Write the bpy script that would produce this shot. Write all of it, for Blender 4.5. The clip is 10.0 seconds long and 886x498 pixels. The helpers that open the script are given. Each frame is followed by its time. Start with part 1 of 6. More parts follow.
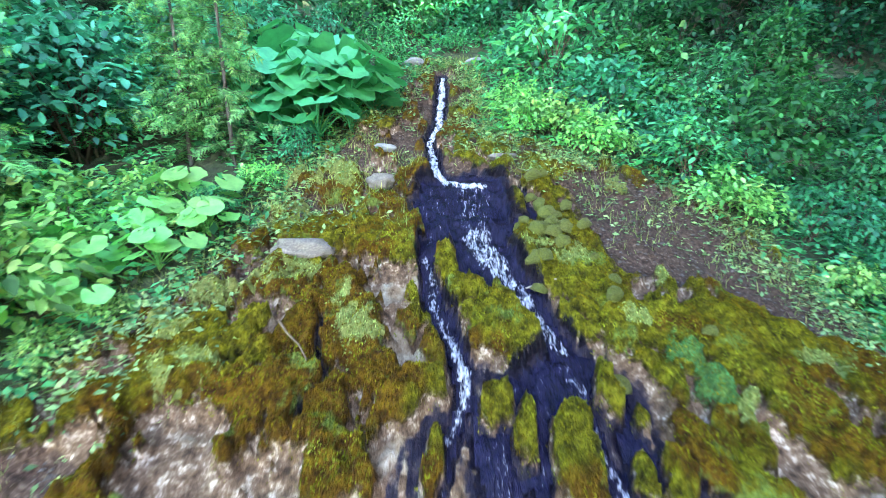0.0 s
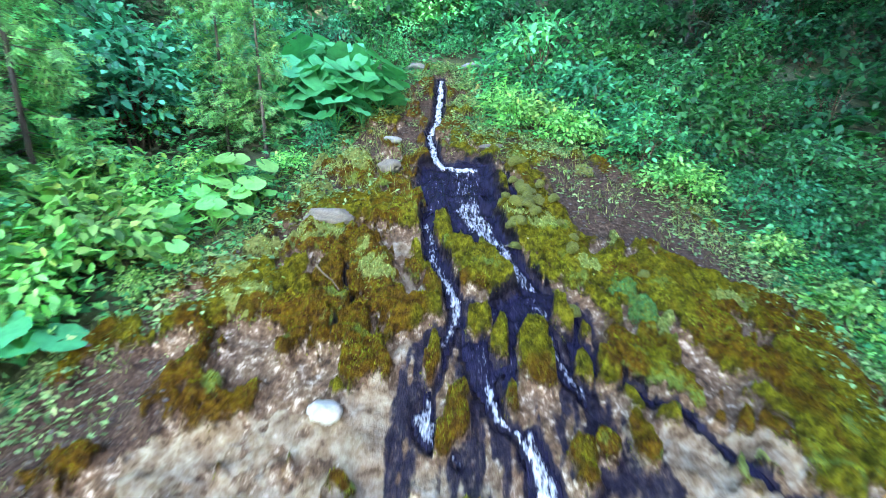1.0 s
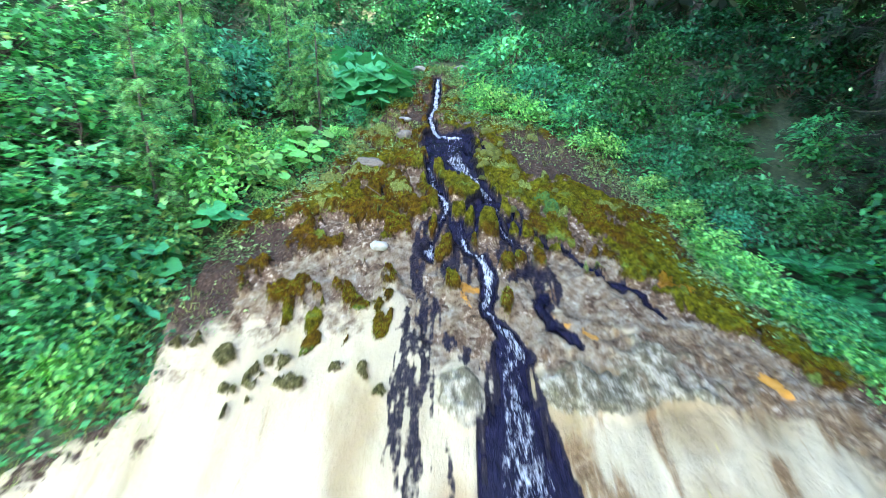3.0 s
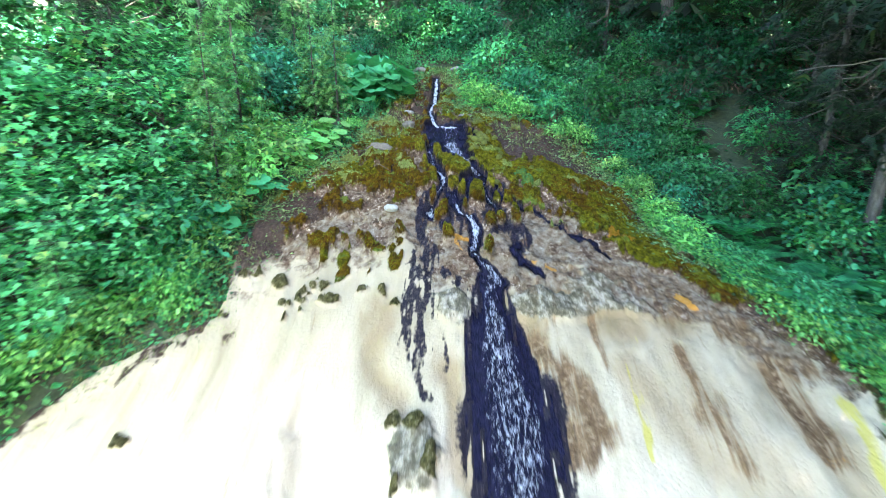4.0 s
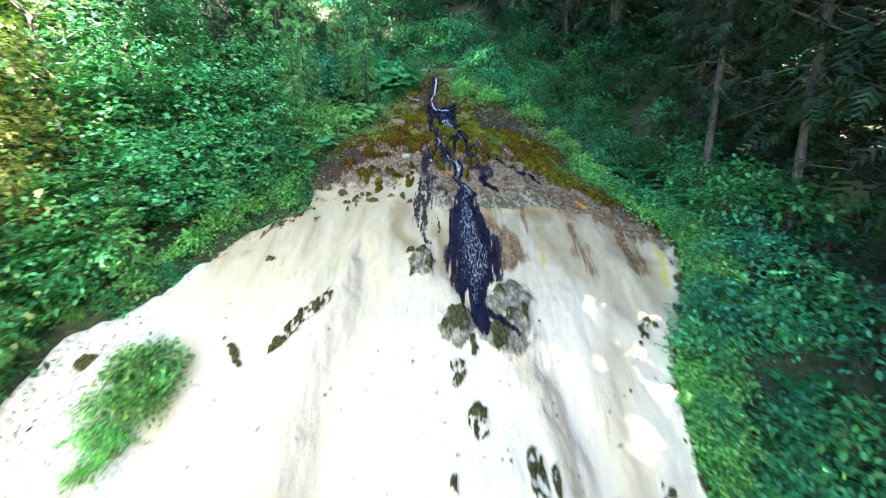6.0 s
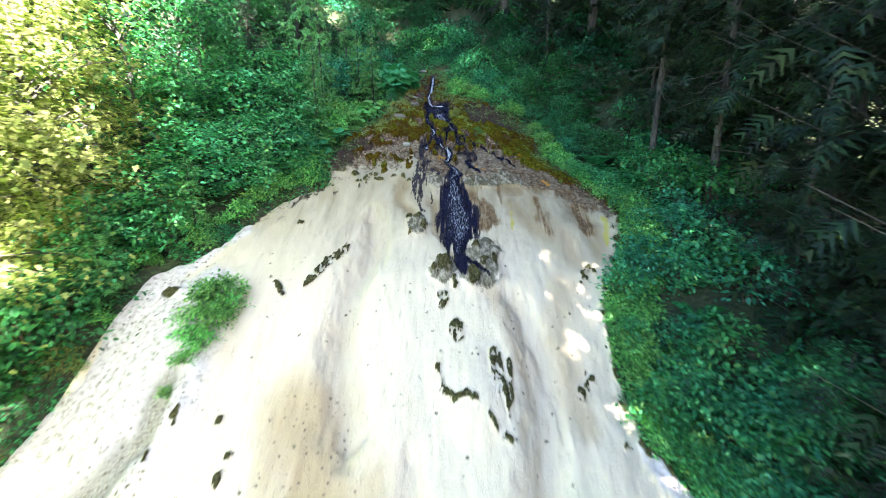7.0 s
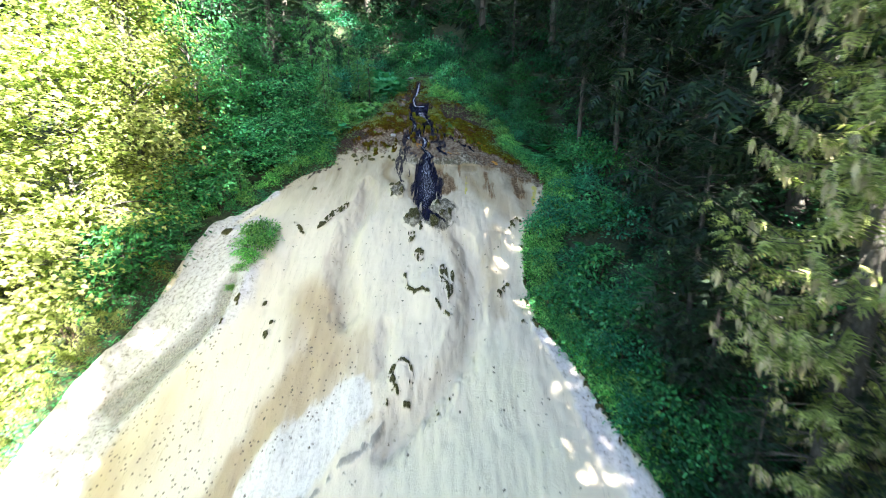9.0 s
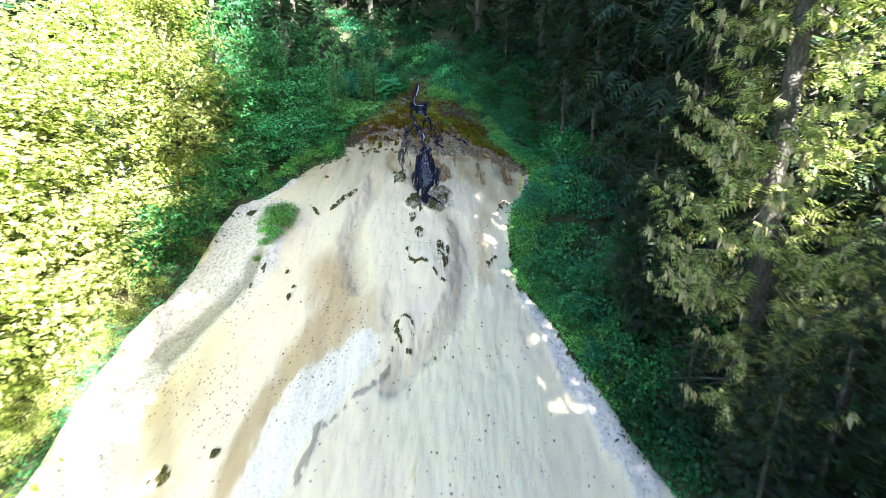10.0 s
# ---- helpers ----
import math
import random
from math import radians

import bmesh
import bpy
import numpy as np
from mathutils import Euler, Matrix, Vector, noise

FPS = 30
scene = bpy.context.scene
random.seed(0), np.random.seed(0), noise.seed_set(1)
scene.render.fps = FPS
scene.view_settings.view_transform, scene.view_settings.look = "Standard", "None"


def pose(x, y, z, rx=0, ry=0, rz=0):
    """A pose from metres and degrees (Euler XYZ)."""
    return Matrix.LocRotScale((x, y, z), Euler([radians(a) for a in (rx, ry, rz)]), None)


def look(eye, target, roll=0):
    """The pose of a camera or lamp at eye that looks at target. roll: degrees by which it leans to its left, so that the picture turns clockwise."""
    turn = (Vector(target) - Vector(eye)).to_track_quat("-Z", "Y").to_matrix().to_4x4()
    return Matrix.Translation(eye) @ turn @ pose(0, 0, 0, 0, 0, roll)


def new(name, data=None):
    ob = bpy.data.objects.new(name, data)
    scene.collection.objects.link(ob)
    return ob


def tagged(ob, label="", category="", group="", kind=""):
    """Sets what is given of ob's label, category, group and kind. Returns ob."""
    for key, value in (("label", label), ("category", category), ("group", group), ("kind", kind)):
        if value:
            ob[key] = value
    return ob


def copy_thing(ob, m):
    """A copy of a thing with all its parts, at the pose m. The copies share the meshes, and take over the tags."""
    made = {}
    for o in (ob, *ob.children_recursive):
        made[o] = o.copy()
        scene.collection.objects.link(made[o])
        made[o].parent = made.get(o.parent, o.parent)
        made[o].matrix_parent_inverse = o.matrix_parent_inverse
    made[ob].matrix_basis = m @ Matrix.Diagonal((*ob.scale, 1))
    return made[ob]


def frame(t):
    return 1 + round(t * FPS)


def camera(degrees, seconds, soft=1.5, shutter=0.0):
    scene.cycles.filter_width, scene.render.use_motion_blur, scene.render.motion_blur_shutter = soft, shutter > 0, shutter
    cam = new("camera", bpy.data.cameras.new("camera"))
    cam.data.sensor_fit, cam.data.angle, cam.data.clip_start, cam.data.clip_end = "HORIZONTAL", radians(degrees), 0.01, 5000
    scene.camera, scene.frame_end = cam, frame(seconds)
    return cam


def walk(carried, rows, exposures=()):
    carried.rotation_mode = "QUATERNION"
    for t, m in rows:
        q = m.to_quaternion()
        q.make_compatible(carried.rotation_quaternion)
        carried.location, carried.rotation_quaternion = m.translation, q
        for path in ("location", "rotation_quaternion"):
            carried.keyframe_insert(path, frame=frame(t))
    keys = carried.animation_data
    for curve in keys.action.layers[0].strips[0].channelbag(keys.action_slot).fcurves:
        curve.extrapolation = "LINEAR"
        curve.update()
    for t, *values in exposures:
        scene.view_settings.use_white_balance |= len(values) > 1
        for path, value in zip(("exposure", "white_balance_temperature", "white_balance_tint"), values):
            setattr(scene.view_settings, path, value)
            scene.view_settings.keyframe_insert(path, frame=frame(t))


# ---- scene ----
# The camera flies backwards down the slope, away from the spring.
cam = camera(88.8, 10.0, soft=0.65, shutter=0.7)
PATH = [
    (0, (0.023, 0.03, 8.042), (-0.006, 1.959, 7.512), 0.3),
    (0.5, (0.053, -0.407, 7.998), (0.019, 1.523, 7.473), 0.2),
    (1, (0.064, -0.94, 7.962), (0.035, 0.991, 7.441), 0.3),
    (1.5, (0.085, -1.592, 7.923), (0.057, 0.339, 7.401), 0.2),
    (2, (0.1, -2.239, 7.851), (0.072, -0.309, 7.328), 0.2),
    (2.5, (0.1, -3.06, 7.763), (0.078, -1.13, 7.238), 0.1),
    (2.7, (0.118, -3.387, 7.725), (0.095, -1.457, 7.202), 0.1),
    (3.8, (0.216, -5.264, 7.525), (0.186, -3.334, 7.002), -0.5),
    (4, (0.219, -5.589, 7.486), (0.191, -3.658, 6.964), -0.4),
    (4.5, (0.267, -6.677, 7.332), (0.236, -4.745, 6.816), -0.5),
    (5, (0.289, -7.666, 7.187), (0.262, -5.732, 6.677), -0.6),
    (5.5, (0.384, -8.906, 7.007), (0.346, -6.971, 6.5), -0.8),
    (5.7, (0.398, -9.4, 6.948), (0.362, -7.466, 6.44), -0.6),
    (6.8, (0.722, -12.246, 6.81), (0.671, -10.316, 6.287), -0.3),
    (7, (0.777, -12.792, 6.822), (0.727, -10.864, 6.292), -0.4),
    (7.5, (0.961, -14.082, 6.788), (0.91, -12.154, 6.258), -0.4),
    (8, (1.286, -15.269, 6.768), (1.227, -13.342, 6.237), -0.4),
    (8.5, (1.701, -16.393, 6.71), (1.631, -14.466, 6.178), -0.5),
    (9, (2.007, -17.466, 6.562), (1.935, -15.537, 6.04), -0.4),
    (9.5, (2.155, -18.593, 6.445), (2.084, -16.663, 5.927), -0.4),
    (10, (2.186, -19.702, 6.345), (2.116, -17.772, 5.828), -0.4),
]
EXPOSURES = [(0.0, 6.1), (1.0, 6.0), (2.5, 5.8), (4.0, 5.5), (5.5, 5.05), (7.0, 4.55), (8.0, 4.25), (10.0, 4.15)]
walk(cam, [(t, look(eye, target, roll)) for t, eye, target, roll in PATH], EXPOSURES)

# ---- light ----
SUN_WAY = Vector((-0.45, 0.75, -0.42)).normalized()
world = bpy.data.worlds.new("sky")
scene.world = world
world.use_nodes = True
wn = world.node_tree
sky = wn.nodes.new("ShaderNodeTexSky")
sky.sky_type = 'NISHITA'
sky.sun_disc = False
sky.sun_elevation = math.asin(-SUN_WAY.z)
sky.sun_rotation = math.atan2(-SUN_WAY.x, -SUN_WAY.y)
wn.nodes["Background"].inputs[1].default_value = 0.05
wn.links.new(sky.outputs[0], wn.nodes["Background"].inputs[0])
sun = new("sun", bpy.data.lights.new("sun", 'SUN'))
sun.data.energy = 5.0
sun.data.angle = radians(0.6)
sun.data.color = (1.0, 0.93, 0.80)
sun.matrix_world = look((0, 0, 60), Vector((0, 0, 60)) + SUN_WAY)

# ---- noise and shape tools ----
TABLE = np.random.RandomState(7).rand(256, 256)


def vnoise(x, y, seed=0):
    """Smooth lattice noise, 0 to 1, one cell a unit."""
    x = np.asarray(x, float) + 17.31 * seed
    y = np.asarray(y, float) + 9.77 * seed
    xi, yi = np.floor(x).astype(int), np.floor(y).astype(int)
    fx, fy = x - xi, y - yi
    fx, fy = fx * fx * (3 - 2 * fx), fy * fy * (3 - 2 * fy)
    a, b = TABLE[xi % 256, yi % 256], TABLE[(xi + 1) % 256, yi % 256]
    c, d = TABLE[xi % 256, (yi + 1) % 256], TABLE[(xi + 1) % 256, (yi + 1) % 256]
    return (a * (1 - fx) + b * fx) * (1 - fy) + (c * (1 - fx) + d * fx) * fy


def fbm(x, y, seed=0, octaves=4):
    total, amp, norm = 0, 1.0, 0
    for k in range(octaves):
        total = total + amp * vnoise(x * 2 ** k, y * 2 ** k, seed + 3 * k)
        norm += amp
        amp *= 0.55
    return total / norm


def step(a, b, v):
    v = np.clip((v - a) / (b - a), 0, 1)
    return v * v * (3 - 2 * v)


PROFILE_Y = [-60, -30, -20, -14, -10.8, -8.7, -7.3, -5.3, -3.3, -2.4, -1.5, 0, 1.5, 2.45, 3.5, 4.4, 6.9, 12, 25, 60]
PROFILE_Z = [-16, -11, -7.6, -3.4, -1.15, 0.05, 1.15, 2.5, 3.7, 4.1, 4.6, 5.45, 6.15, 6.6, 7.03, 7.45, 8.4, 10.7, 19, 45]


def slope_height(x, y):
    """The hillside: its line down the middle, with the right flank falling away."""
    x, y = np.asarray(x, float), np.asarray(y, float)
    z = 0
    for dy in (-0.5, -0.25, 0, 0.25, 0.5):
        z = z + np.interp(y + dy, PROFILE_Y, PROFILE_Z) / 5
    fall = np.interp(y, [-9, -6.5, -5.2, -4, -3, -1.5, 0, 2, 4, 6, 9], [0.012, 0.03, 0.052, 0.038, 0.026, 0.016, 0.022, 0.05, 0.05, 0.03, 0.0])
    k = np.clip(x, 0, 5)
    z = z - fall * k * k
    # a ridge on the left face, with a gully outside it
    z = z + 0.38 * np.exp(-((x + 4.1) / 0.75) ** 2 - ((y + 5.2) / 1.3) ** 2) - 0.4 * np.exp(-((x + 6.4) / 1.1) ** 2 - ((y + 6.8) / 2.2) ** 2)
    # banks rise to both sides
    z = z + 0.10 * np.clip(-x - 6.5, 0, 30) + 0.12 * np.clip(x - 6.5, 0, 30)
    return z


def rough(x, y):
    return (fbm(x * 0.5, y * 0.5, 40) - 0.5) * 0.35 + (fbm(x * 1.7, y * 1.7, 41) - 0.5) * 0.14


MOUND_OUTLINE = [(-0.45, 8.3), (-0.8, 6.6), (-1.2, 5.6), (-1.5, 4.6), (-1.7, 3.7), (-2.0, 3.0), (-2.5, 2.2), (-2.85, 1.5), (-2.95, 0.6),
                 (-2.75, 0.0), (-2.75, -0.4), (-3.8, -0.95), (-4.4, -1.7), (-4.75, -2.6), (-6.0, -3.4), (-6.4, -4.6), (-6.6, -5.6),
                 (-7.0, -6.8), (-7.5, -8.0), (-7.7, -9.2), (-7.7, -11.0), (-8.2, -13.0), (-9.0, -16.0), (9.0, -16.0), (8.3, -13.0),
                 (7.0, -10.9), (6.4, -9.9), (5.95, -8.9), (5.4, -7.85), (4.9, -6.7), (4.25, -6.1), (4.0, -4.6), (4.1, -3.6), (4.5, -2.9),
                 (5.0, -1.8), (5.2, -1.0), (5.0, -0.3), (4.4, 0.4), (4.0, 1.2), (3.7, 2.0), (3.6, 3.1), (3.1, 4.2), (2.1, 5.0), (1.1, 5.3),
                 (0.5, 5.7), (0.3, 8.3)]


def line_distance(x, y, line, widths=None, closed=False):
    """Distance to a broken line and, with widths, that distance in half-widths."""
    best = np.full(np.shape(x), 1e9)
    line = list(line) + ([line[0]] if closed else [])
    widths = widths if isinstance(widths, (list, tuple)) else [widths or 1.0] * len(line)
    for (ax, ay), (bx, by), wa, wb in zip(line, line[1:], widths, widths[1:]):
        dx, dy = bx - ax, by - ay
        s = np.clip(((x - ax) * dx + (y - ay) * dy) / (dx * dx + dy * dy + 1e-9), 0, 1)
        best = np.minimum(best, np.hypot(x - ax - s * dx, y - ay - s * dy) / (wa + (wb - wa) * s))
    return best


def inside(x, y, poly):
    hit = np.zeros(np.shape(x), bool)
    for (ax, ay), (bx, by) in zip(poly, poly[1:] + poly[:1]):
        if ay != by:
            hit ^= ((ay > y) != (by > y)) & (x < (bx - ax) * (y - ay) / (by - ay) + ax)
    return hit


def mound_depth(x, y):
    """Metres inside the mound's edge; minus outside."""
    d = line_distance(x, y, MOUND_OUTLINE, None, True)
    return np.where(inside(x, y, MOUND_OUTLINE), d, -d)


def ground_height(x, y):
    """Top of the soil outside the mound."""
    return slope_height(x, y) + rough(x, y) * step(-0.2, 1.5, -mound_depth(x, y))


def ground_at(x, y):
    return float(ground_height(np.array([x]), np.array([y]))[0])


# ---- what lies on the mound ----
STREAMS, MARKS, SPOTS = [], {}, {}


def stream(line, widths, foam):
    """Running water: its line, half-widths, and how white it is."""
    STREAMS.append((line, widths, foam))


def mark(kind, line, widths, amount=1.0):
    """A stain, seep or band along a line."""
    MARKS.setdefault(kind, []).append((line, widths, amount))


def spot(kind, x, y, across, along, turn=0.0):
    """A rounded patch."""
    SPOTS.setdefault(kind, []).append((x, y, across, along, turn))


# running water, from the spring down
stream([(-0.13, 7.64), (-0.12, 6.78), (-0.12, 5.96), (-0.23, 5.45), (-0.16, 4.96), (-0.07, 4.66), (0.08, 4.51), (0.34, 4.46)], [0.06, 0.07, 0.065, 0.06, 0.06, 0.065, 0.065, 0.055], 0.66)
stream([(0.23, 4.35), (0.25, 3.98), (0.26, 3.68)], [0.249, 0.209, 0.175], 0.3)
stream([(0.26, 3.73), (0.34, 3.44), (0.47, 3.2), (0.56, 3.01), (0.66, 2.84), (0.75, 2.68)], [0.177, 0.157, 0.128, 0.103, 0.084, 0.072], 0.5)
stream([(-0.07, 4.39), (-0.13, 4.08), (-0.12, 3.74), (-0.14, 3.45)], [0.158, 0.138, 0.106, 0.062], 0.22)
stream([(-0.14, 3.45), (-0.1, 3.19), (-0.06, 2.96), (0.01, 2.75)], [0.062, 0.069, 0.066, 0.058], 0.42)
stream([(0.01, 2.75), (0.07, 2.59), (0.11, 2.44), (0.12, 2.27)], [0.053, 0.047, 0.05, 0.043], 0.58)
stream([(0.1, 2.25), (0.06, 2.1), (0.02, 1.94), (-0.03, 1.85), (-0.07, 1.7)], [0.035, 0.033, 0.028, 0.023, 0.034], 0.45)
stream([(-0.07, 1.7), (-0.09, 1.57), (-0.05, 1.46), (0.05, 1.37), (0.1, 1.32)], [0.034, 0.054, 0.052, 0.031, 0.02], 0.55)
stream([(0.06, 3.49), (0.15, 3.24), (0.28, 3.09)], [0.051, 0.059, 0.052], 0.1)
stream([(0.75, 2.68), (0.83, 2.54), (0.61, 2.42), (0.39, 2.34)], [0.072, 0.12, 0.117, 0.08], 0.2)
stream([(0.9, 2.57), (1.01, 2.41), (1.02, 2.24), (1.07, 2.08), (1.18, 1.94), (1.3, 1.85)], [0.103, 0.076, 0.065, 0.091, 0.072, 0.039], 0.2)
stream([(1.3, 1.85), (1.44, 1.8), (1.59, 1.78), (1.69, 1.67), (1.76, 1.56)], [0.035, 0.027, 0.027, 0.03, 0.029], 0.08)
stream([(0.79, 2.46), (0.8, 2.31), (0.81, 2.16), (0.84, 2.05), (0.9, 1.94), (0.96, 1.82), (0.97, 1.73)], [0.073, 0.053, 0.046, 0.041, 0.06, 0.054, 0.03], 0.45)
stream([(0.6, 2.41), (0.53, 2.15), (0.51, 1.96), (0.44, 1.78)], [0.09, 0.059, 0.056, 0.05], 0.2)
stream([(0.34, 2.33), (0.29, 2.18), (0.29, 2.02), (0.31, 1.86), (0.34, 1.74)], [0.097, 0.106, 0.102, 0.086, 0.057], 0.26)
stream([(0.34, 1.77), (0.36, 1.67), (0.4, 1.55)], [0.046, 0.052, 0.039], 0.6)
stream([(0.4, 1.55), (0.48, 1.48), (0.53, 1.4), (0.57, 1.28), (0.61, 1.2), (0.61, 1.15)], [0.029, 0.025, 0.024, 0.026, 0.032, 0.032], 0.7)
stream([(0.57, 1.43), (0.64, 1.11), (0.6, 0.83), (0.55, 0.63), (0.67, 0.48), (0.78, 0.34), (0.88, 0.15)], [0.057, 0.066, 0.057, 0.055, 0.059, 0.072, 0.09], 0.5)
stream([(0.77, 0.19), (0.77, -0.06), (0.76, -0.27)], [0.122, 0.161, 0.185], 0.36)
stream([(0.76, -0.27), (0.76, -0.68), (0.82, -1.01), (0.87, -1.3), (0.89, -1.63), (0.93, -1.96)], [0.185, 0.308, 0.357, 0.4, 0.413, 0.367], 0.42)
stream([(0.87, -1.55), (0.86, -1.89), (0.86, -2.21), (0.86, -2.52), (0.87, -2.75)], [0.427, 0.377, 0.301, 0.173, 0.091], 0.40)
stream([(0.87, -2.77), (0.9, -2.98), (0.97, -3.21), (1.01, -3.37)], [0.09, 0.094, 0.084, 0.038], 0.1)
stream([(0.88, -2.9), (1.08, -3.0), (1.29, -3.13), (1.49, -3.29), (1.56, -3.41)], [0.041, 0.047, 0.053, 0.038, 0.019], 0.05)
stream([(1.24, 0.95), (1.19, 0.74), (1.24, 0.54), (1.41, 0.38), (1.49, 0.27)], [0.047, 0.067, 0.054, 0.047, 0.02], 0.08)
stream([(-0.83, 2.82), (-0.81, 2.64), (-0.75, 2.49), (-0.69, 2.39), (-0.7, 2.26), (-0.76, 2.15), (-0.78, 2.03)], [0.02, 0.033, 0.041, 0.036, 0.013, 0.013, 0.016], 0.18)
stream([(0.61, 4.38), (0.76, 4.19), (0.85, 3.97), (1.04, 3.8)], [0.04, 0.032, 0.025, 0.018], 0.1)
stream([(0.61, 4.01), (0.56, 3.75)], [0.043, 0.041], 0.1)
stream([(0.74, 4.03), (0.78, 3.73), (0.8, 3.58)], [0.037, 0.029, 0.017], 0.2)
stream([(1.79, 1.54), (1.97, 1.29), (2.21, 1.22), (2.38, 1.13), (2.49, 0.93), (2.58, 0.84)], [0.039, 0.042, 0.047, 0.046, 0.039, 0.029], 0.05)
# dark wet rock with a film of water
mark("seep", [(-0.05, 2.12), (-0.18, 1.71), (-0.2, 1.36), (-0.16, 1.02), (-0.09, 0.71), (0.01, 0.38)], [0.057, 0.08, 0.113, 0.142, 0.134, 0.126])
mark("seep", [(0.01, 0.38), (0.18, 0.23), (0.4, 0.07), (0.59, -0.07)], [0.115, 0.101, 0.088, 0.076])
mark("seep", [(-0.08, 2.17), (-0.17, 1.94), (-0.23, 1.7), (-0.24, 1.42), (-0.23, 1.18)], [0.085, 0.104, 0.097, 0.103, 0.109])
mark("seep", [(-0.16, 0.5), (-0.16, 0.1), (-0.25, -0.4), (-0.2, -0.76), (-0.11, -1.08), (-0.02, -1.37)], [0.175, 0.181, 0.154, 0.133, 0.101, 0.048])
mark("seep", [(-0.04, -0.24), (0.05, -0.62), (0.18, -0.96)], [0.215, 0.149, 0.09], 0.7)
mark("seep", [(0.26, 2.28), (0.29, 1.95), (0.27, 1.56), (0.25, 1.22)], [0.218, 0.24, 0.252, 0.226], 0.85)
mark("seep", [(0.98, 2.4), (0.94, 2.0), (0.85, 1.59), (0.92, 1.31)], [0.224, 0.243, 0.254, 0.233], 0.8)
mark("seep", [(1.22, 1.45), (1.29, 1.09), (1.27, 0.82)], [0.216, 0.176, 0.118], 0.9)
mark("seep", [(0.86, -2.8), (1.0, -3.12), (1.22, -3.36), (1.27, -3.61)], [0.138, 0.171, 0.164, 0.097], 0.55)
mark("seep", [(1.28, -3.5), (1.67, -3.98), (1.92, -4.41)], [0.172, 0.141, 0.091], 0.55)
mark("seep", [(1.33, 1.83), (1.6, 1.71), (1.79, 1.49)], [0.078, 0.083, 0.085], 0.6)
# bare crust between the moss
mark("bare", [(-1.72, 1.2), (-1.36, 1.36), (-0.93, 1.35), (-0.62, 1.44), (-0.42, 1.63)], [0.129, 0.149, 0.138, 0.14, 0.09])
mark("bare", [(-0.45, 1.37), (-0.4, 0.91), (-0.6, 0.66), (-0.65, 0.44)], [0.106, 0.116, 0.119, 0.13])
mark("bare", [(-1.12, 2.6), (-0.99, 2.77)], [0.047, 0.069])
mark("bare", [(-0.48, 2.99), (-0.25, 3.11), (-0.16, 3.0)], [0.072, 0.073, 0.061], 0.8)
mark("bare", [(-0.35, 2.55), (-0.16, 2.5), (-0.06, 2.41)], [0.056, 0.064, 0.036])
mark("bare", [(-0.35, 1.9), (-0.26, 2.03)], [0.063, 0.049])
mark("bare", [(-0.29, 1.73), (-0.41, 1.51), (-0.59, 1.35)], [0.053, 0.092, 0.115])
mark("bare", [(-0.04, 2.01), (-0.07, 1.9)], [0.049, 0.032])
mark("bare", [(-1.19, 1.4), (-1.44, 1.22)], [0.104, 0.13])
mark("bare", [(0.38, 2.8), (0.23, 2.69)], [0.078, 0.057], 0.7)
mark("bare", [(1.24, 1.46), (1.58, 1.43), (2.12, 1.44)], [0.139, 0.139, 0.14], 0.9)
mark("bare", [(-1.13, 2.69), (-1.03, 2.78)], [0.051, 0.053])
mark("bare", [(-0.3, 2.54), (-0.16, 2.48), (-0.36, 2.7)], [0.056, 0.069, 0.051], 0.8)
mark("bare", [(-0.27, 1.94), (-0.07, 2.02)], [0.069, 0.053], 0.9)
mark("bare", [(-1.41, 2.15), (-1.22, 2.03)], [0.043, 0.042], 0.5)
# bare brown crust where the moss is worn
spot("crust", -0.33, 2.99, 0.21, 0.36)
spot("crust", -0.18, 2.54, 0.10, 0.13)
spot("crust", -0.62, 3.89, 0.17, 0.14)
spot("crust", -1.32, 2.09, 0.12, 0.10)
spot("crust", 1.65, 3.32, 0.34, 0.21)
spot("crust", 0.18, 2.89, 0.10, 0.17)
spot("crust", 0.96, 2.77, 0.13, 0.12)
spot("crust", -0.83, 3.37, 0.18, 0.14)
spot("crust", -1.01, 2.35, 0.09, 0.07)
spot("crust", -0.44, 2.07, 0.12, 0.08)
spot("crust", -1.11, 1.57, 0.15, 0.21)
spot("crust", -1.46, 2.11, 0.21, 0.11)
spot("crust", -0.76, 1.48, 0.08, 0.10)
spot("crust", 2.10, 3.54, 0.40, 0.25)
spot("crust", -0.52, 1.73, 0.08, 0.09)
spot("crust", 2.05, 1.91, 0.28, 0.12)
# moss that hangs over the pale crust
mark("tongue", [(-1.84, 0.74), (-1.62, 0.85), (-1.26, 0.79), (-0.98, 0.82), (-0.83, 0.66)], [0.101, 0.138, 0.148, 0.125, 0.089])
mark("tongue", [(-1.32, 0.61), (-1.23, 0.32), (-1.25, 0.18)], [0.099, 0.083, 0.045])
mark("tongue", [(-1.66, 0.6), (-1.61, 0.37)], [0.077, 0.042])
mark("tongue", [(-0.87, 0.61), (-0.84, 0.32)], [0.066, 0.041])
mark("tongue", [(-0.62, 1.05), (-0.57, 0.74), (-0.64, 0.61)], [0.095, 0.124, 0.066])
mark("tongue", [(-0.64, 0.46), (-0.5, 0.32), (-0.41, 0.45)], [0.075, 0.104, 0.053])
mark("tongue", [(-1.76, 1.45), (-1.21, 1.63)], [0.087, 0.101], 0.7)
spot("cushion", -2.04, 0.08, 0.10, 0.11)
spot("cushion", -1.50, 0.05, 0.11, 0.09)
spot("cushion", -1.68, -0.14, 0.09, 0.12)
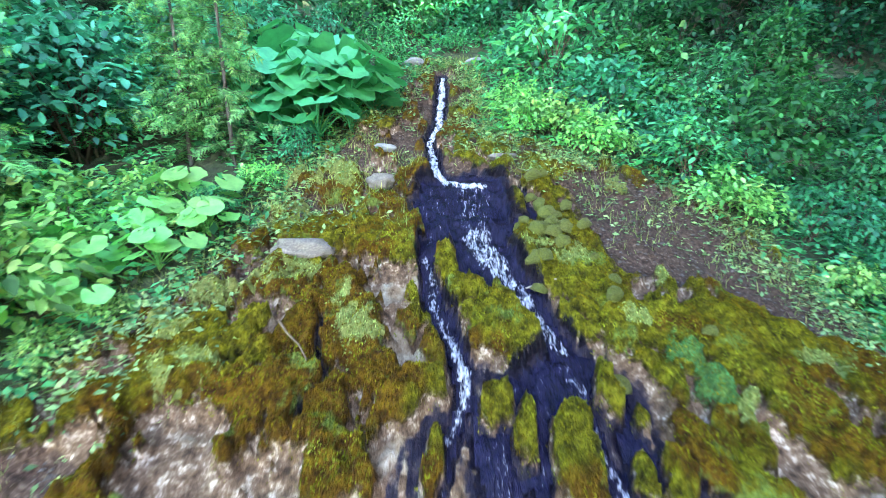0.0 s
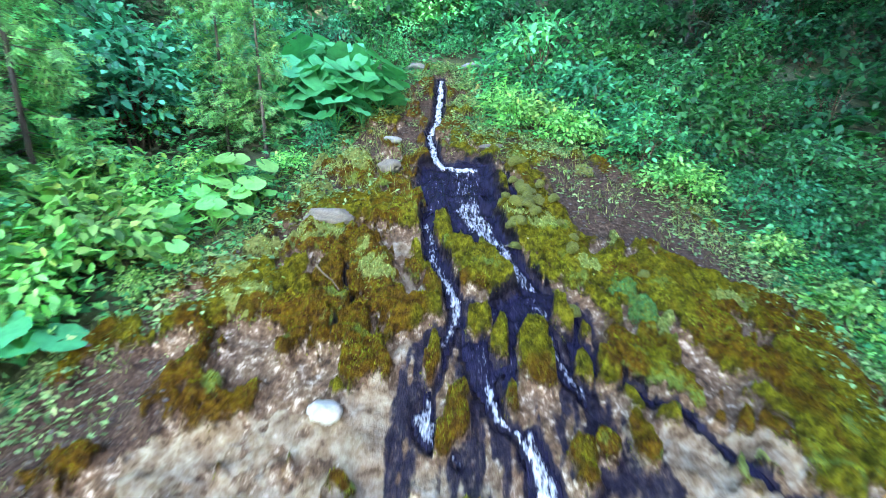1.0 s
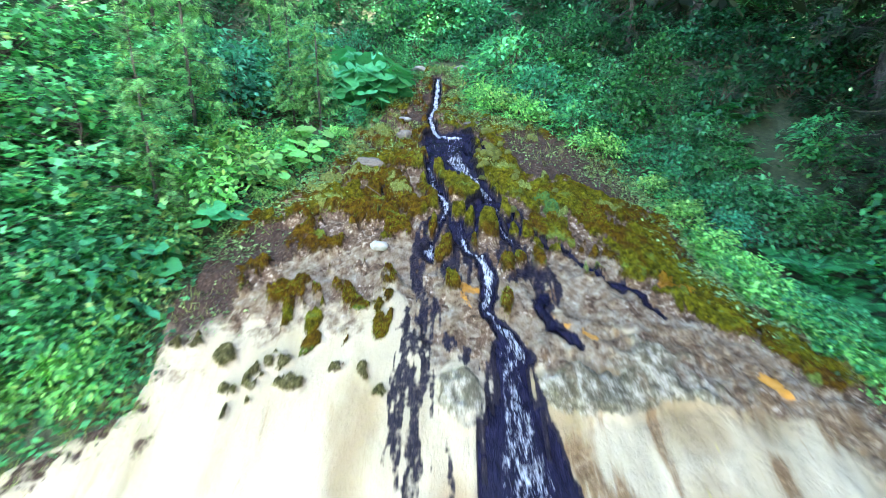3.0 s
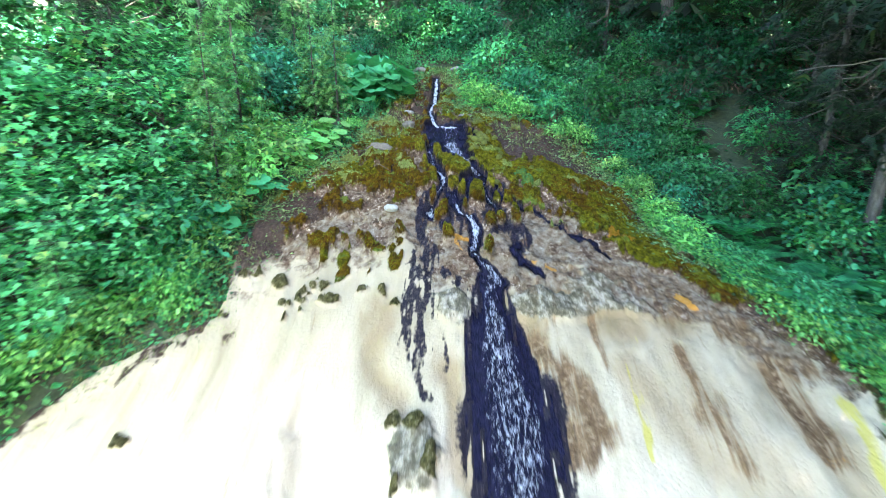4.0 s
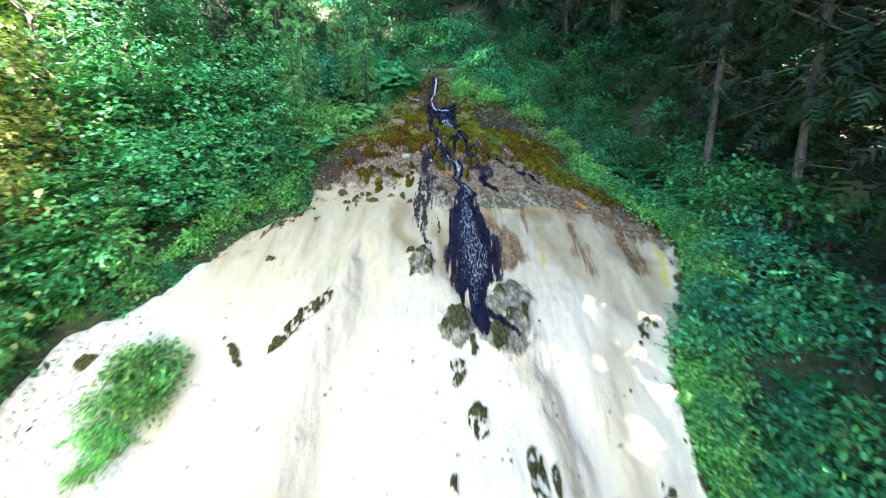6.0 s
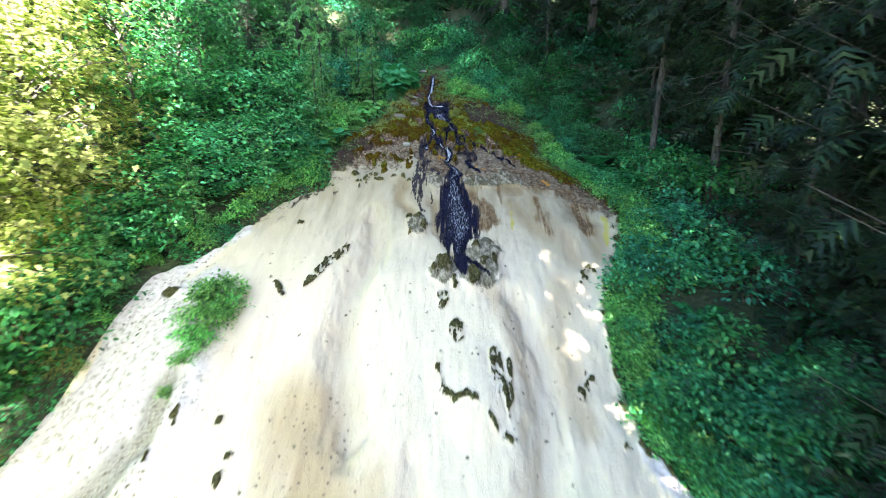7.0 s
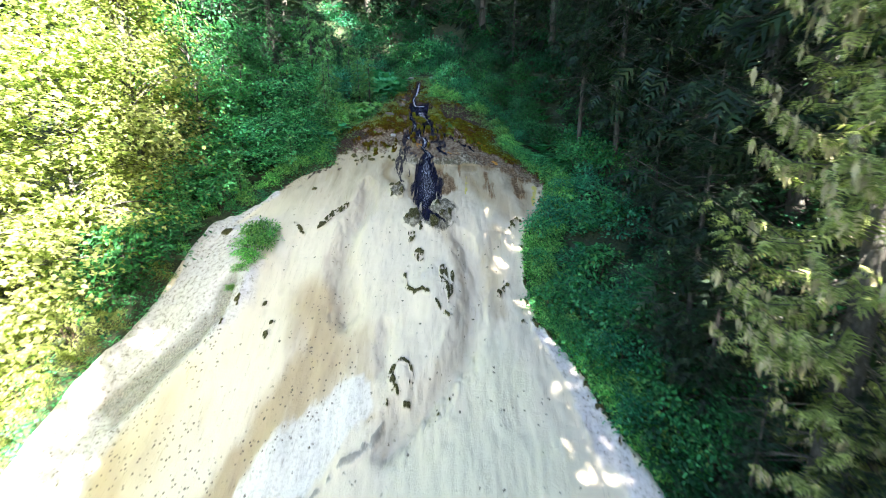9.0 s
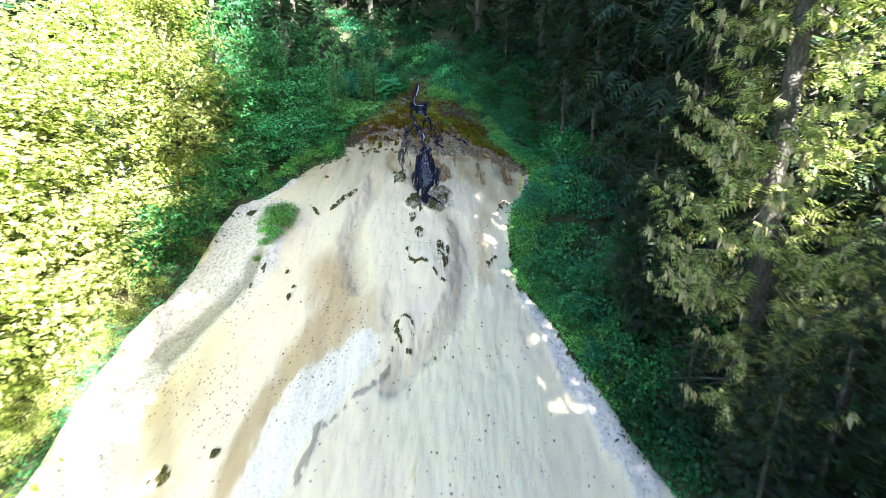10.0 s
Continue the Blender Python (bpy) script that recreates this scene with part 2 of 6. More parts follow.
spot("cushion", -1.35, -0.18, 0.12, 0.10)
spot("cushion", -0.92, -0.06, 0.08, 0.05)
spot("cushion", -1.88, -0.23, 0.08, 0.05)
spot("cushion", -1.84, -0.42, 0.05, 0.04)
spot("cushion", -1.64, -0.36, 0.03, 0.04)
spot("cushion", -0.65, -0.10, 0.05, 0.08)
spot("cushion", -0.47, -0.30, 0.07, 0.04)
spot("cushion", -2.38, 0.20, 0.07, 0.05)
spot("cushion", -2.54, 0.15, 0.09, 0.06)
# islets of green moss in the stream
spot("islet", 0.44, 2.09, 0.06, 0.15)
spot("islet", 0.69, 1.98, 0.14, 0.26)
spot("islet", 0.95, 2.38, 0.05, 0.16)
spot("islet", 1.02, 1.91, 0.04, 0.11)
spot("islet", 0.48, 1.62, 0.05, 0.08)
spot("islet", 1.09, 2.20, 0.04, 0.06)
spot("islet", 0.12, 1.57, 0.08, 0.18)
spot("islet", -0.05, 1.92, 0.06, 0.14)
spot("islet", 0.29, 2.21, 0.08, 0.07)
spot("islet", 0.33, 2.84, 0.15, 0.18)
spot("islet", -0.01, 3.28, 0.08, 0.15)
spot("islet", 1.19, 1.94, 0.09, 0.13)
spot("islet", 1.01, 1.40, 0.07, 0.08)
spot("islet", 0.85, 1.30, 0.09, 0.12)
spot("islet", 0.06, 1.42, 0.06, 0.08)
spot("islet", 0.21, 0.92, 0.08, 0.10)
spot("islet", 0.78, 0.69, 0.07, 0.11)
spot("islet", 1.27, 1.46, 0.08, 0.14)
# pale lime moss, and one blue-green patch
spot("lime", -1.50, 2.31, 0.19, 0.14)
spot("lime", -0.60, 2.71, 0.10, 0.18)
spot("lime", -0.72, 2.91, 0.08, 0.09)
spot("lime", 1.73, 2.28, 0.09, 0.12)
spot("lime", 1.65, 3.33, 0.10, 0.11)
spot("lime", 0.98, 3.45, 0.15, 0.14)
spot("lime", 0.71, 3.50, 0.08, 0.11)
spot("lime", 0.50, 3.93, 0.07, 0.16)
spot("lime", -1.19, 3.18, 0.32, 0.19)
spot("lime", -1.60, 2.98, 0.26, 0.15)
spot("lime", 2.52, 2.79, 0.19, 0.11)
spot("lime", 1.66, 4.59, 0.12, 0.19)
spot("lime", 1.31, 2.86, 0.12, 0.09)
spot("lime", -1.49, 2.30, 0.18, 0.11)
spot("lime", -0.53, 2.62, 0.10, 0.16)
spot("teal", 1.48, 2.62, 0.11, 0.12)
spot("teal", 1.59, 2.44, 0.17, 0.14)
spot("lime", 1.89, 1.36, 0.17, 0.10)
# cushions and mottled humps on the pale face
spot("cushion", -0.16, -1.65, 0.10, 0.12)
spot("cushion", -0.34, -1.62, 0.08, 0.13)
spot("cushion", 0.04, -2.00, 0.07, 0.16)
spot("cushion", -0.30, -2.21, 0.06, 0.09)
spot("cushion", 0.50, -3.01, 0.16, 0.17)
spot("cushion", 0.35, -3.26, 0.06, 0.16)
spot("cushion", 0.46, -3.43, 0.08, 0.07)
spot("cushion", 1.45, -3.04, 0.11, 0.14)
spot("cushion", 1.28, -2.57, 0.10, 0.10)
spot("cushion", 1.67, -2.92, 0.07, 0.17)
spot("cushion", 0.79, -3.56, 0.06, 0.15)
spot("cushion", -3.05, -1.78, 0.09, 0.06)
spot("cushion", 1.22, -3.40, 0.13, 0.09)
spot("cushion", 3.99, -2.76, 0.05, 0.05)
spot("cushion", 3.75, -2.99, 0.09, 0.06)
spot("cushion", 3.61, -3.13, 0.04, 0.03)
spot("cushion", 4.59, -2.37, 0.12, 0.09)
spot("cushion", 4.51, -2.71, 0.07, 0.07)
mark("stripe", [(-1.76, -2.5), (-1.84, -2.71), (-2.01, -3.01), (-2.25, -3.34), (-2.47, -3.64)], [0.095, 0.12, 0.114, 0.115, 0.097])
mark("stripe", [(-3.21, -3.51), (-3.05, -3.8), (-2.87, -3.91)], [0.067, 0.082, 0.049])
mark("stripe", [(1.57, -4.96), (1.63, -5.45), (1.72, -5.96)], [0.106, 0.117, 0.085])
mark("stripe", [(0.56, -5.07), (0.48, -5.34), (0.59, -5.67), (0.84, -5.8), (1.13, -5.83)], [0.06, 0.059, 0.072, 0.057, 0.057], 0.8)
mark("stripe", [(1.39, -6.07), (1.58, -6.25), (1.78, -6.39)], [0.056, 0.055, 0.041], 0.8)
mark("stripe", [(1.79, -5.06), (1.85, -5.42), (1.79, -5.81)], [0.045, 0.044, 0.043], 0.8)
mark("stripe", [(0.45, -7.57), (0.37, -7.78), (0.49, -8.01), (0.64, -8.09)], [0.05, 0.074, 0.073, 0.048], 1.0)
mark("stripe", [(0.59, -7.53), (0.8, -7.61), (0.89, -7.8), (0.8, -7.96)], [0.05, 0.05, 0.049, 0.037], 0.85)
mark("stripe", [(3.4, -4.97), (3.27, -5.19), (3.16, -5.44)], [0.076, 0.09, 0.059])
mark("stripe", [(3.89, -2.71), (3.69, -2.93)], [0.052, 0.069])
spot("cushion", 0.33, -8.32, 0.06, 0.05)
spot("cushion", 1.37, -7.72, 0.05, 0.03)
spot("cushion", 1.51, -8.47, 0.05, 0.05)
spot("cushion", 1.78, -8.14, 0.04, 0.04)
spot("cushion", -2.99, -6.92, 0.08, 0.10)
spot("cushion", -2.94, -6.65, 0.04, 0.07)
spot("cushion", -3.30, -6.17, 0.05, 0.07)
spot("cushion", -4.21, -6.78, 0.04, 0.11)
spot("cushion", -3.96, -6.23, 0.07, 0.13)
spot("cushion", 3.72, -6.15, 0.06, 0.08)
spot("cushion", 0.82, -4.58, 0.15, 0.24)
spot("cushion", 0.53, -3.16, 0.20, 0.33)
spot("cushion", 0.54, -3.96, 0.13, 0.19)
spot("cushion", 1.20, -3.47, 0.12, 0.25)
spot("cushion", -5.27, -3.91, 0.21, 0.14)
spot("cushion", -3.62, -10.72, 0.14, 0.10)
spot("cushion", -4.64, -11.15, 0.13, 0.22)
spot("cushion", -4.81, -11.33, 0.16, 0.08)
spot("cushion", 1.51, -8.45, 0.06, 0.06)
spot("cushion", 0.78, -8.29, 0.08, 0.05)
spot("mottle", -0.15, -1.90, 0.30, 0.37)
spot("mottle", 1.45, -2.63, 0.42, 0.37)
spot("mottle", 0.55, -3.22, 0.31, 0.39)
spot("mottle", 1.19, -3.39, 0.25, 0.22)
spot("dome", 1.10, -5.67, 0.63, 0.73)
spot("dome", 0.62, -7.81, 0.3, 0.34)
spot("mottle", 1.30, -3.05, 0.54, 0.64)
spot("mottle", 1.78, 0.78, 0.45, 0.32)
spot("mottle", 0.73, 0.69, 0.28, 0.24)
# stains that run down the pale crust
mark("brown", [(1.25, -0.65), (1.49, -1.16), (1.68, -1.57), (1.46, -1.91)], [0.201, 0.258, 0.246, 0.157], 0.8)
mark("brown", [(1.98, -0.04), (2.02, -0.54), (2.08, -1.02)], [0.088, 0.093, 0.07], 0.5)
mark("brown", [(2.97, -0.72), (3.06, -1.23), (3.11, -1.75)], [0.145, 0.171, 0.128], 0.7)
mark("brown", [(4.02, -0.5), (4.09, -1.1), (4.09, -1.63)], [0.187, 0.192, 0.147], 1.0)
mark("brown", [(2.43, 0.55), (3.02, 0.41), (3.47, -0.05), (4.03, -0.37), (4.47, -0.65)], [0.208, 0.247, 0.274, 0.246, 0.184], 0.9)
mark("brown", [(1.39, 0.59), (1.56, 0.31)], [0.09, 0.109], 0.5)
mark("brown", [(1.4, -0.2), (1.8, 0.29)], [0.216, 0.201], 0.5)
mark("yellow", [(2.41, -0.46), (2.35, -0.94), (2.28, -1.44), (2.22, -1.83)], [0.131, 0.088, 0.067, 0.04])
mark("yellow", [(4.69, -1.08), (4.6, -1.51), (4.51, -1.89)], [0.123, 0.133, 0.079], 0.8)
mark("yellow", [(1.21, -9.96), (1.26, -10.61), (1.17, -11.13)], [0.07, 0.121, 0.116], 0.35)
mark("yellow", [(-2.66, -0.76), (-2.75, -1.27)], [0.182, 0.188], 0.15)
mark("orange", [(0.28, 0.97), (0.37, 0.87), (0.52, 0.93)], [0.098, 0.105, 0.058])
mark("orange", [(2.79, 1.3), (2.95, 1.22)], [0.159, 0.125])
mark("orange", [(1.32, 0.63), (1.44, 0.48), (1.66, 0.34)], [0.033, 0.037, 0.042], 0.8)
mark("orange", [(3.33, 0.07), (3.46, -0.05)], [0.105, 0.089])
mark("orange", [(4.06, -1.74), (4.22, -1.67)], [0.113, 0.081], 0.35)
mark("orange", [(1.38, 0.56), (1.6, 0.41)], [0.04, 0.034], 0.7)
mark("orange", [(0.3, 0.77), (0.41, 0.67)], [0.047, 0.041], 0.6)
mark("tan", [(-0.61, -0.32), (-0.64, -0.98), (-0.34, -1.42)], [0.247, 0.265, 0.201], 0.7)
mark("tan", [(0.24, -0.99), (0.36, -1.73), (0.6, -2.52), (0.77, -3.06)], [0.229, 0.177, 0.144, 0.106], 0.8)
mark("tan", [(2.82, -0.27), (3.0, -1.43), (3.38, -2.1), (3.63, -2.56)], [0.229, 0.501, 0.613, 0.505], 0.5)
mark("tan", [(3.9, -0.46), (4.24, -1.63), (4.26, -2.2)], [0.375, 0.408, 0.38], 0.6)
mark("tan", [(1.46, -3.48), (1.88, -4.3), (2.07, -5.11)], [0.197, 0.252, 0.214], 0.5)
mark("tan", [(3.26, -3.28), (2.93, -4.31), (3.02, -5.19), (3.16, -5.98)], [0.37, 0.443, 0.449, 0.283], 0.55)
mark("tan", [(-1.49, -6.73), (-2.07, -8.18), (-2.67, -9.3), (-3.02, -10.46), (-3.13, -11.4)], [0.451, 0.447, 0.387, 0.33, 0.256], 1.0)
mark("tan", [(-6.13, -8.16), (-5.58, -9.43), (-5.01, -10.6), (-4.55, -11.33)], [0.651, 0.671, 0.547, 0.388], 0.6)
mark("tan", [(-0.52, -6.81), (-0.27, -7.9), (-0.09, -8.58)], [0.345, 0.291, 0.155], 0.6)
mark("tan", [(-1.52, -4.57), (-1.58, -5.76), (-1.45, -6.7)], [0.45, 0.503, 0.549], 0.35)
# valley, gully and ridge marks give relief and also carry painted shade
mark("valley", [(2.07, -3.8), (2.41, -4.59), (2.5, -5.27), (2.34, -6.29), (2.06, -7.31), (1.56, -7.9), (0.92, -8.52), (0.5, -8.98)], [0.196, 0.233, 0.238, 0.249, 0.256, 0.245, 0.28, 0.292])
mark("valley", [(-1.23, -1.56), (-1.13, -2.74), (-1.42, -3.78), (-1.38, -5.05), (-1.01, -6.21)], [0.187, 0.245, 0.23, 0.272, 0.279], 0.8)
mark("valley", [(0.07, -6.72), (0.23, -7.6)], [0.161, 0.176], 0.5)
mark("gully", [(-4.3, -6.08), (-4.51, -6.56), (-4.85, -6.91), (-5.36, -7.11), (-6.13, -7.65), (-6.47, -8.22)], [0.113, 0.138, 0.121, 0.133, 0.181, 0.198])
mark("snow", [(-0.53, -8.24), (-1.49, -9.22), (-2.08, -10.21), (-2.3, -11.2)], [0.476, 0.627, 0.586, 0.519])
mark("chalk", [(-4.56, -2.07), (-5.42, -3.1), (-5.92, -4.26), (-5.63, -5.53), (-6.43, -6.32), (-6.93, -7.5), (-7.33, -8.53)], [0.293, 0.38, 0.388, 0.477, 0.484, 0.444, 0.409])
mark("chalk", [(-7.33, -7.89), (-7.26, -9.07), (-6.97, -10.3), (-6.53, -11.36)], [0.297, 0.46, 0.562, 0.65])
mark("chalk", [(4.2, -6.2), (4.81, -7.42), (5.35, -8.8), (5.92, -9.99), (6.43, -10.97)], [0.214, 0.265, 0.303, 0.306, 0.335], 0.7)
mark("ridge", [(0.32, -8.68), (-0.18, -9.24), (-0.82, -9.74), (-1.29, -10.17), (-1.36, -10.75), (-1.55, -11.21)], [0.077, 0.089, 0.086, 0.098, 0.107, 0.103])
mark("ridge", [(-3.16, -1.02), (-3.37, -1.2), (-3.5, -1.35), (-3.7, -1.8)], [0.051, 0.05, 0.049, 0.056], 0.6)
spot("olive", 2.45, -9.71, 2.44, 1.51)
spot("olive", 2.96, -7.87, 0.97, 1.24)
spot("mottle", 1.42, -0.15, 0.48, 0.25)
spot("mottle", 2.12, 0.18, 0.43, 0.24)
spot("mottle", 1.19, 0.32, 0.26, 0.20)
spot("mottle", 0.29, -0.32, 0.23, 0.24)
spot("mottle", 2.60, 0.13, 0.38, 0.22)
mark("brown", [(1.21, 0.16), (1.39, -0.07), (1.46, -0.31)], [0.13, 0.162, 0.135], 0.6)
mark("brown", [(2.4, 0.7), (2.7, 0.31), (3.03, -0.06)], [0.168, 0.187, 0.192], 0.9)
mark("chalk", [(-4.67, -4.11), (-4.94, -5.89), (-5.99, -7.03), (-6.6, -8.41), (-6.9, -9.28), (-7.0, -9.93)], [0.785, 1.178, 1.106, 1.006, 0.939, 0.947], 0.9)
mark("gully", [(-4.39, -5.79), (-4.46, -6.42), (-5.03, -7.05), (-5.65, -7.62), (-6.06, -8.29)], [0.22, 0.242, 0.292, 0.339, 0.297], 1.0)
mark("fleck", [(-4.31, -6.19), (-5.0, -7.12), (-5.82, -7.84), (-5.95, -8.77)], [0.337, 0.465, 0.627, 0.586], 1.0)
mark("fleck", [(-1.56, -6.45), (-1.24, -7.51), (-1.93, -8.5), (-2.66, -9.35)], [0.6, 0.698, 0.587, 0.428], 1.0)
mark("fleck", [(-4.42, -7.06), (-4.3, -7.66)], [0.363, 0.349], 0.8)
mark("fleck", [(-6.26, -9.11), (-4.58, -9.27), (-3.65, -9.86)], [0.761, 0.744, 0.588], 0.7)
mark("fleck", [(-5.12, -3.03), (-5.47, -4.36), (-6.05, -5.0)], [0.465, 0.518, 0.501], 0.8)
mark("tan", [(-1.86, -6.16), (-1.29, -7.26), (-1.83, -8.39)], [0.919, 0.994, 0.657], 0.8)
mark("tan", [(-4.9, -8.19), (-4.97, -9.06), (-5.22, -9.88)], [0.81, 0.885, 0.827], 0.45)
mark("tan", [(1.7, 0.27), (2.05, -0.01), (2.34, -0.29)], [0.379, 0.4, 0.416], 0.9)
mark("tan", [(2.61, 0.17), (3.03, -0.15)], [0.372, 0.388], 0.9)
spot("mottle", 2.08, -0.05, 0.37, 0.21)
spot("mottle", 2.73, -0.07, 0.38, 0.17)
spot("mottle", 1.51, -0.27, 0.26, 0.14)
spot("mottle", 2.70, 0.33, 0.32, 0.17)
mark("tan", [(0.93, 0.0), (1.11, -0.29), (1.18, -0.55)], [0.193, 0.226, 0.213], 0.9)
mark("tan", [(1.87, 0.06), (2.11, -0.27)], [0.294, 0.273], 0.6)
mark("tan", [(2.33, -0.87), (2.61, -1.44), (3.0, -1.85)], [0.261, 0.355, 0.331], 0.6)
spot("lime", -1.06, 4.45, 0.33, 0.26)
spot("lime", -1.33, 3.84, 0.25, 0.19)
spot("lime", -1.47, 3.07, 0.25, 0.13)
spot("lime", -1.51, 4.44, 0.17, 0.16)
spot("lime", -1.75, 2.60, 0.18, 0.12)
# soil and gravel
spot("soil", 1.90, 4.13, 0.79, 0.63)
spot("soil", 2.46, 3.84, 0.82, 0.55)
spot("soil", 2.73, 3.52, 0.60, 0.41)
spot("soil", -2.28, 1.42, 0.49, 0.20)
spot("soil", -2.07, 1.71, 0.30, 0.19)
spot("soil", -2.45, 1.23, 0.26, 0.17)
spot("soil", -2.43, 1.48, 0.27, 0.27)
spot("soil", -2.64, 1.16, 0.31, 0.29)
spot("soil", -2.67, 1.10, 0.35, 0.64)


EDGE_X = [-3.0, -2.7, -2.1, -1.7, -1.2, -0.75, -0.45, -0.25, 0.0, 0.6, 1.0, 1.4, 1.9, 2.6, 3.4, 4.2, 4.8]
EDGE_Y = [0.1, 0.2, 0.35, 0.4, 0.5, 0.65, 0.9, 0.4, 0.0, -0.1, -0.2, 0.2, 0.35, 0.05, -0.25, -0.4, -0.9]


MOSS_X = [-3.0, -2.1, -1.2, -0.45, 0.0, 0.8, 1.5, 2.2, 2.8, 3.4, 4.2, 4.8]
MOSS_Y = [0.4, 1.0, 1.2, 1.45, 1.3, 1.2, 1.4, 1.25, 0.9, 0.45, 0.0, -0.5]


def lines_of(kind, x, y, soft=(1.5, 0.1), ragged=0.25):
    """How strongly the lines of a kind cover each point."""
    wx = x + (fbm(x * 4, y * 2, 31) - 0.5) * ragged
    wy = y + (fbm(x * 4, y * 2, 81) - 0.5) * ragged
    total = np.zeros(x.shape)
    for line, widths, amount in MARKS.get(kind, ()):
        px, py = np.array(line).T
        reach = 1.6 * max(widths) + 0.4
        near = (x > px.min() - reach) & (x < px.max() + reach) & (y > py.min() - reach) & (y < py.max() + reach)
        if near.any():
            total[near] = np.maximum(total[near], amount * step(*soft, line_distance(wx[near], wy[near], line, widths)))
    return total


def spots_of(kind, x, y, soft=(1.2, 0.7), ragged=0.16, fine=9):
    """How strongly the patches of a kind cover each point."""
    wx = x + (fbm(x * fine, y * fine, 19) - 0.5) * ragged
    wy = y + (fbm(x * fine, y * fine, 20) - 0.5) * ragged
    total = np.zeros(x.shape)
    for cx, cy, a, b, turn in SPOTS.get(kind, ()):
        near = (np.abs(x - cx) < 2 * max(a, b) + 0.3) & (np.abs(y - cy) < 2 * max(a, b) + 0.3)
        if near.any():
            dx, dy = wx[near] - cx, wy[near] - cy
            u, v = dx * math.cos(turn) + dy * math.sin(turn), dy * math.cos(turn) - dx * math.sin(turn)
            total[near] = np.maximum(total[near], step(*soft, np.hypot(u / a, v / b)))
    return total


def bodies(x, y):
    """All the masks of the mound's surface at points x, y."""
    m = {}
    lower = step(0.4, -0.4, y)
    islet = spots_of("islet", x, y, (1.15, 0.75), 0.14)
    # water, its edges frayed along the flow
    water = np.full(x.shape, 9.0)
    foam = np.zeros(x.shape)
    wx = x + (fbm(x * 7, y * 7, 13) - 0.5) * 0.09 * (1 - lower) + (fbm(x * 13, y * 1.6, 53) - 0.5) * 0.18 * lower
    wy = y + (fbm(x * 7, y * 7, 14) - 0.5) * 0.09 + (fbm(x * 11, y * 1.3, 54) - 0.5) * 0.22 * lower
    stones = 1.2 * step(0.56, 0.63, fbm(x * 9, y * 4.5, 52)) * step(4.3, 4.0, y) * step(-0.4, 0.4, y)
    fray = (fbm(x * 22, y * 1.6, 87) - 0.5) * lower
    for line, widths, white in STREAMS:
        d = line_distance(wx, wy, line, widths) * (0.8 + 0.2 * lower)
        foam = np.maximum(foam, white * step(0.9, 0.3, d))
        d = d + 2.2 * np.maximum(fray, 0) * step(0.35, 0.9, d)
        water = np.minimum(water, d + (stones if white < 0.3 else 0) * step(0.3, 0.8, d))
    water = water + 1.6 * islet
    m["water"], m["foam"] = water, foam
    streak = 0.5 * fbm(x * 13, y * 2.4, 15) + 0.5 * fbm(x * 34, y * 6, 66)
    seep = lines_of("seep", x, y, (1.6, 0.6), 0.2)
    film = step(0.1, 0.8, seep - 3.2 * np.maximum(streak - 0.49 + 0.09 * step(1.6, 0.4, y), 0))
    m["wet"] = np.maximum(step(1.7, 0.95, water), 0.66 * film) * (1 - 0.9 * islet)
    # where the pale bare crust begins
    edge = np.interp(x, EDGE_X, EDGE_Y)
    m["upper"] = step(-0.3, 0.3, y - edge + (fbm(x * 2.3, y * 2.3, 16) - 0.5) * 0.9 + (fbm(x * 9, y * 9, 63) - 0.5) * 0.7)
    depth = mound_depth(x, y)
    n = fbm(x * 1.8, y * 1.8, 17)
    # soil and gravel near the spring and along the edges
    soil = step(3.7, 4.7, y + (n - 0.5) * 1.6) * (0.2 + 0.8 * step(0.40, 0.56, fbm(x * 4, y * 4, 64))) * (1 - 0.75 * step(0.5, 1.0, x))
    patches = spots_of("soil", x, y, (1.35, 0.7), 0.6, 2.5)
    rim = step(0.55, 0.05, depth + (n - 0.5) * 0.6) * step(-2.2, -0.6, y + np.where(x < 0, 0.8, 0.0)) * (0.25 + 0.75 * step(0.4, 0.58, fbm(x * 4, y * 4, 79)))
    m["soil"] = np.clip(np.maximum.reduce([soil, patches, rim * 0.9]), 0, 1)
    # moss
    bare = lines_of("bare", x, y, (1.5, 0.6), 0.22) * (0.35 + 1.0 * step(0.30, 0.56, fbm(x * 9, y * 9, 69)))
    margin = y - np.interp(x, MOSS_X, MOSS_Y) + (fbm(x * 2.5, y * 2.5, 68) - 0.5) * 0.9
    bare = np.maximum(bare, step(0.15, -0.25, margin) * step(0.30, 0.5, fbm(x * 6, y * 6, 86)))
    m["bare"] = np.clip(bare, 0, 1)
    worn = spots_of("crust", x, y, (1.4, 0.6), 0.4, 6) * step(0.34, 0.54, fbm(x * 11, y * 11, 85))
    tuft = 0.45 * fbm(x * 1.7, y * 1.7, 18) + 0.55 * fbm(x * 6.5, y * 6.5, 55)
    thick = step(-0.3, 0.6, margin)
    moss = step(0.0, 0.07, tuft - (0.58 - 0.16 * thick - 0.04 * step(0.9, 1.6, x))) * step(-0.4, 0.1, margin) * (1 - 0.9 * m["soil"]) * (1 - m["bare"]) * (1 - 0.95 * worn) * (1 - step(0.15, 0.5, seep + 0.8 * (tuft - 0.5)))
    tongue = lines_of("tongue", x, y, (1.4, 0.6), 0.34) * step(0.38, 0.52, fbm(x * 7, y * 7, 67))
    moss = np.maximum(moss, tongue)
    m["lime"] = spots_of("lime", x, y, (1.3, 0.5), 0.22, 7) * step(0.32, 0.55, fbm(x * 12, y * 12, 70))
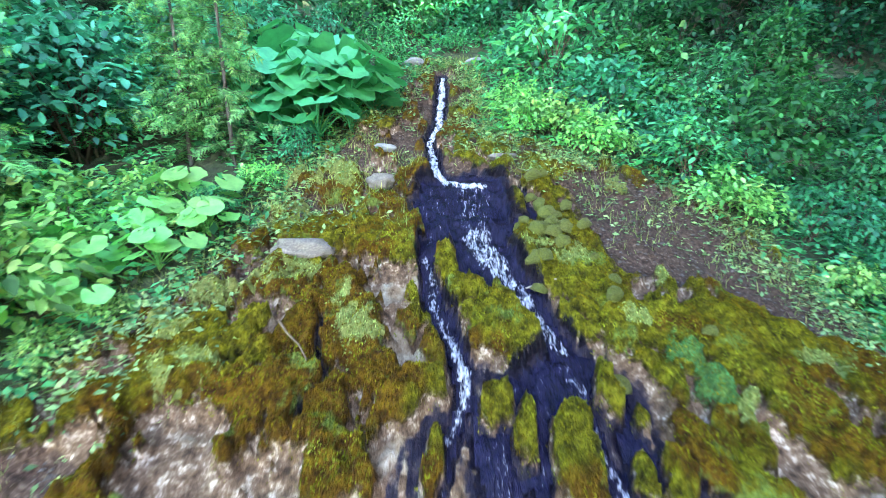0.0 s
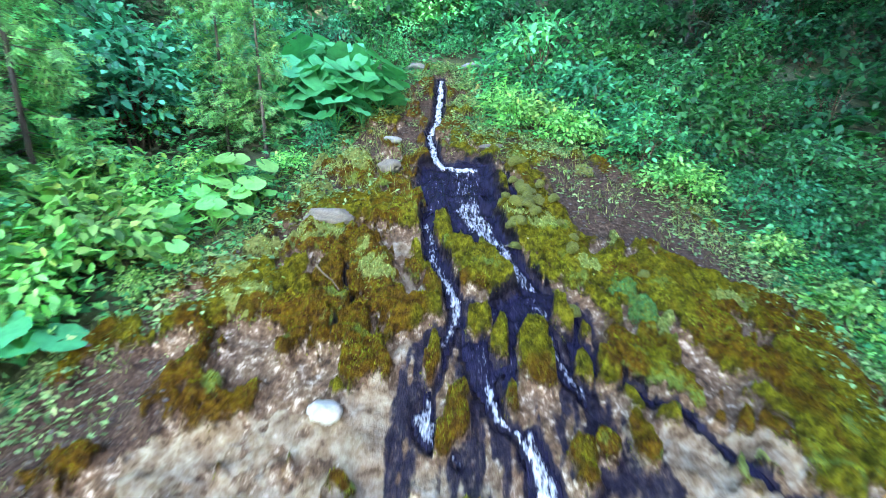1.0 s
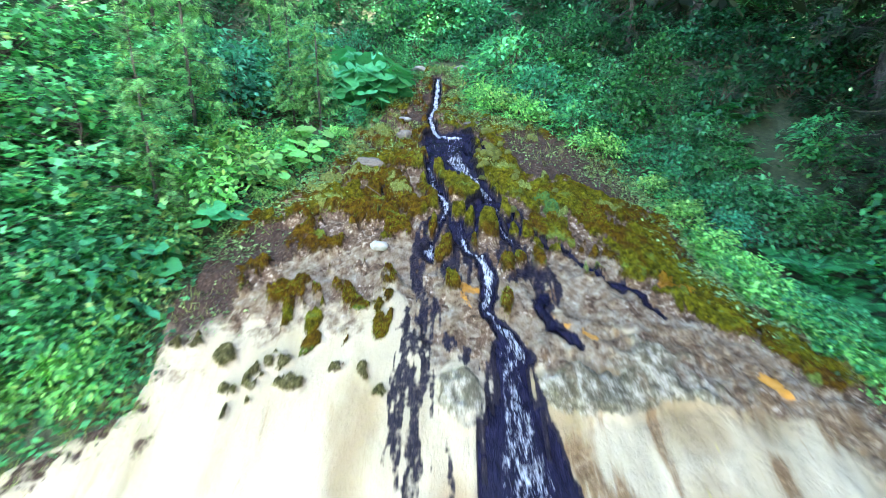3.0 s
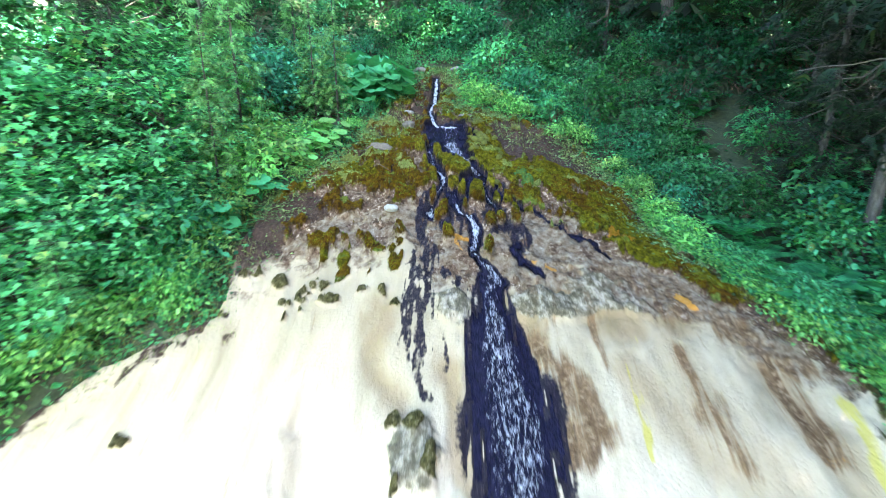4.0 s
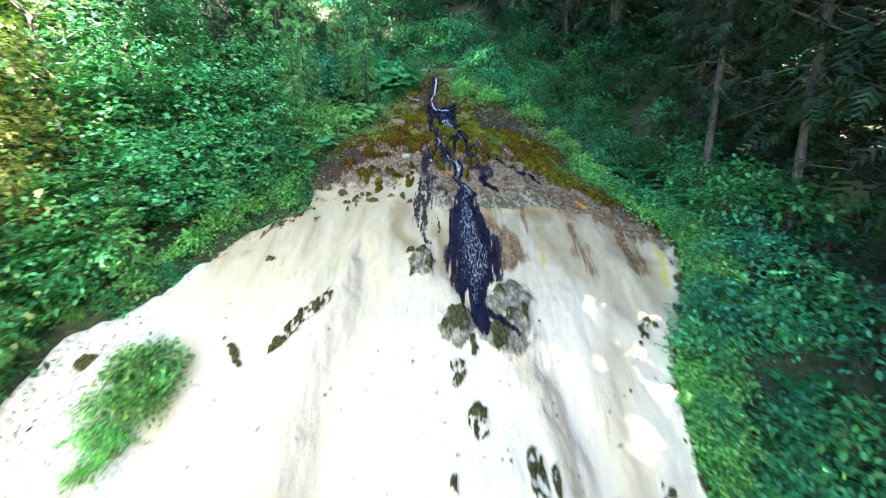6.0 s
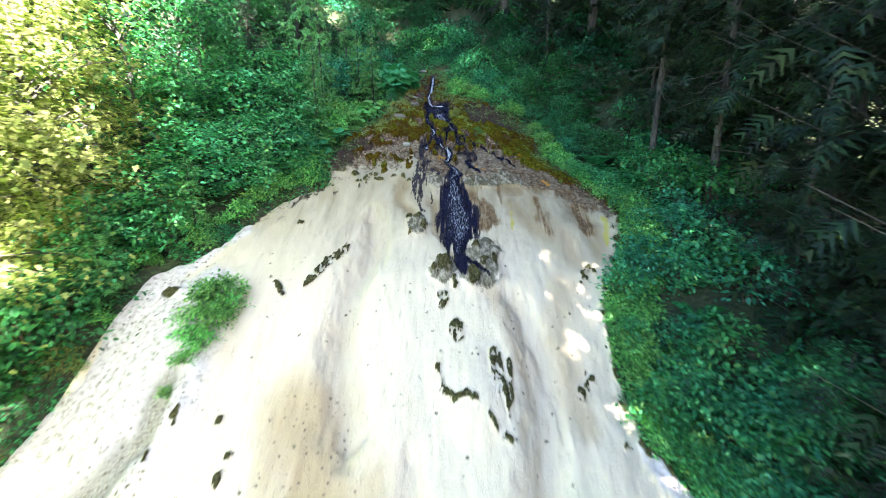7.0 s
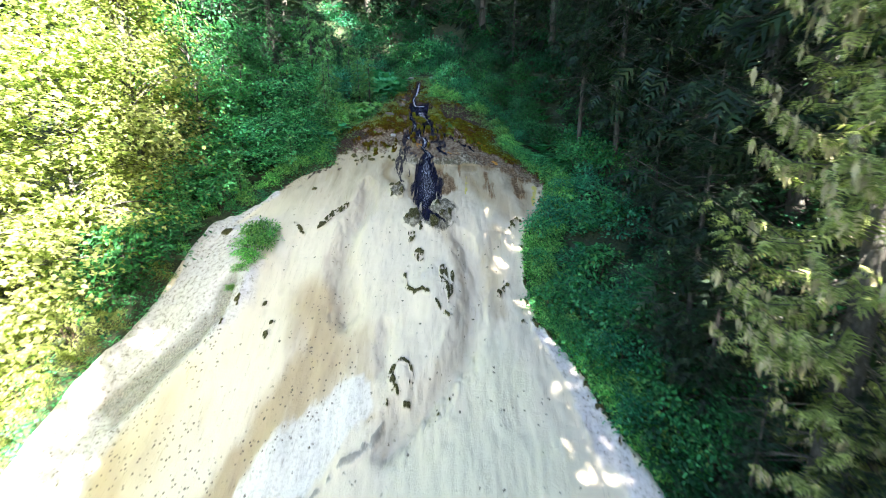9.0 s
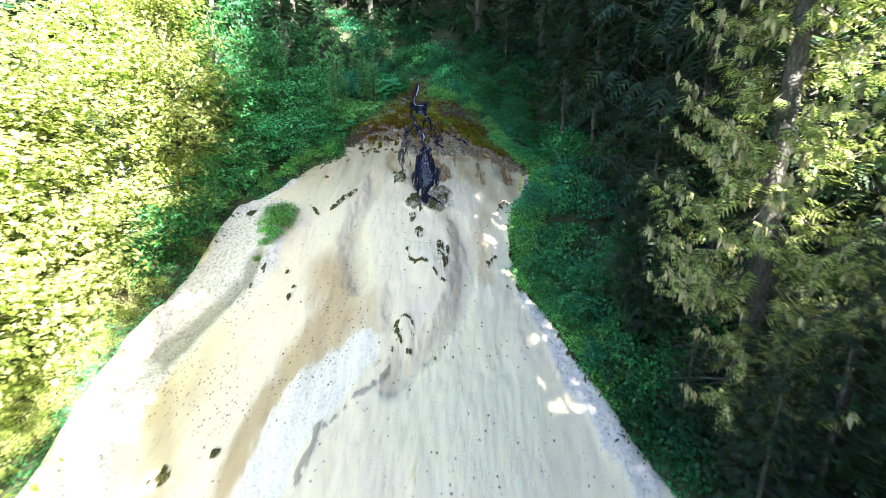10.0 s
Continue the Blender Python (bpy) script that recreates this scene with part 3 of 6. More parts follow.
    m["teal"] = spots_of("teal", x, y, (1.3, 0.5), 0.22, 7) * step(0.3, 0.5, fbm(x * 12, y * 12, 71))
    moss = np.maximum(moss, np.maximum(m["lime"], m["teal"]))
    m["mottle"] = spots_of("mottle", x, y, (1.25, 0.6), 0.3, 5)
    blob = spots_of("cushion", x, y, (1.2, 0.75), 0.15)
    stripe = lines_of("stripe", x, y, (1.5, 0.6), 0.24) * step(0.40, 0.54, 0.5 * fbm(x * 8, y * 5, 59) + 0.5 * fbm(x * 19, y * 13, 88))
    edge_moss = step(0.30, 0.02, depth + (fbm(x * 3, y * 3, 21) - 0.5) * 0.7) * step(3.0, 3.6, x) * step(-9.5, -8.5, y) * step(2, 1, y) * step(0.45, 0.54, fbm(x * 5, y * 5, 62))
    m["lump"] = np.maximum.reduce([blob * (0.35 + 0.65 * step(0.34, 0.46, fbm(x * 12, y * 8, 59))), stripe, edge_moss])
    m["moss"] = np.clip(np.maximum.reduce([moss, m["lump"], islet]), 0, 1) * step(0.9, 1.4, water)
    # stains that run down the pale crust
    bend = x + (fbm(x * 0.5, y * 0.35, 73) - 0.5) * 2.2
    tan = step(0.42, 0.72, fbm(bend * 1.6, y * 0.25, 23)) * 0.16 + step(0.5, 0.7, fbm(bend * 5, y * 0.5, 24)) * 0.08
    m["tan"] = np.clip(np.maximum(tan, lines_of("tan", x, y, (1.7, 0.0), 0.35)), 0, 1)
    drip = 0.4 + 0.6 * step(0.36, 0.62, fbm(x * 15, y * 1.5, 26))
    m["brown"] = np.clip(lines_of("brown", x, y, (1.6, 0.1), 0.3) * drip + 0.5 * step(0.9, 0.2, np.abs(y - 0.6)) * step(0.45, 0.7, fbm(x * 4, y * 3, 27)) * step(0.9, 1.6, x), 0, 1)
    m["yellow"] = lines_of("yellow", x, y, (1.5, 0.2), 0.16) * step(0.3, 0.5, fbm(x * 8, y * 2, 28))
    m["orange"] = lines_of("orange", x, y, (1.5, 0.2), 0.2) * step(0.3, 0.5, fbm(x * 8, y * 8, 29))
    m["cool"] = lines_of("chalk", x, y, (1.5, 0.6), 0.4)
    m["snow"] = lines_of("snow", x, y, (1.4, 0.7), 0.4)
    m["olive"] = spots_of("olive", x, y, (1.5, 0.3), 0.8, 0.7)
    # ridge, valley and gully shape the relief; their shade goes into colour too
    m["ridge"] = lines_of("ridge", x, y, (1.5, 0.2), 0.2) * step(0.3, 0.55, fbm(x * 5, y * 5, 75))
    m["valley"] = lines_of("valley", x, y, (2.2, 0.0), 0.3)
    m["gully"] = lines_of("gully", x, y, (2.0, 0.0), 0.3)
    m["rust"] = step(0.4, 0.65, fbm(x * 1.9, y * 1.9, 30) + 0.12 * step(0.3, -1.0, x))
    m["specks"] = step(-2.0, -3.5, y)
    m["fleck"] = lines_of("fleck", x, y, (1.8, 0.1), 0.4)
    # stronger light on the lower face, put into the crust's colour
    m["lower_lit"] = step(1.0, -5.5, y)
    m["depth"] = depth
    return m


def mound_relief(x, y, m):
    z = slope_height(x, y)
    face = 1 - m["upper"]
    z = z + (fbm(x * 0.9, y * 0.9, 32) - 0.5) * 0.14
    z = z + (fbm(x * 5, y * 5, 33) - 0.5) * (0.012 + 0.13 * m["upper"]) + (fbm(x * 17, y * 17, 82, 3) - 0.5) * 0.03 * m["upper"]
    # moss swells in cushions
    cell = (1 - np.abs(2 * fbm(x * 3.2, y * 3.2, 34, 3) - 1)) + 0.6 * (1 - np.abs(2 * fbm(x * 9, y * 9, 56, 2) - 1))
    z = z + m["moss"] * (0.015 + 0.12 * cell) * (0.35 + 0.65 * m["upper"]) + m["lump"] * 0.03
    # rippled flow stone on the lower face, in ridges and troughs down the slope
    folds = fbm(x * 1.1 + 0.6 * vnoise(x * 0.4, y * 0.3, 76), y * 0.35, 35) - 0.5
    z = z + face * (folds * 0.2 + (fbm(x * 2, y * 6, 36) - 0.5) * 0.012 + (fbm(x * 6, y * 2.2, 83) - 0.5) * 0.03)
    z = z + face * (0.07 * m["cool"] * (0.4 + 1.2 * fbm(x * 6, y * 6, 77)) - 0.07 * m["tan"] + 0.08 * m["ridge"] - 0.32 * m["valley"] - 0.2 * m["gully"] + 0.12 * m["mottle"] + 0.14 * spots_of("dome", x, y, (1.3, 0.2), 0.2, 3))
    z = z - 0.05 * step(1.6, 0.6, m["water"])
    return z - 0.35 * step(0.12, -0.15, m["depth"])


# ---- materials ----
def material(name):
    mat = bpy.data.materials.new(name)
    mat.use_nodes = True
    return mat, mat.node_tree, mat.node_tree.nodes["Principled BSDF"]


def node(tree, kind, **values):
    n = tree.nodes.new(kind)
    for key, value in values.items():
        n.inputs[key.replace("_", " ")].default_value = value
    return n


def noise_node(tree, scale, detail=4, roughness=0.55, stretch=None, distortion=0.0):
    n = node(tree, "ShaderNodeTexNoise", Scale=scale, Detail=detail, Roughness=roughness, Distortion=distortion)
    co = tree.nodes.new("ShaderNodeTexCoord")
    if stretch:
        mp = tree.nodes.new("ShaderNodeMapping")
        mp.inputs["Scale"].default_value = stretch
        tree.links.new(co.outputs["Object"], mp.inputs["Vector"])
        tree.links.new(mp.outputs[0], n.inputs["Vector"])
    else:
        tree.links.new(co.outputs["Object"], n.inputs["Vector"])
    return n.outputs["Fac"]


def ramp(tree, value, stops):
    r = tree.nodes.new("ShaderNodeValToRGB")
    while len(r.color_ramp.elements) < len(stops):
        r.color_ramp.elements.new(0.5)
    for e, (pos, col) in zip(r.color_ramp.elements, stops):
        e.position, e.color = pos, (*col, 1)
    tree.links.new(value, r.inputs[0])
    return r.outputs[0]


def blend(tree, fac, a, b, mode='MIX'):
    n = tree.nodes.new("ShaderNodeMix")
    n.data_type, n.blend_type = 'RGBA', mode
    for value, socket in ((fac, n.inputs[0]), (a, n.inputs[6]), (b, n.inputs[7])):
        if isinstance(value, (int, float)):
            socket.default_value = value
        elif isinstance(value, tuple):
            socket.default_value = (*value, 1)
        else:
            tree.links.new(value, socket)
    return n.outputs[2]


def calc(tree, op, a, b=0.0, c=None):
    n = tree.nodes.new("ShaderNodeMath")
    n.operation = op
    for k, value in enumerate((a, b) if c is None else (a, b, c)):
        if isinstance(value, (int, float)):
            n.inputs[k].default_value = value
        else:
            tree.links.new(value, n.inputs[k])
    return n.outputs[0]


def bump(tree, bsdf, height, strength, distance):
    b = tree.nodes.new("ShaderNodeBump")
    b.inputs["Strength"].default_value, b.inputs["Distance"].default_value = strength, distance
    tree.links.new(height, b.inputs["Height"])
    tree.links.new(b.outputs[0], bsdf.inputs["Normal"])


def mask(tree, name, grain, spread=0.5, low=0.35, high=0.65):
    """A painted-on mask with its edge broken up by grain."""
    a = tree.nodes.new("ShaderNodeAttribute")
    a.attribute_name = name
    v = calc(tree, 'MULTIPLY_ADD', calc(tree, 'SUBTRACT', grain, 0.5), spread, a.outputs["Fac"])
    r = node(tree, "ShaderNodeMapRange", From_Min=low, From_Max=high)
    r.interpolation_type = 'SMOOTHSTEP'
    tree.links.new(v, r.inputs[0])
    return r.outputs[0]


def make_mound_material():
    mat, t, bsdf = material("travertine")
    grain = noise_node(t, 26, 5, 0.6)
    fine = noise_node(t, 90, 4, 0.6)
    big = noise_node(t, 2.2, 4, 0.6)
    runs = noise_node(t, 1.1, 4, 0.5, (1.5, 0.45, 0.45), 1.2)
    pale = ramp(t, runs, [(0.28, (0.27, 0.225, 0.15)), (0.42, (0.33, 0.28, 0.195)), (0.58, (0.37, 0.315, 0.225)), (0.75, (0.40, 0.345, 0.255))])
    # Crust lightens downhill in colour, in place of brighter light there.
    pale = blend(t, calc(t, 'MULTIPLY', mask(t, "lower_lit", runs, 0.4, 0.0, 1.0), 0.92), pale, (0.77, 0.665, 0.52))
    pale = blend(t, calc(t, 'MULTIPLY', mask(t, "tan", runs, 0.6, 0.0, 0.9), 0.95), pale, (0.62, 0.54, 0.43), 'MULTIPLY')
    pale = blend(t, calc(t, 'MULTIPLY', mask(t, "olive", runs, 0.6, 0.1, 1.0), 0.6), pale, (0.66, 0.62, 0.45))
    chalk = ramp(t, noise_node(t, 9, 7, 0.7), [(0.32, (0.10, 0.095, 0.095)), (0.40, (0.36, 0.33, 0.335)), (0.47, (0.54, 0.495, 0.52)), (0.62, (0.64, 0.60, 0.63))])
    pale = blend(t, calc(t, 'MULTIPLY', mask(t, "snow", grain, 0.3, 0.2, 0.8), 0.8), pale, ramp(t, noise_node(t, 12, 6, 0.65), [(0.33, (0.55, 0.50, 0.45)), (0.5, (0.76, 0.71, 0.66))]))
    pale = blend(t, calc(t, 'MULTIPLY', mask(t, "cool", runs, 0.6, 0.1, 0.8), 0.88), pale, chalk)
    # Grey shadow line of the ridge edges, painted in.
    pale = blend(t, calc(t, 'MULTIPLY', mask(t, "ridge", grain, 0.7, 0.2, 0.8), 0.7), pale, (0.20, 0.185, 0.165))
    # Shading of the troughs, painted in on top of their relief.
    pale = blend(t, calc(t, 'MULTIPLY', mask(t, "valley", runs, 0.3, 0.0, 1.0), 0.5), pale, (0.42, 0.36, 0.28))
    # Gully shadow painted in, broken up with the gully's specks.
    pale = blend(t, calc(t, 'MULTIPLY', mask(t, "gully", grain, 0.9, 0.1, 0.9), 0.85), pale, ramp(t, grain, [(0.38, (0.13, 0.12, 0.105)), (0.6, (0.36, 0.33, 0.29))]))
    streaks = noise_node(t, 9, 5, 0.65, (1.8, 0.22, 0.22))
    pale = blend(t, calc(t, 'MULTIPLY', mask(t, "brown", streaks, 1.2, 0.05, 0.6), 0.92), pale, ramp(t, grain, [(0.35, (0.10, 0.055, 0.025)), (0.65, (0.24, 0.15, 0.075))]))
    pale = blend(t, calc(t, 'MULTIPLY', mask(t, "yellow", streaks, 1.0, 0.15, 0.8), 0.85), pale, (0.42, 0.36, 0.07))
    hump = ramp(t, noise_node(t, 8, 7, 0.72, (1.3, 0.7, 0.7)), [(0.40, (0.045, 0.042, 0.026)), (0.49, (0.11, 0.10, 0.07)), (0.55, (0.22, 0.20, 0.155)), (0.64, (0.38, 0.34, 0.275))])
    pale = blend(t, calc(t, 'MULTIPLY', mask(t, "mottle", grain, 0.5), 0.9), pale, hump)
    # dark flecks and pits
    v = t.nodes.new("ShaderNodeTexVoronoi")
    v.inputs["Scale"].default_value = 5.0
    co = t.nodes.new("ShaderNodeTexCoord")
    t.links.new(co.outputs["Object"], v.inputs["Vector"])
    spot = node(t, "ShaderNodeMapRange", From_Min=0.08, From_Max=0.2, To_Min=1.0, To_Max=0.0)
    t.links.new(calc(t, 'MULTIPLY_ADD', calc(t, 'SUBTRACT', grain, 0.5), 0.6, v.outputs["Distance"]), spot.inputs[0])
    gate = node(t, "ShaderNodeMapRange", From_Min=0.50, From_Max=0.58)
    t.links.new(big, gate.inputs[0])
    pale = blend(t, calc(t, 'MULTIPLY', calc(t, 'MULTIPLY', spot.outputs[0], gate.outputs[0]), mask(t, "specks", fine, 0.2)), pale, (0.13, 0.115, 0.08))
    w = t.nodes.new("ShaderNodeTexVoronoi")
    w.inputs["Scale"].default_value = 8.0
    t.links.new(co.outputs["Object"], w.inputs["Vector"])
    dot = node(t, "ShaderNodeMapRange", From_Min=0.12, From_Max=0.26, To_Min=1.0, To_Max=0.0)
    t.links.new(calc(t, 'MULTIPLY_ADD', calc(t, 'SUBTRACT', grain, 0.5), 0.5, w.outputs["Distance"]), dot.inputs[0])
    fleck = calc(t, 'MULTIPLY', calc(t, 'MULTIPLY', dot.outputs[0], mask(t, "fleck", runs, 1.2, 0.1, 0.55)), mask(t, "specks", fine, 0.2))
    pale = blend(t, calc(t, 'MULTIPLY', fleck, 0.9), pale, (0.13, 0.10, 0.08))
    crust = ramp(t, noise_node(t, 15, 7, 0.72), [(0.34, (0.022, 0.014, 0.010)), (0.47, (0.085, 0.052, 0.032)), (0.55, (0.13, 0.09, 0.062)), (0.61, (0.30, 0.24, 0.19)), (0.7, (0.46, 0.41, 0.36))])
    scab = ramp(t, noise_node(t, 10, 7, 0.72), [(0.36, (0.055, 0.034, 0.02)), (0.44, (0.13, 0.092, 0.06)), (0.52, (0.165, 0.128, 0.092)), (0.62, (0.225, 0.192, 0.15)), (0.72, (0.33, 0.30, 0.255))])
    crust = blend(t, mask(t, "bare", grain, 0.9), crust, scab)
    col = blend(t, mask(t, "upper", grain, 1.0, 0.15, 0.85), pale, crust)
    col = blend(t, calc(t, 'MULTIPLY', mask(t, "brown", grain, 1.0, 0.2, 0.9), 0.75), col, ramp(t, noise_node(t, 12, 6, 0.7), [(0.36, (0.04, 0.022, 0.012)), (0.5, (0.11, 0.068, 0.036)), (0.62, (0.27, 0.20, 0.13))]))
    soil = ramp(t, noise_node(t, 34, 6, 0.7), [(0.32, (0.010, 0.006, 0.005)), (0.46, (0.036, 0.022, 0.017)), (0.58, (0.068, 0.045, 0.034)), (0.7, (0.16, 0.12, 0.095))])
    col = blend(t, mask(t, "soil", grain, 0.6), col, soil)
    green = ramp(t, noise_node(t, 14, 6, 0.65), [(0.34, (0.020, 0.019, 0.001)), (0.5, (0.090, 0.088, 0.004)), (0.64, (0.21, 0.205, 0.012))])
    rusty = ramp(t, noise_node(t, 17, 6, 0.65), [(0.34, (0.025, 0.010, 0.002)), (0.5, (0.085, 0.042, 0.003)), (0.68, (0.16, 0.105, 0.005))])
    moss = blend(t, mask(t, "rust", grain, 0.5, 0.2, 0.9), green, rusty)
    lime = ramp(t, noise_node(t, 30, 5, 0.65), [(0.3, (0.05, 0.085, 0.015)), (0.7, (0.20, 0.28, 0.06))])
    patch = node(t, "ShaderNodeMapRange", From_Min=0.585, From_Max=0.65)
    t.links.new(noise_node(t, 3.1, 4, 0.6), patch.inputs[0])
    moss = blend(t, patch.outputs[0], moss, lime)
    moss = blend(t, calc(t, 'MULTIPLY', mask(t, "lime", grain, 1.0), 0.6), moss, ramp(t, grain, [(0.32, (0.10, 0.15, 0.04)), (0.6, (0.30, 0.38, 0.13))]))
    moss = blend(t, calc(t, 'MULTIPLY', mask(t, "teal", grain, 1.0), 0.6), moss, ramp(t, grain, [(0.32, (0.02, 0.09, 0.03)), (0.6, (0.07, 0.24, 0.08))]))
    dark = ramp(t, noise_node(t, 20, 5, 0.7), [(0.36, (0.035, 0.034, 0.012)), (0.5, (0.10, 0.092, 0.035)), (0.6, (0.17, 0.155, 0.07)), (0.68, (0.32, 0.29, 0.20))])
    moss = blend(t, mask(t, "lump", grain, 0.3), moss, dark)
    mossy = mask(t, "moss", grain, 0.75)
    col = blend(t, mossy, col, moss)
    col = blend(t, calc(t, 'MULTIPLY', mask(t, "orange", grain, 1.2), 0.7), col, (0.44, 0.20, 0.02))
    wet = mask(t, "wet", grain, 0.6)
    # Dark wet rock; the bluish tones hold reflected sky as colour.
    wetcol = ramp(t, noise_node(t, 20, 7, 0.75, (1.7, 0.4, 0.4)), [(0.40, (0.003, 0.003, 0.010)), (0.54, (0.010, 0.009, 0.020)), (0.62, (0.030, 0.023, 0.026)), (0.68, (0.09, 0.068, 0.055)), (0.78, (0.22, 0.185, 0.15))])
    col = blend(t, calc(t, 'MULTIPLY', wet, 0.98), col, wetcol)
    t.links.new(col, bsdf.inputs["Base Color"])
    t.links.new(calc(t, 'MULTIPLY_ADD', wet, -0.04, 0.12), bsdf.inputs["Specular IOR Level"])
    rough_v = calc(t, 'SUBTRACT', 0.85, calc(t, 'MULTIPLY', wet, 0.5))
    t.links.new(rough_v, bsdf.inputs["Roughness"])
    h = calc(t, 'ADD', calc(t, 'MULTIPLY', grain, calc(t, 'ADD', 0.35, mossy)), calc(t, 'MULTIPLY', fine, calc(t, 'ADD', 0.15, mossy)))
    bump(t, bsdf, h, 1.0, 0.05)
    return mat


def make_water_material():
    mat, t, bsdf = material("stream_water")
    flow = noise_node(t, 16, 5, 0.65, (1.8, 0.55, 0.55), 0.6)
    small = noise_node(t, 55, 4, 0.6, (1.4, 0.6, 0.6))
    mix = calc(t, 'MULTIPLY_ADD', small, 0.45, calc(t, 'MULTIPLY', flow, 0.75))
    a = t.nodes.new("ShaderNodeAttribute")
    a.attribute_name = "foam"
    v = calc(t, 'ADD', mix, calc(t, 'MULTIPLY_ADD', a.outputs["Fac"], 0.52, -0.37))
    r = node(t, "ShaderNodeMapRange", From_Min=0.44, From_Max=0.66)
    t.links.new(v, r.inputs[0])
    # Dark water with the sky's blue reflection mixed into its base colour.
    deep = ramp(t, flow, [(0.35, (0.004, 0.004, 0.012)), (0.7, (0.014, 0.013, 0.036))])
    col = blend(t, r.outputs[0], deep, (0.46, 0.49, 0.57))
    t.links.new(col, bsdf.inputs["Base Color"])
    t.links.new(calc(t, 'MULTIPLY_ADD', r.outputs[0], 0.4, 0.12), bsdf.inputs["Roughness"])
    bsdf.inputs["IOR"].default_value = 1.33
    bsdf.inputs["Specular IOR Level"].default_value = 0.16
    bump(t, bsdf, mix, 0.7, 0.04)
    return mat


def make_leaf_material(name, dark, light, odd=None, gloss=0.45, through_light=0.45, hue=0.02):
    """Foliage: each leaf a shade of its own, each plant a hue of its own."""
    mat, t, bsdf = material(name)
    geo = t.nodes.new("ShaderNodeNewGeometry")
    # Random range widened so leaf colour carries lit tops and dark gaps.
    stops = [(0.0, tuple(0.6 * c for c in dark)), (0.4, tuple(0.5 * (a + b) for a, b in zip(dark, light))), (0.85, tuple(1.35 * c for c in light)), (1.0, tuple(1.0 * c for c in (odd or light)))]
    col = ramp(t, geo.outputs["Random Per Island"], stops)
    info = t.nodes.new("ShaderNodeObjectInfo")
    hsv = t.nodes.new("ShaderNodeHueSaturation")
    t.links.new(calc(t, 'MULTIPLY_ADD', info.outputs["Random"], 2 * hue, 0.5 - hue), hsv.inputs["Hue"])
    t.links.new(calc(t, 'MULTIPLY_ADD', info.outputs["Random"], 0.5, 0.75), hsv.inputs["Value"])
    t.links.new(col, hsv.inputs["Color"])
    patch = noise_node(t, 7, 3, 0.6)
    col = blend(t, 1.0, hsv.outputs[0], ramp(t, patch, [(0.3, (0.72, 0.75, 0.76)), (0.7, (1.18, 1.18, 1.12))]), 'MULTIPLY')
    t.links.new(col, bsdf.inputs["Base Color"])
    bsdf.inputs["Roughness"].default_value = gloss
    bsdf.inputs["Specular IOR Level"].default_value = 0.35
    tr = t.nodes.new("ShaderNodeBsdfTranslucent")
    t.links.new(blend(t, 1.0, col, (1.05, 1.3, 0.7), 'MULTIPLY'), tr.inputs[0])
    mix = t.nodes.new("ShaderNodeMixShader")
    mix.inputs[0].default_value = through_light
    t.links.new(bsdf.outputs[0], mix.inputs[1])
    t.links.new(tr.outputs[0], mix.inputs[2])
    t.links.new(mix.outputs[0], t.nodes["Material Output"].inputs[0])
    return mat


def make_rough_material(name, stops, scale, stretch=None, strength=0.7, distance=0.02, rough_value=0.85):
    mat, t, bsdf = material(name)
    a = noise_node(t, scale, 6, 0.65, stretch)
    b = noise_node(t, scale * 0.17, 3, 0.5)
    col = blend(t, 0.6, ramp(t, a, stops), ramp(t, b, [(0.3, (0.62, 0.64, 0.62)), (0.7, (1.2, 1.15, 1.1))]), 'MULTIPLY')
    t.links.new(col, bsdf.inputs["Base Color"])
    bsdf.inputs["Roughness"].default_value = rough_value
    bump(t, bsdf, a, strength, distance)
    return mat


TRAVERTINE = make_mound_material()
WATER = make_water_material()
FLOOR = make_rough_material("forest_floor", [(0.3, (0.014, 0.016, 0.010)), (0.5, (0.03, 0.05, 0.02)), (0.7, (0.075, 0.085, 0.045))], 9, None, 0.8, 0.06)
CUSHION_MOSS = make_rough_material("cushion_moss", [(0.34, (0.025, 0.032, 0.003)), (0.47, (0.10, 0.12, 0.012)), (0.62, (0.22, 0.26, 0.045))], 30, None, 1.0, 0.03)
STONE = make_rough_material("limestone", [(0.3, (0.06, 0.055, 0.052)), (0.5, (0.13, 0.12, 0.112)), (0.7, (0.22, 0.205, 0.19))], 14, None, 0.6, 0.02)
PEBBLE = make_rough_material("pebble", [(0.3, (0.03, 0.022, 0.02)), (0.5, (0.06, 0.048, 0.043)), (0.7, (0.18, 0.155, 0.14))], 40, None, 0.4, 0.01)
BLUE_STONE = make_rough_material("slate", [(0.3, (0.14, 0.15, 0.16)), (0.7, (0.30, 0.31, 0.33))], 14, None, 0.6, 0.02)
WHITE_STONE = make_rough_material("white_stone", [(0.3, (0.26, 0.27, 0.27)), (0.7, (0.38, 0.39, 0.39))], 14, None, 0.4, 0.01)
BARK = make_rough_material("spruce_bark", [(0.3, (0.018, 0.017, 0.016)), (0.5, (0.05, 0.048, 0.046)), (0.7, (0.14, 0.14, 0.14))], 16, (1.6, 1.6, 0.35), 0.9, 0.03)
TWIG = make_rough_material("twig_bark", [(0.3, (0.05, 0.035, 0.025)), (0.7, (0.16, 0.12, 0.085))], 25, (1.5, 1.5, 0.4))
PALE_TWIG = make_rough_material("bleached_wood", [(0.3, (0.28, 0.25, 0.20)), (0.7, (0.5, 0.46, 0.40))], 25)
DEAD_TWIG = make_rough_material("dead_wood", [(0.3, (0.07, 0.065, 0.06)), (0.7, (0.17, 0.16, 0.15))], 25)
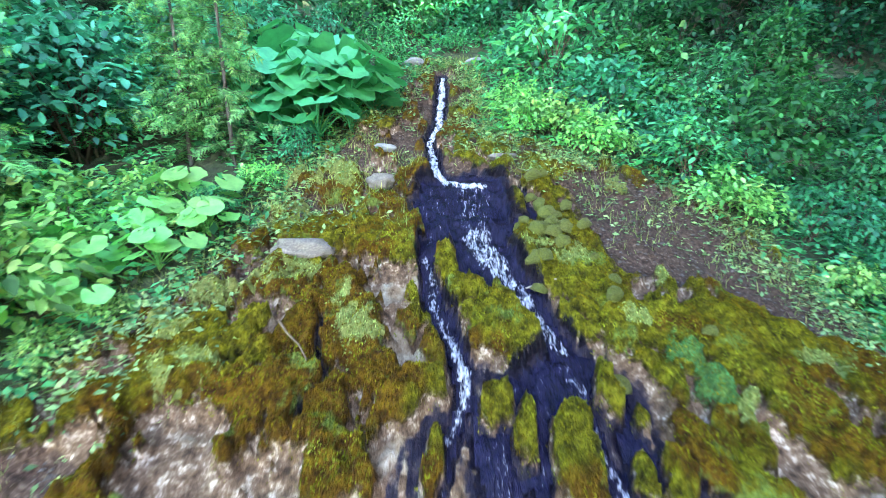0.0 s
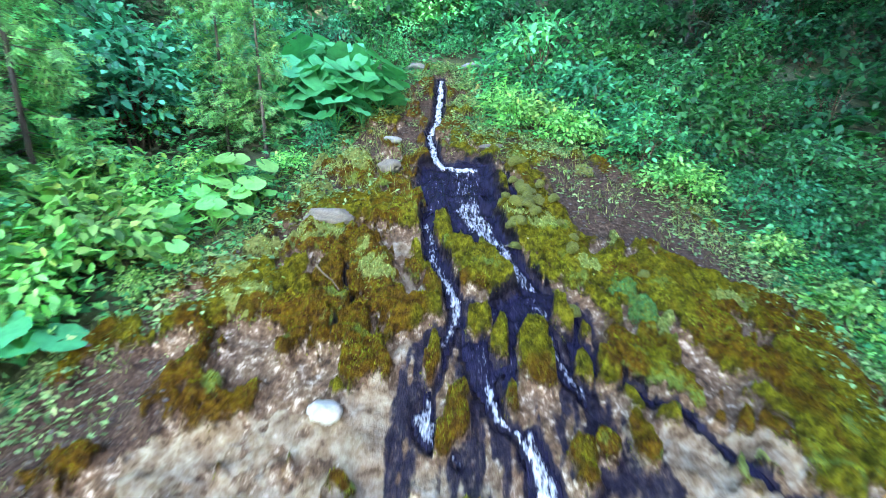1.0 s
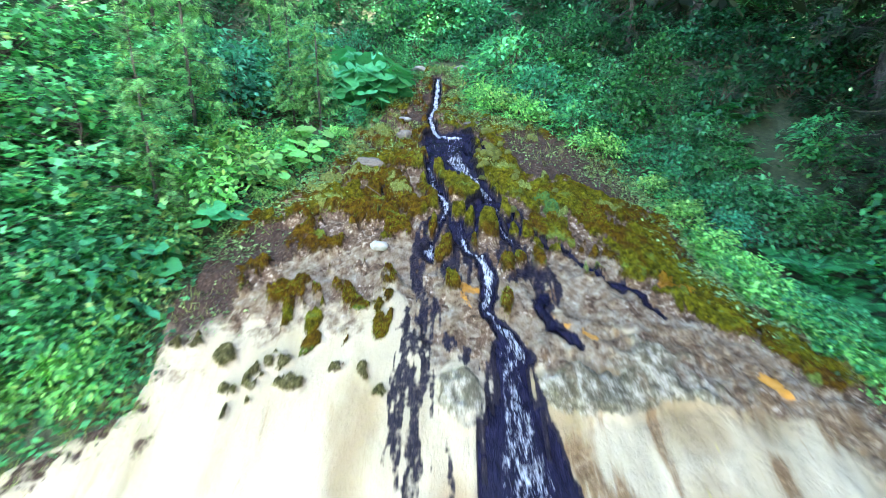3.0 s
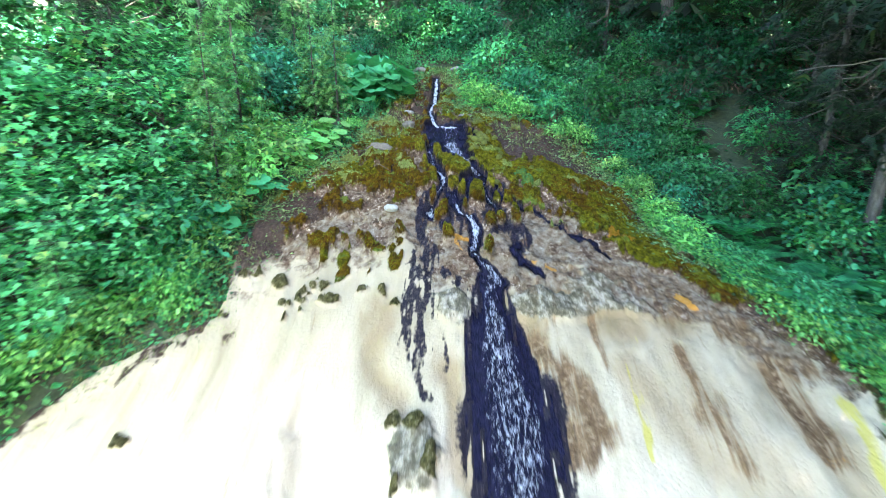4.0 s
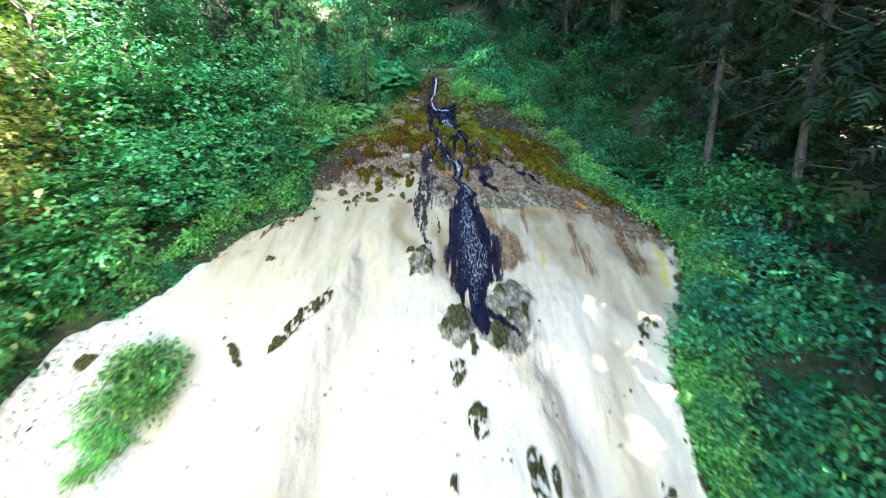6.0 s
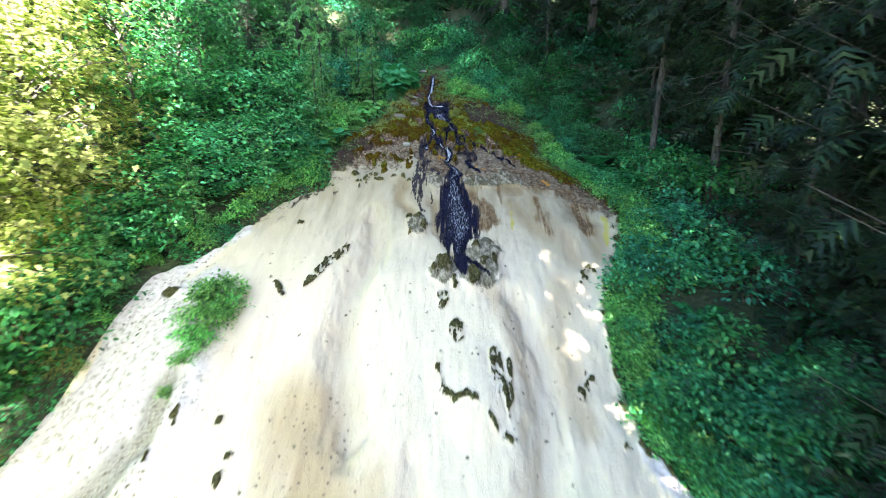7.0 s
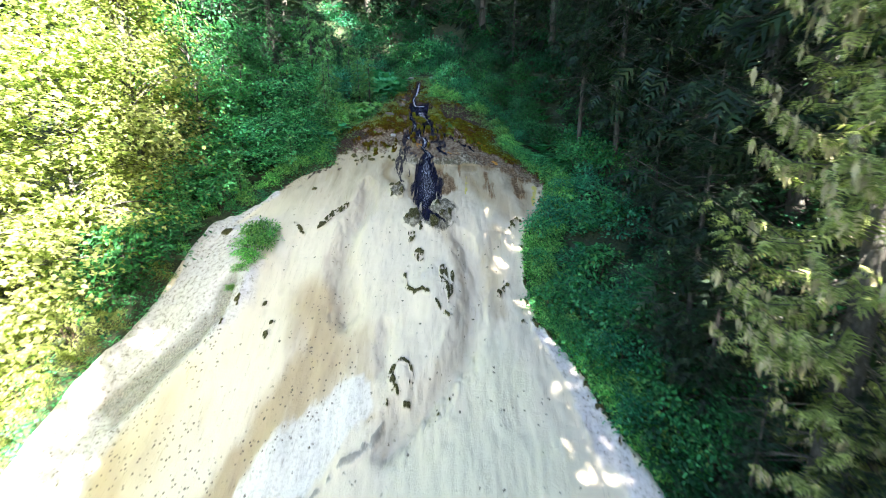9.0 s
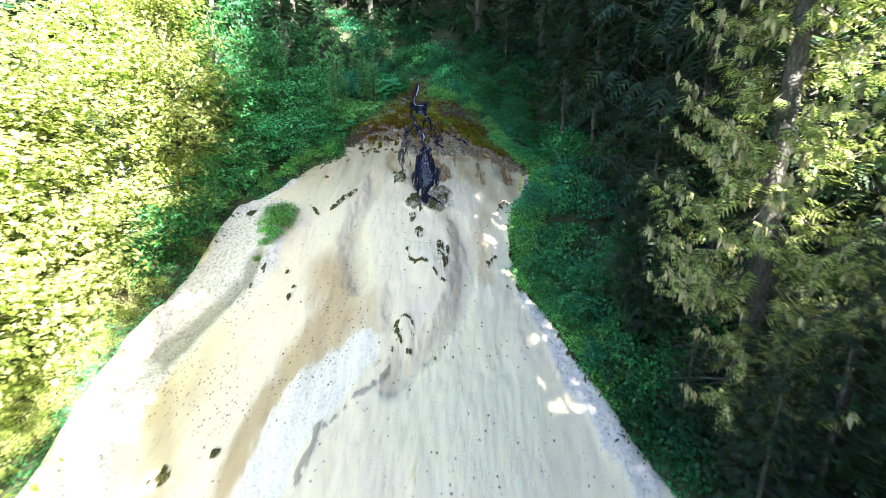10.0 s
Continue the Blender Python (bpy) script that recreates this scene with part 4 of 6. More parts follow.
LEAF = make_leaf_material("shrub_leaf", (0.022, 0.13, 0.058), (0.080, 0.36, 0.15), (0.17, 0.33, 0.085))
LEAF_DARK = make_leaf_material("dark_shrub_leaf", (0.018, 0.13, 0.075), (0.055, 0.28, 0.155), None)
LEAF_ELDER = make_leaf_material("elder_leaf", (0.025, 0.16, 0.11), (0.075, 0.34, 0.24), None)
# Two darker leaf copies: the forest's shade is put into their colour.
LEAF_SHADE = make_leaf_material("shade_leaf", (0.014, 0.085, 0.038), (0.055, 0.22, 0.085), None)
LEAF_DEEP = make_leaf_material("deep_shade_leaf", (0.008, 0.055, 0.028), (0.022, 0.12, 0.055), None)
LEAF_LIGHT = make_leaf_material("raspberry_leaf", (0.065, 0.25, 0.075), (0.22, 0.50, 0.16), (0.40, 0.55, 0.18))
# The next two: left-bank sunlight is put into yellow leaf and needle colours.
SUN_MAPLE = make_leaf_material("sunlit_maple_leaf", (0.22, 0.25, 0.085), (0.40, 0.42, 0.18), (0.50, 0.49, 0.26), 0.7, 0.6, 0.006)
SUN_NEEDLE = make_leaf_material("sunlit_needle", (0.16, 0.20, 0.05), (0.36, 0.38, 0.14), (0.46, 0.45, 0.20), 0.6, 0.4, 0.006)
COLTSFOOT_LEAF = make_leaf_material("coltsfoot_leaf", (0.08, 0.27, 0.075), (0.16, 0.42, 0.13), (0.30, 0.48, 0.17), 0.5, 0.3)
BUTTERBUR = make_leaf_material("butterbur_leaf", (0.03, 0.21, 0.09), (0.055, 0.31, 0.135), None, 0.7, 0.3)
LEAF_BANK = make_leaf_material("bank_leaf", (0.028, 0.19, 0.095), (0.15, 0.56, 0.29), (0.34, 0.54, 0.18), 0.5, 0.5)
LEAF_VERGE = make_leaf_material("verge_leaf", (0.08, 0.18, 0.07), (0.20, 0.34, 0.14), (0.36, 0.40, 0.18), 0.6, 0.3)
FERN = make_leaf_material("fern_frond", (0.022, 0.16, 0.055), (0.05, 0.28, 0.10), None)
# Near-black: the forest's own shade is put into this needle colour.
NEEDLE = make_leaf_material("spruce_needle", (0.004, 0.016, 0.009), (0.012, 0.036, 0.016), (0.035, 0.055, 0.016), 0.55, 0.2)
# Pale: part of the sunlight on the old spruce is in the colour.
OLD_SUN_NEEDLE = make_leaf_material("sunlit_old_needle", (0.09, 0.115, 0.035), (0.30, 0.32, 0.12), (0.48, 0.44, 0.26), 0.6, 0.45)
YOUNG_NEEDLE = make_leaf_material("young_spruce_needle", (0.055, 0.19, 0.065), (0.12, 0.36, 0.125), (0.24, 0.40, 0.13), 0.5, 0.25)
LICHEN = make_leaf_material("beard_lichen", (0.34, 0.31, 0.20), (0.54, 0.50, 0.34), None, 0.8, 0.3)
LIME_MOSS = make_leaf_material("lime_moss_sprig", (0.10, 0.16, 0.04), (0.24, 0.31, 0.10), None, 0.8, 0.1)
TEAL_MOSS = make_leaf_material("teal_moss_sprig", (0.02, 0.09, 0.03), (0.05, 0.19, 0.06), None, 0.8, 0.1)
DRY = make_leaf_material("dry_leaf", (0.035, 0.022, 0.016), (0.09, 0.062, 0.042), (0.10, 0.20, 0.06), 0.7, 0.1)
GRASS = make_leaf_material("grass_blade", (0.09, 0.13, 0.04), (0.22, 0.26, 0.09), (0.38, 0.33, 0.17))


def make_moss_material():
    """Sprigs that follow the moss's own patches: olive, rust, lime."""
    mat, t, bsdf = material("moss_sprig")
    geo = t.nodes.new("ShaderNodeNewGeometry")
    one = ramp(t, geo.outputs["Random Per Island"], [(0.0, (0.5, 0.48, 0.45)), (1.0, (1.15, 1.15, 1.1))])
    tone = ramp(t, noise_node(t, 2.3, 5, 0.65), [(0.32, (0.070, 0.034, 0.003)), (0.42, (0.11, 0.078, 0.004)), (0.49, (0.14, 0.135, 0.006)), (0.60, (0.155, 0.18, 0.012)), (0.70, (0.23, 0.29, 0.04))])
    # Shade between cushions and light on their tops, painted by noise.
    hollow_shade = ramp(t, noise_node(t, 11, 4, 0.6), [(0.36, (0.25, 0.23, 0.2)), (0.5, (0.9, 0.9, 0.9)), (0.64, (1.25, 1.25, 1.2))])
    tone = blend(t, 1.0, tone, hollow_shade, 'MULTIPLY')
    t.links.new(blend(t, 1.0, tone, one, 'MULTIPLY'), bsdf.inputs["Base Color"])
    bsdf.inputs["Roughness"].default_value = 0.85
    bsdf.inputs["Specular IOR Level"].default_value = 0.08
    return mat


MOSS = make_moss_material()


# ---- mesh tools ----
def mesh_from(name, verts, tris, mat, smooth=False):
    me = bpy.data.meshes.new(name)
    verts, tris = np.ascontiguousarray(verts, np.float32), np.ascontiguousarray(tris, np.int32)
    k = tris.shape[1]
    me.vertices.add(len(verts))
    me.vertices.foreach_set("co", verts.ravel())
    me.loops.add(tris.size)
    me.loops.foreach_set("vertex_index", tris.ravel())
    me.polygons.add(len(tris))
    me.polygons.foreach_set("loop_start", np.arange(0, tris.size, k, dtype=np.int32))
    if smooth:
        me.polygons.foreach_set("use_smooth", np.ones(len(tris), bool))
    me.materials.append(mat)
    me.update(calc_edges=True)
    return me


def put(name, me, parent=None, label=""):
    ob = new(name, me)
    ob.parent = parent
    if label:
        ob["label"] = label
    return ob


def thing(name, label, category, group="", kind=""):
    return tagged(new(name), label, category, group, kind)


def set_mask(me, name, values):
    me.attributes.new(name, 'FLOAT', 'POINT').data.foreach_set("value", np.ascontiguousarray(values, np.float32))


def unit(v):
    return v / np.maximum(np.linalg.norm(v, axis=-1, keepdims=True), 1e-9)


KITE = (np.array([(0, 0, 0), (0.45, -0.30, 0.05), (0.45, 0.30, 0.05), (1, 0, -0.08)]), np.array([(0, 3, 1), (0, 2, 3)]))
OVATE = (np.array([(0, 0, 0), (0.25, -0.24, 0.05), (0.25, 0.24, 0.05), (0.65, -0.24, 0.05), (0.65, 0.24, 0.05), (1, 0, -0.10)]),
         np.array([(0, 3, 1), (0, 5, 3), (0, 2, 4), (0, 4, 5)]))
NEEDLES = (np.array([(0, 0, 0), (0.4, -0.16, 0.0), (0.4, 0.16, 0.0), (1, 0, -0.06)]), np.array([(0, 3, 1), (0, 2, 3)]))
SPRAY_AT = np.array((0.02, 0.2, 0.4, 0.6, 0.8))
SPRAY_REACH = 0.36 * (1.05 - 0.75 * SPRAY_AT)
SPRAY = (np.concatenate([np.column_stack([SPRAY_AT, np.zeros(5), -0.12 * SPRAY_AT ** 2]),
                         np.column_stack([SPRAY_AT + 0.13, np.zeros(5), -0.12 * SPRAY_AT ** 2 - 0.02]),
                         np.column_stack([SPRAY_AT + 0.30 - 0.1 * SPRAY_AT, -SPRAY_REACH, -0.10 - 0.1 * SPRAY_AT]),
                         np.column_stack([SPRAY_AT + 0.34 - 0.1 * SPRAY_AT, SPRAY_REACH, -0.10 - 0.1 * SPRAY_AT])]),
         np.array([(k, 5 + k, 10 + k) for k in range(5)] + [(k, 15 + k, 5 + k) for k in range(5)]))
LOBED = (np.array([(0, 0, 0), (0.1, -0.5, 0.05), (0.42, -0.28, 0.03), (0.72, -0.46, 0.02), (0.72, -0.15, 0), (1.05, 0, -0.1),
                   (0.72, 0.15, 0), (0.72, 0.46, 0.02), (0.42, 0.28, 0.03), (0.1, 0.5, 0.05)]),
         np.array([(0, 2, 1), (0, 4, 2), (2, 4, 3), (0, 5, 4), (0, 6, 5), (0, 8, 6), (6, 8, 7), (0, 9, 8)]))
BLADE = (np.array([(0, -0.03, 0), (0, 0.03, 0), (1, 0, 0)]), np.array([(0, 1, 2)]))


def scatter(shape, places, ways, ups, sizes):
    """One shape at many places: it points along its way, its face turned up."""
    form, tris = shape
    ways = unit(ways)
    side = unit(np.cross(ups, ways))
    face = np.cross(ways, side)
    v = (places[:, None, :] + sizes[:, None, None] * (form[None, :, 0:1] * ways[:, None] + form[None, :, 1:2] * side[:, None] + form[None, :, 2:3] * face[:, None]))
    f = tris[None] + (np.arange(len(places)) * len(form))[:, None, None]
    return v.reshape(-1, 3), f.reshape(-1, 3)


def tube(points, radii, sides=6):
    points = np.asarray(points, float)
    ways = unit(np.gradient(points, axis=0))
    ref = np.array((0.31, 0.95, 0.05))
    a = unit(np.cross(ways, ref))
    b = np.cross(ways, a)
    ang = np.linspace(0, 2 * math.pi, sides, endpoint=False)
    ring = a[:, None] * np.cos(ang)[None, :, None] + b[:, None] * np.sin(ang)[None, :, None]
    v = points[:, None] + ring * np.asarray(radii, float)[:, None, None]
    tris = []
    for i in range(len(points) - 1):
        for j in range(sides):
            p, q, r, s = i * sides + j, i * sides + (j + 1) % sides, (i + 1) * sides + j, (i + 1) * sides + (j + 1) % sides
            tris += [(p, q, s), (p, s, r)]
    return v.reshape(-1, 3), np.array(tris)


def join(pieces):
    verts, tris, base = [], [], 0
    for v, f in pieces:
        verts.append(v)
        tris.append(np.asarray(f) + base)
        base += len(v)
    return np.concatenate(verts), np.concatenate(tris)


def place(x, y, dz=0.0, turn=0.0, size=1.0, tall=1.0, lean=0.0):
    """Where a plant stands, on the ground."""
    return Matrix.Translation((x, y, ground_at(x, y) + dz)) @ Euler((lean, 0, turn)).to_matrix().to_4x4() @ Matrix.Diagonal((size, size, size * tall, 1))


# ---- ground ----
def make_ground():
    xs = np.concatenate([np.linspace(-400, -40, 14), np.arange(-38, -12, 1.0), np.arange(-12, 12, 0.25), np.arange(12, 38, 1.0), np.linspace(40, 400, 14)])
    ys = np.concatenate([np.linspace(-400, -40, 14), np.arange(-38, -14, 1.0), np.arange(-14, 14, 0.25), np.arange(14, 60, 1.5), np.linspace(62, 400, 14)])
    gx, gy = np.meshgrid(xs, ys)
    z = ground_height(gx, gy) - 0.3 * step(-0.12, 0.25, mound_depth(gx, gy)) - 0.4 * step(0.8, 1.6, mound_depth(gx, gy))
    n, m = gx.shape
    i = (np.arange(n - 1)[:, None] * m + np.arange(m - 1)[None]).ravel()
    me = mesh_from("ground", np.stack([gx, gy, z], -1).reshape(-1, 3), np.stack([i, i + 1, i + m + 1, i + m], -1), FLOOR, True)
    tagged(put("ground", me), "dark forest floor of leaf litter and low green plants", "ground", kind="structure")


def make_mound():
    xs = np.concatenate([np.arange(-9.2, -3.1, 0.07), np.arange(-3.1, 4.4, 0.024), np.arange(4.4, 9.3, 0.07)])
    ys = np.concatenate([np.arange(-16.2, -9, 0.10), np.arange(-9, -2.5, 0.045), np.arange(-2.5, 8.5, 0.024)])
    gx, gy = np.meshgrid(xs, ys)
    m = bodies(gx, gy)
    z = mound_relief(gx, gy, m)
    n, k = gx.shape
    keep = m["depth"] > -0.16 + 0.16 * (fbm(gx * 4, gy * 4, 50) - 0.5)
    i = (np.arange(n - 1)[:, None] * k + np.arange(k - 1)[None])
    ok = keep[:-1, :-1] & keep[1:, :-1] & keep[:-1, 1:] & keep[1:, 1:]
    quads = lambda sel: np.stack([i[sel], i[sel] + 1, i[sel] + k + 1, i[sel] + k], -1)

    def cut(name, sel, z, mat, masks):
        q = quads(sel)
        used, inv = np.unique(q.ravel(), return_inverse=True)
        co = np.stack([gx, gy, z], -1).reshape(-1, 3)[used]
        me = mesh_from(name, co, inv.reshape(-1, 4), mat, True)
        for key in masks:
            set_mask(me, key, m[key].ravel()[used])
        return put(name, me)

    tagged(cut("travertine_mound", ok, z, TRAVERTINE, ("upper", "soil", "moss", "lump", "wet", "tan", "brown", "yellow", "orange", "rust", "specks", "bare", "lime", "teal", "mottle", "cool", "olive", "ridge", "valley", "gully", "lower_lit", "snow", "fleck")),
           "cream limestone spring mound stained tan, mossy and wet above", "rock mound", kind="structure")
    flood = m["water"] < 1.12
    cells = ok & flood[:-1, :-1] & flood[1:, :-1] & flood[:-1, 1:] & flood[1:, 1:]
    surface = z + 0.016 + 0.03 * step(1.1, 0.5, m["water"]) + 0.02 * (fbm(gx * 14, gy * 8, 51) - 0.5)
    tagged(cut("stream", cells, surface, WATER, ("foam",)), "shallow dark spring water with white foam over wet rock", "stream", kind="structure")
    return gx, gy, z, m


make_ground()
GRID = make_mound()


def near_masks(x, y):
    """The masks of the mound's surface at many points, from its grid."""
    xs, ys = GRID[0][0], GRID[1][:, 0]
    i = np.clip(np.searchsorted(xs, x), 0, len(xs) - 1)
    j = np.clip(np.searchsorted(ys, y), 0, len(ys) - 1)
    return {key: value[j, i] for key, value in GRID[3].items()}


def mound_at(x, y):
    """Height of the mound's top at points."""
    x, y = np.atleast_1d(np.asarray(x, float)), np.atleast_1d(np.asarray(y, float))
    xs, ys, z = GRID[0][0], GRID[1][:, 0], GRID[2]
    i = np.clip(np.searchsorted(xs, x) - 1, 0, len(xs) - 2)
    j = np.clip(np.searchsorted(ys, y) - 1, 0, len(ys) - 2)
    fx, fy = np.clip((x - xs[i]) / (xs[i + 1] - xs[i]), 0, 1), np.clip((y - ys[j]) / (ys[j + 1] - ys[j]), 0, 1)
    return (z[j, i] * (1 - fx) + z[j, i + 1] * fx) * (1 - fy) + (z[j + 1, i] * (1 - fx) + z[j + 1, i + 1] * fx) * fy


def support(x, y):
    """The higher of mound and soil."""
    x, y = np.atleast_1d(np.asarray(x, float)), np.atleast_1d(np.asarray(y, float))
    d = mound_depth(x, y)
    g = ground_height(x, y)
    return np.where(d > 0.1, mound_at(x, y), g)


# ---- plants ----
def shrub_mesh(rng, width, height, count, leaf, shape, lumps=22, droop=0.3, low=0.12):
    """Stems and a crown of leaves in tiers, with gaps."""
    centres = []
    for _ in range(lumps):
        a, r, h = rng.uniform(0, 2 * math.pi), math.sqrt(rng.uniform(0.02, 1)), rng.uniform(low, 1)
        wide = math.sqrt(max(0.05, 1 - (2 * (h - 0.42)) ** 2 * 0.75))
        centres.append((0.5 * width * r * wide * math.cos(a), 0.5 * width * r * wide * math.sin(a), height * h * (1 - 0.25 * r)))
    centres = np.array(centres)
    pick = rng.randint(0, lumps, count)
    spread = width * 0.13
    off = rng.normal(0, 1, (count, 3)) * (spread, spread, spread * 0.45)
    places = centres[pick] + off
    places[:, 2] = np.maximum(places[:, 2] - 0.15 * np.hypot(off[:, 0], off[:, 1]), 0.02)
    out = places * (1, 1, 0.2) + rng.normal(0, 0.25, (count, 3)) * width
    ways = unit(out) + (0, 0, -droop) + rng.normal(0, 0.25, (count, 3))
    ups = np.array((0, 0, 1.0)) + rng.normal(0, 0.33, (count, 3)) + 0.25 * unit(places * (1, 1, 0.3))
    sizes = leaf * rng.uniform(0.6, 1.25, count)
    crown = scatter(shape, places, ways, ups, sizes)
    stems = []
    for c in centres[: max(8, lumps // 2)]:
        s = np.linspace(0, 1, 4)[:, None]
        base = np.array((rng.normal(0, 0.05), rng.normal(0, 0.05), -0.06)) * (width, width, 1)
        stems.append(tube(base + (c - base) * s * np.array((1, 1, 1)) + np.array((0, 0, 0.12 * height)) * np.sin(s * math.pi), np.linspace(0.014, 0.004, 4) * (0.6 + height * 0.35), 3))
    return crown, join(stems)


def make_shrub(name, label, category, group, seed, mat, stem_mat, **form):
    rng = np.random.RandomState(seed)
    crown, stems = shrub_mesh(rng, **form)
    ob = thing(name, label, category, group)
    tagged(put("foliage", mesh_from("foliage", *crown, mat), ob), kind="stuff")
    tagged(put("stem", mesh_from("stem", *stems, stem_mat), ob), kind="stuff")
    return ob


def spruce_meshes(rng, height, trunk, clear, radius, whorl, per, twig, gap, droop=0.35, lichen=0, dead=0, spray=True, full=99.0):
    zs = np.linspace(0, height, 14)
    wob = np.cumsum(rng.normal(0, 0.012 * height / 14, (14, 2)), 0)
    wob -= wob[0]
    axis = np.column_stack([wob, zs])
    axis[0, 2] = -0.3
    radii = trunk * (1 - zs / height) ** 0.8 + 0.006
    radii[0] *= 1.25
    bole = tube(axis, radii, 10)
    places, ways, sizes, limbs, hairs = [], [], [], [], []
    z = clear
    while z < height - 0.1:
        frac = (z - clear) / max(height - clear, 0.1)
        for _ in range(per if z < full else max(2, per // 2)):
            a = rng.uniform(0, 2 * math.pi)
            length = radius * ((1 - frac) ** 0.75 * rng.uniform(0.65, 1.1) + 0.05)
            if frac < 0.12:
                length *= rng.uniform(0.35, 0.9)
            base = np.array([np.interp(z, zs, axis[:, 0]), np.interp(z, zs, axis[:, 1]), z + rng.uniform(-0.5, 0.5) * whorl])
            s = np.linspace(0, 1, 6)[:, None]
            way = np.array((math.cos(a), math.sin(a), 0))
            rise = 0.25 - 0.55 * (1 - frac)
            line = base + way * length * s + np.array((0, 0, 1.0)) * length * (rise * s + droop * (s ** 2.2) * 0.35 - droop * 0.5 * np.sin(s * math.pi) * (1 - frac))
            limbs.append(tube(line[[0, 2, 3, 5]], np.linspace(1.0, 0.25, 4) * min(0.012, 0.22 * trunk) * (0.5 + length * 0.55), 3))
            n = max(4, int(length / gap))
            u = rng.uniform(0.12, 1.0, n) ** 0.8
            p = np.stack([np.interp(u, s[:, 0], line[:, k]) for k in range(3)], -1)
            sidew = np.array((-way[1], way[0], 0))
            sign = rng.choice((-1, 1), n)[:, None]
            w = way * rng.uniform(0.3, 1.0, (n, 1)) + sidew * sign * rng.uniform(0.3, 1.0, (n, 1)) + np.array((0, 0, -1.0)) * rng.uniform(-0.1, 0.9, (n, 1))
            places.append(p)
            ways.append(w)
            sizes.append(twig * rng.uniform(0.6, 1.3, n) * (1.15 - 0.6 * u) * (0.6 + 0.4 * min(1, length / radius * 2)))
            if lichen and rng.rand() < lichen:
                hp = p[rng.rand(n) < 0.35]
                hairs.append(hp)
        z += whorl * rng.uniform(0.7, 1.3)
    places, ways, sizes = np.concatenate(places), np.concatenate(ways), np.concatenate(sizes)
    ups = np.array((0, 0, 1.0)) + rng.normal(0, 0.4, places.shape)
    boughs = scatter(SPRAY if spray else NEEDLES, places, ways, ups, sizes)
    snags = []
    for _ in range(dead):
        h = rng.uniform(0.15 * clear, clear + 0.1 * height)
        a, length = rng.uniform(0, 2 * math.pi), rng.uniform(0.3, 1.0) * min(radius, 1.6)
        s = np.linspace(0, 1, 5)[:, None]
        way = np.array((math.cos(a), math.sin(a), rng.uniform(-0.35, 0.1)))
        snags.append(tube(np.array((0, 0, h)) + way * length * s + np.array((0, 0, -0.15)) * s ** 2 + rng.normal(0, 0.02, (5, 3)), np.linspace(0.016, 0.004, 5), 4))
    return bole, boughs, join(limbs), snags, (np.concatenate(hairs) if hairs else None)


def make_spruce(label, group, seed, mat=None, **form):
    rng = np.random.RandomState(seed)
    bole, boughs, limbs, snags, hairs = spruce_meshes(rng, **form)
    ob = thing("spruce_tree", label, "spruce tree", group)
    put("trunk", mesh_from("trunk", *(join([bole, limbs]) if form.get("spray", True) else bole), BARK, True), ob)
    tagged(put("crown", mesh_from("crown", *boughs, mat or NEEDLE), ob), kind="stuff")
    for v in snags:
        put("dead_branch", mesh_from("dead_branch", *v, DEAD_TWIG), ob, "bare dead grey branch")
    if hairs is not None:
        n = len(hairs) * 3
        p = np.repeat(hairs, 3, 0) + rng.normal(0, 0.03, (n, 3))
        ways = np.array((0, 0, -1.0)) + rng.normal(0, 0.12, (n, 3))
        v = scatter(NEEDLES, p, ways, rng.normal(0, 1, (n, 3)), rng.uniform(0.12, 0.34, n))
        tagged(put("beard_lichen", mesh_from("beard_lichen", *v, LICHEN), ob, "pale hanging beard lichen"), kind="stuff")
    return ob


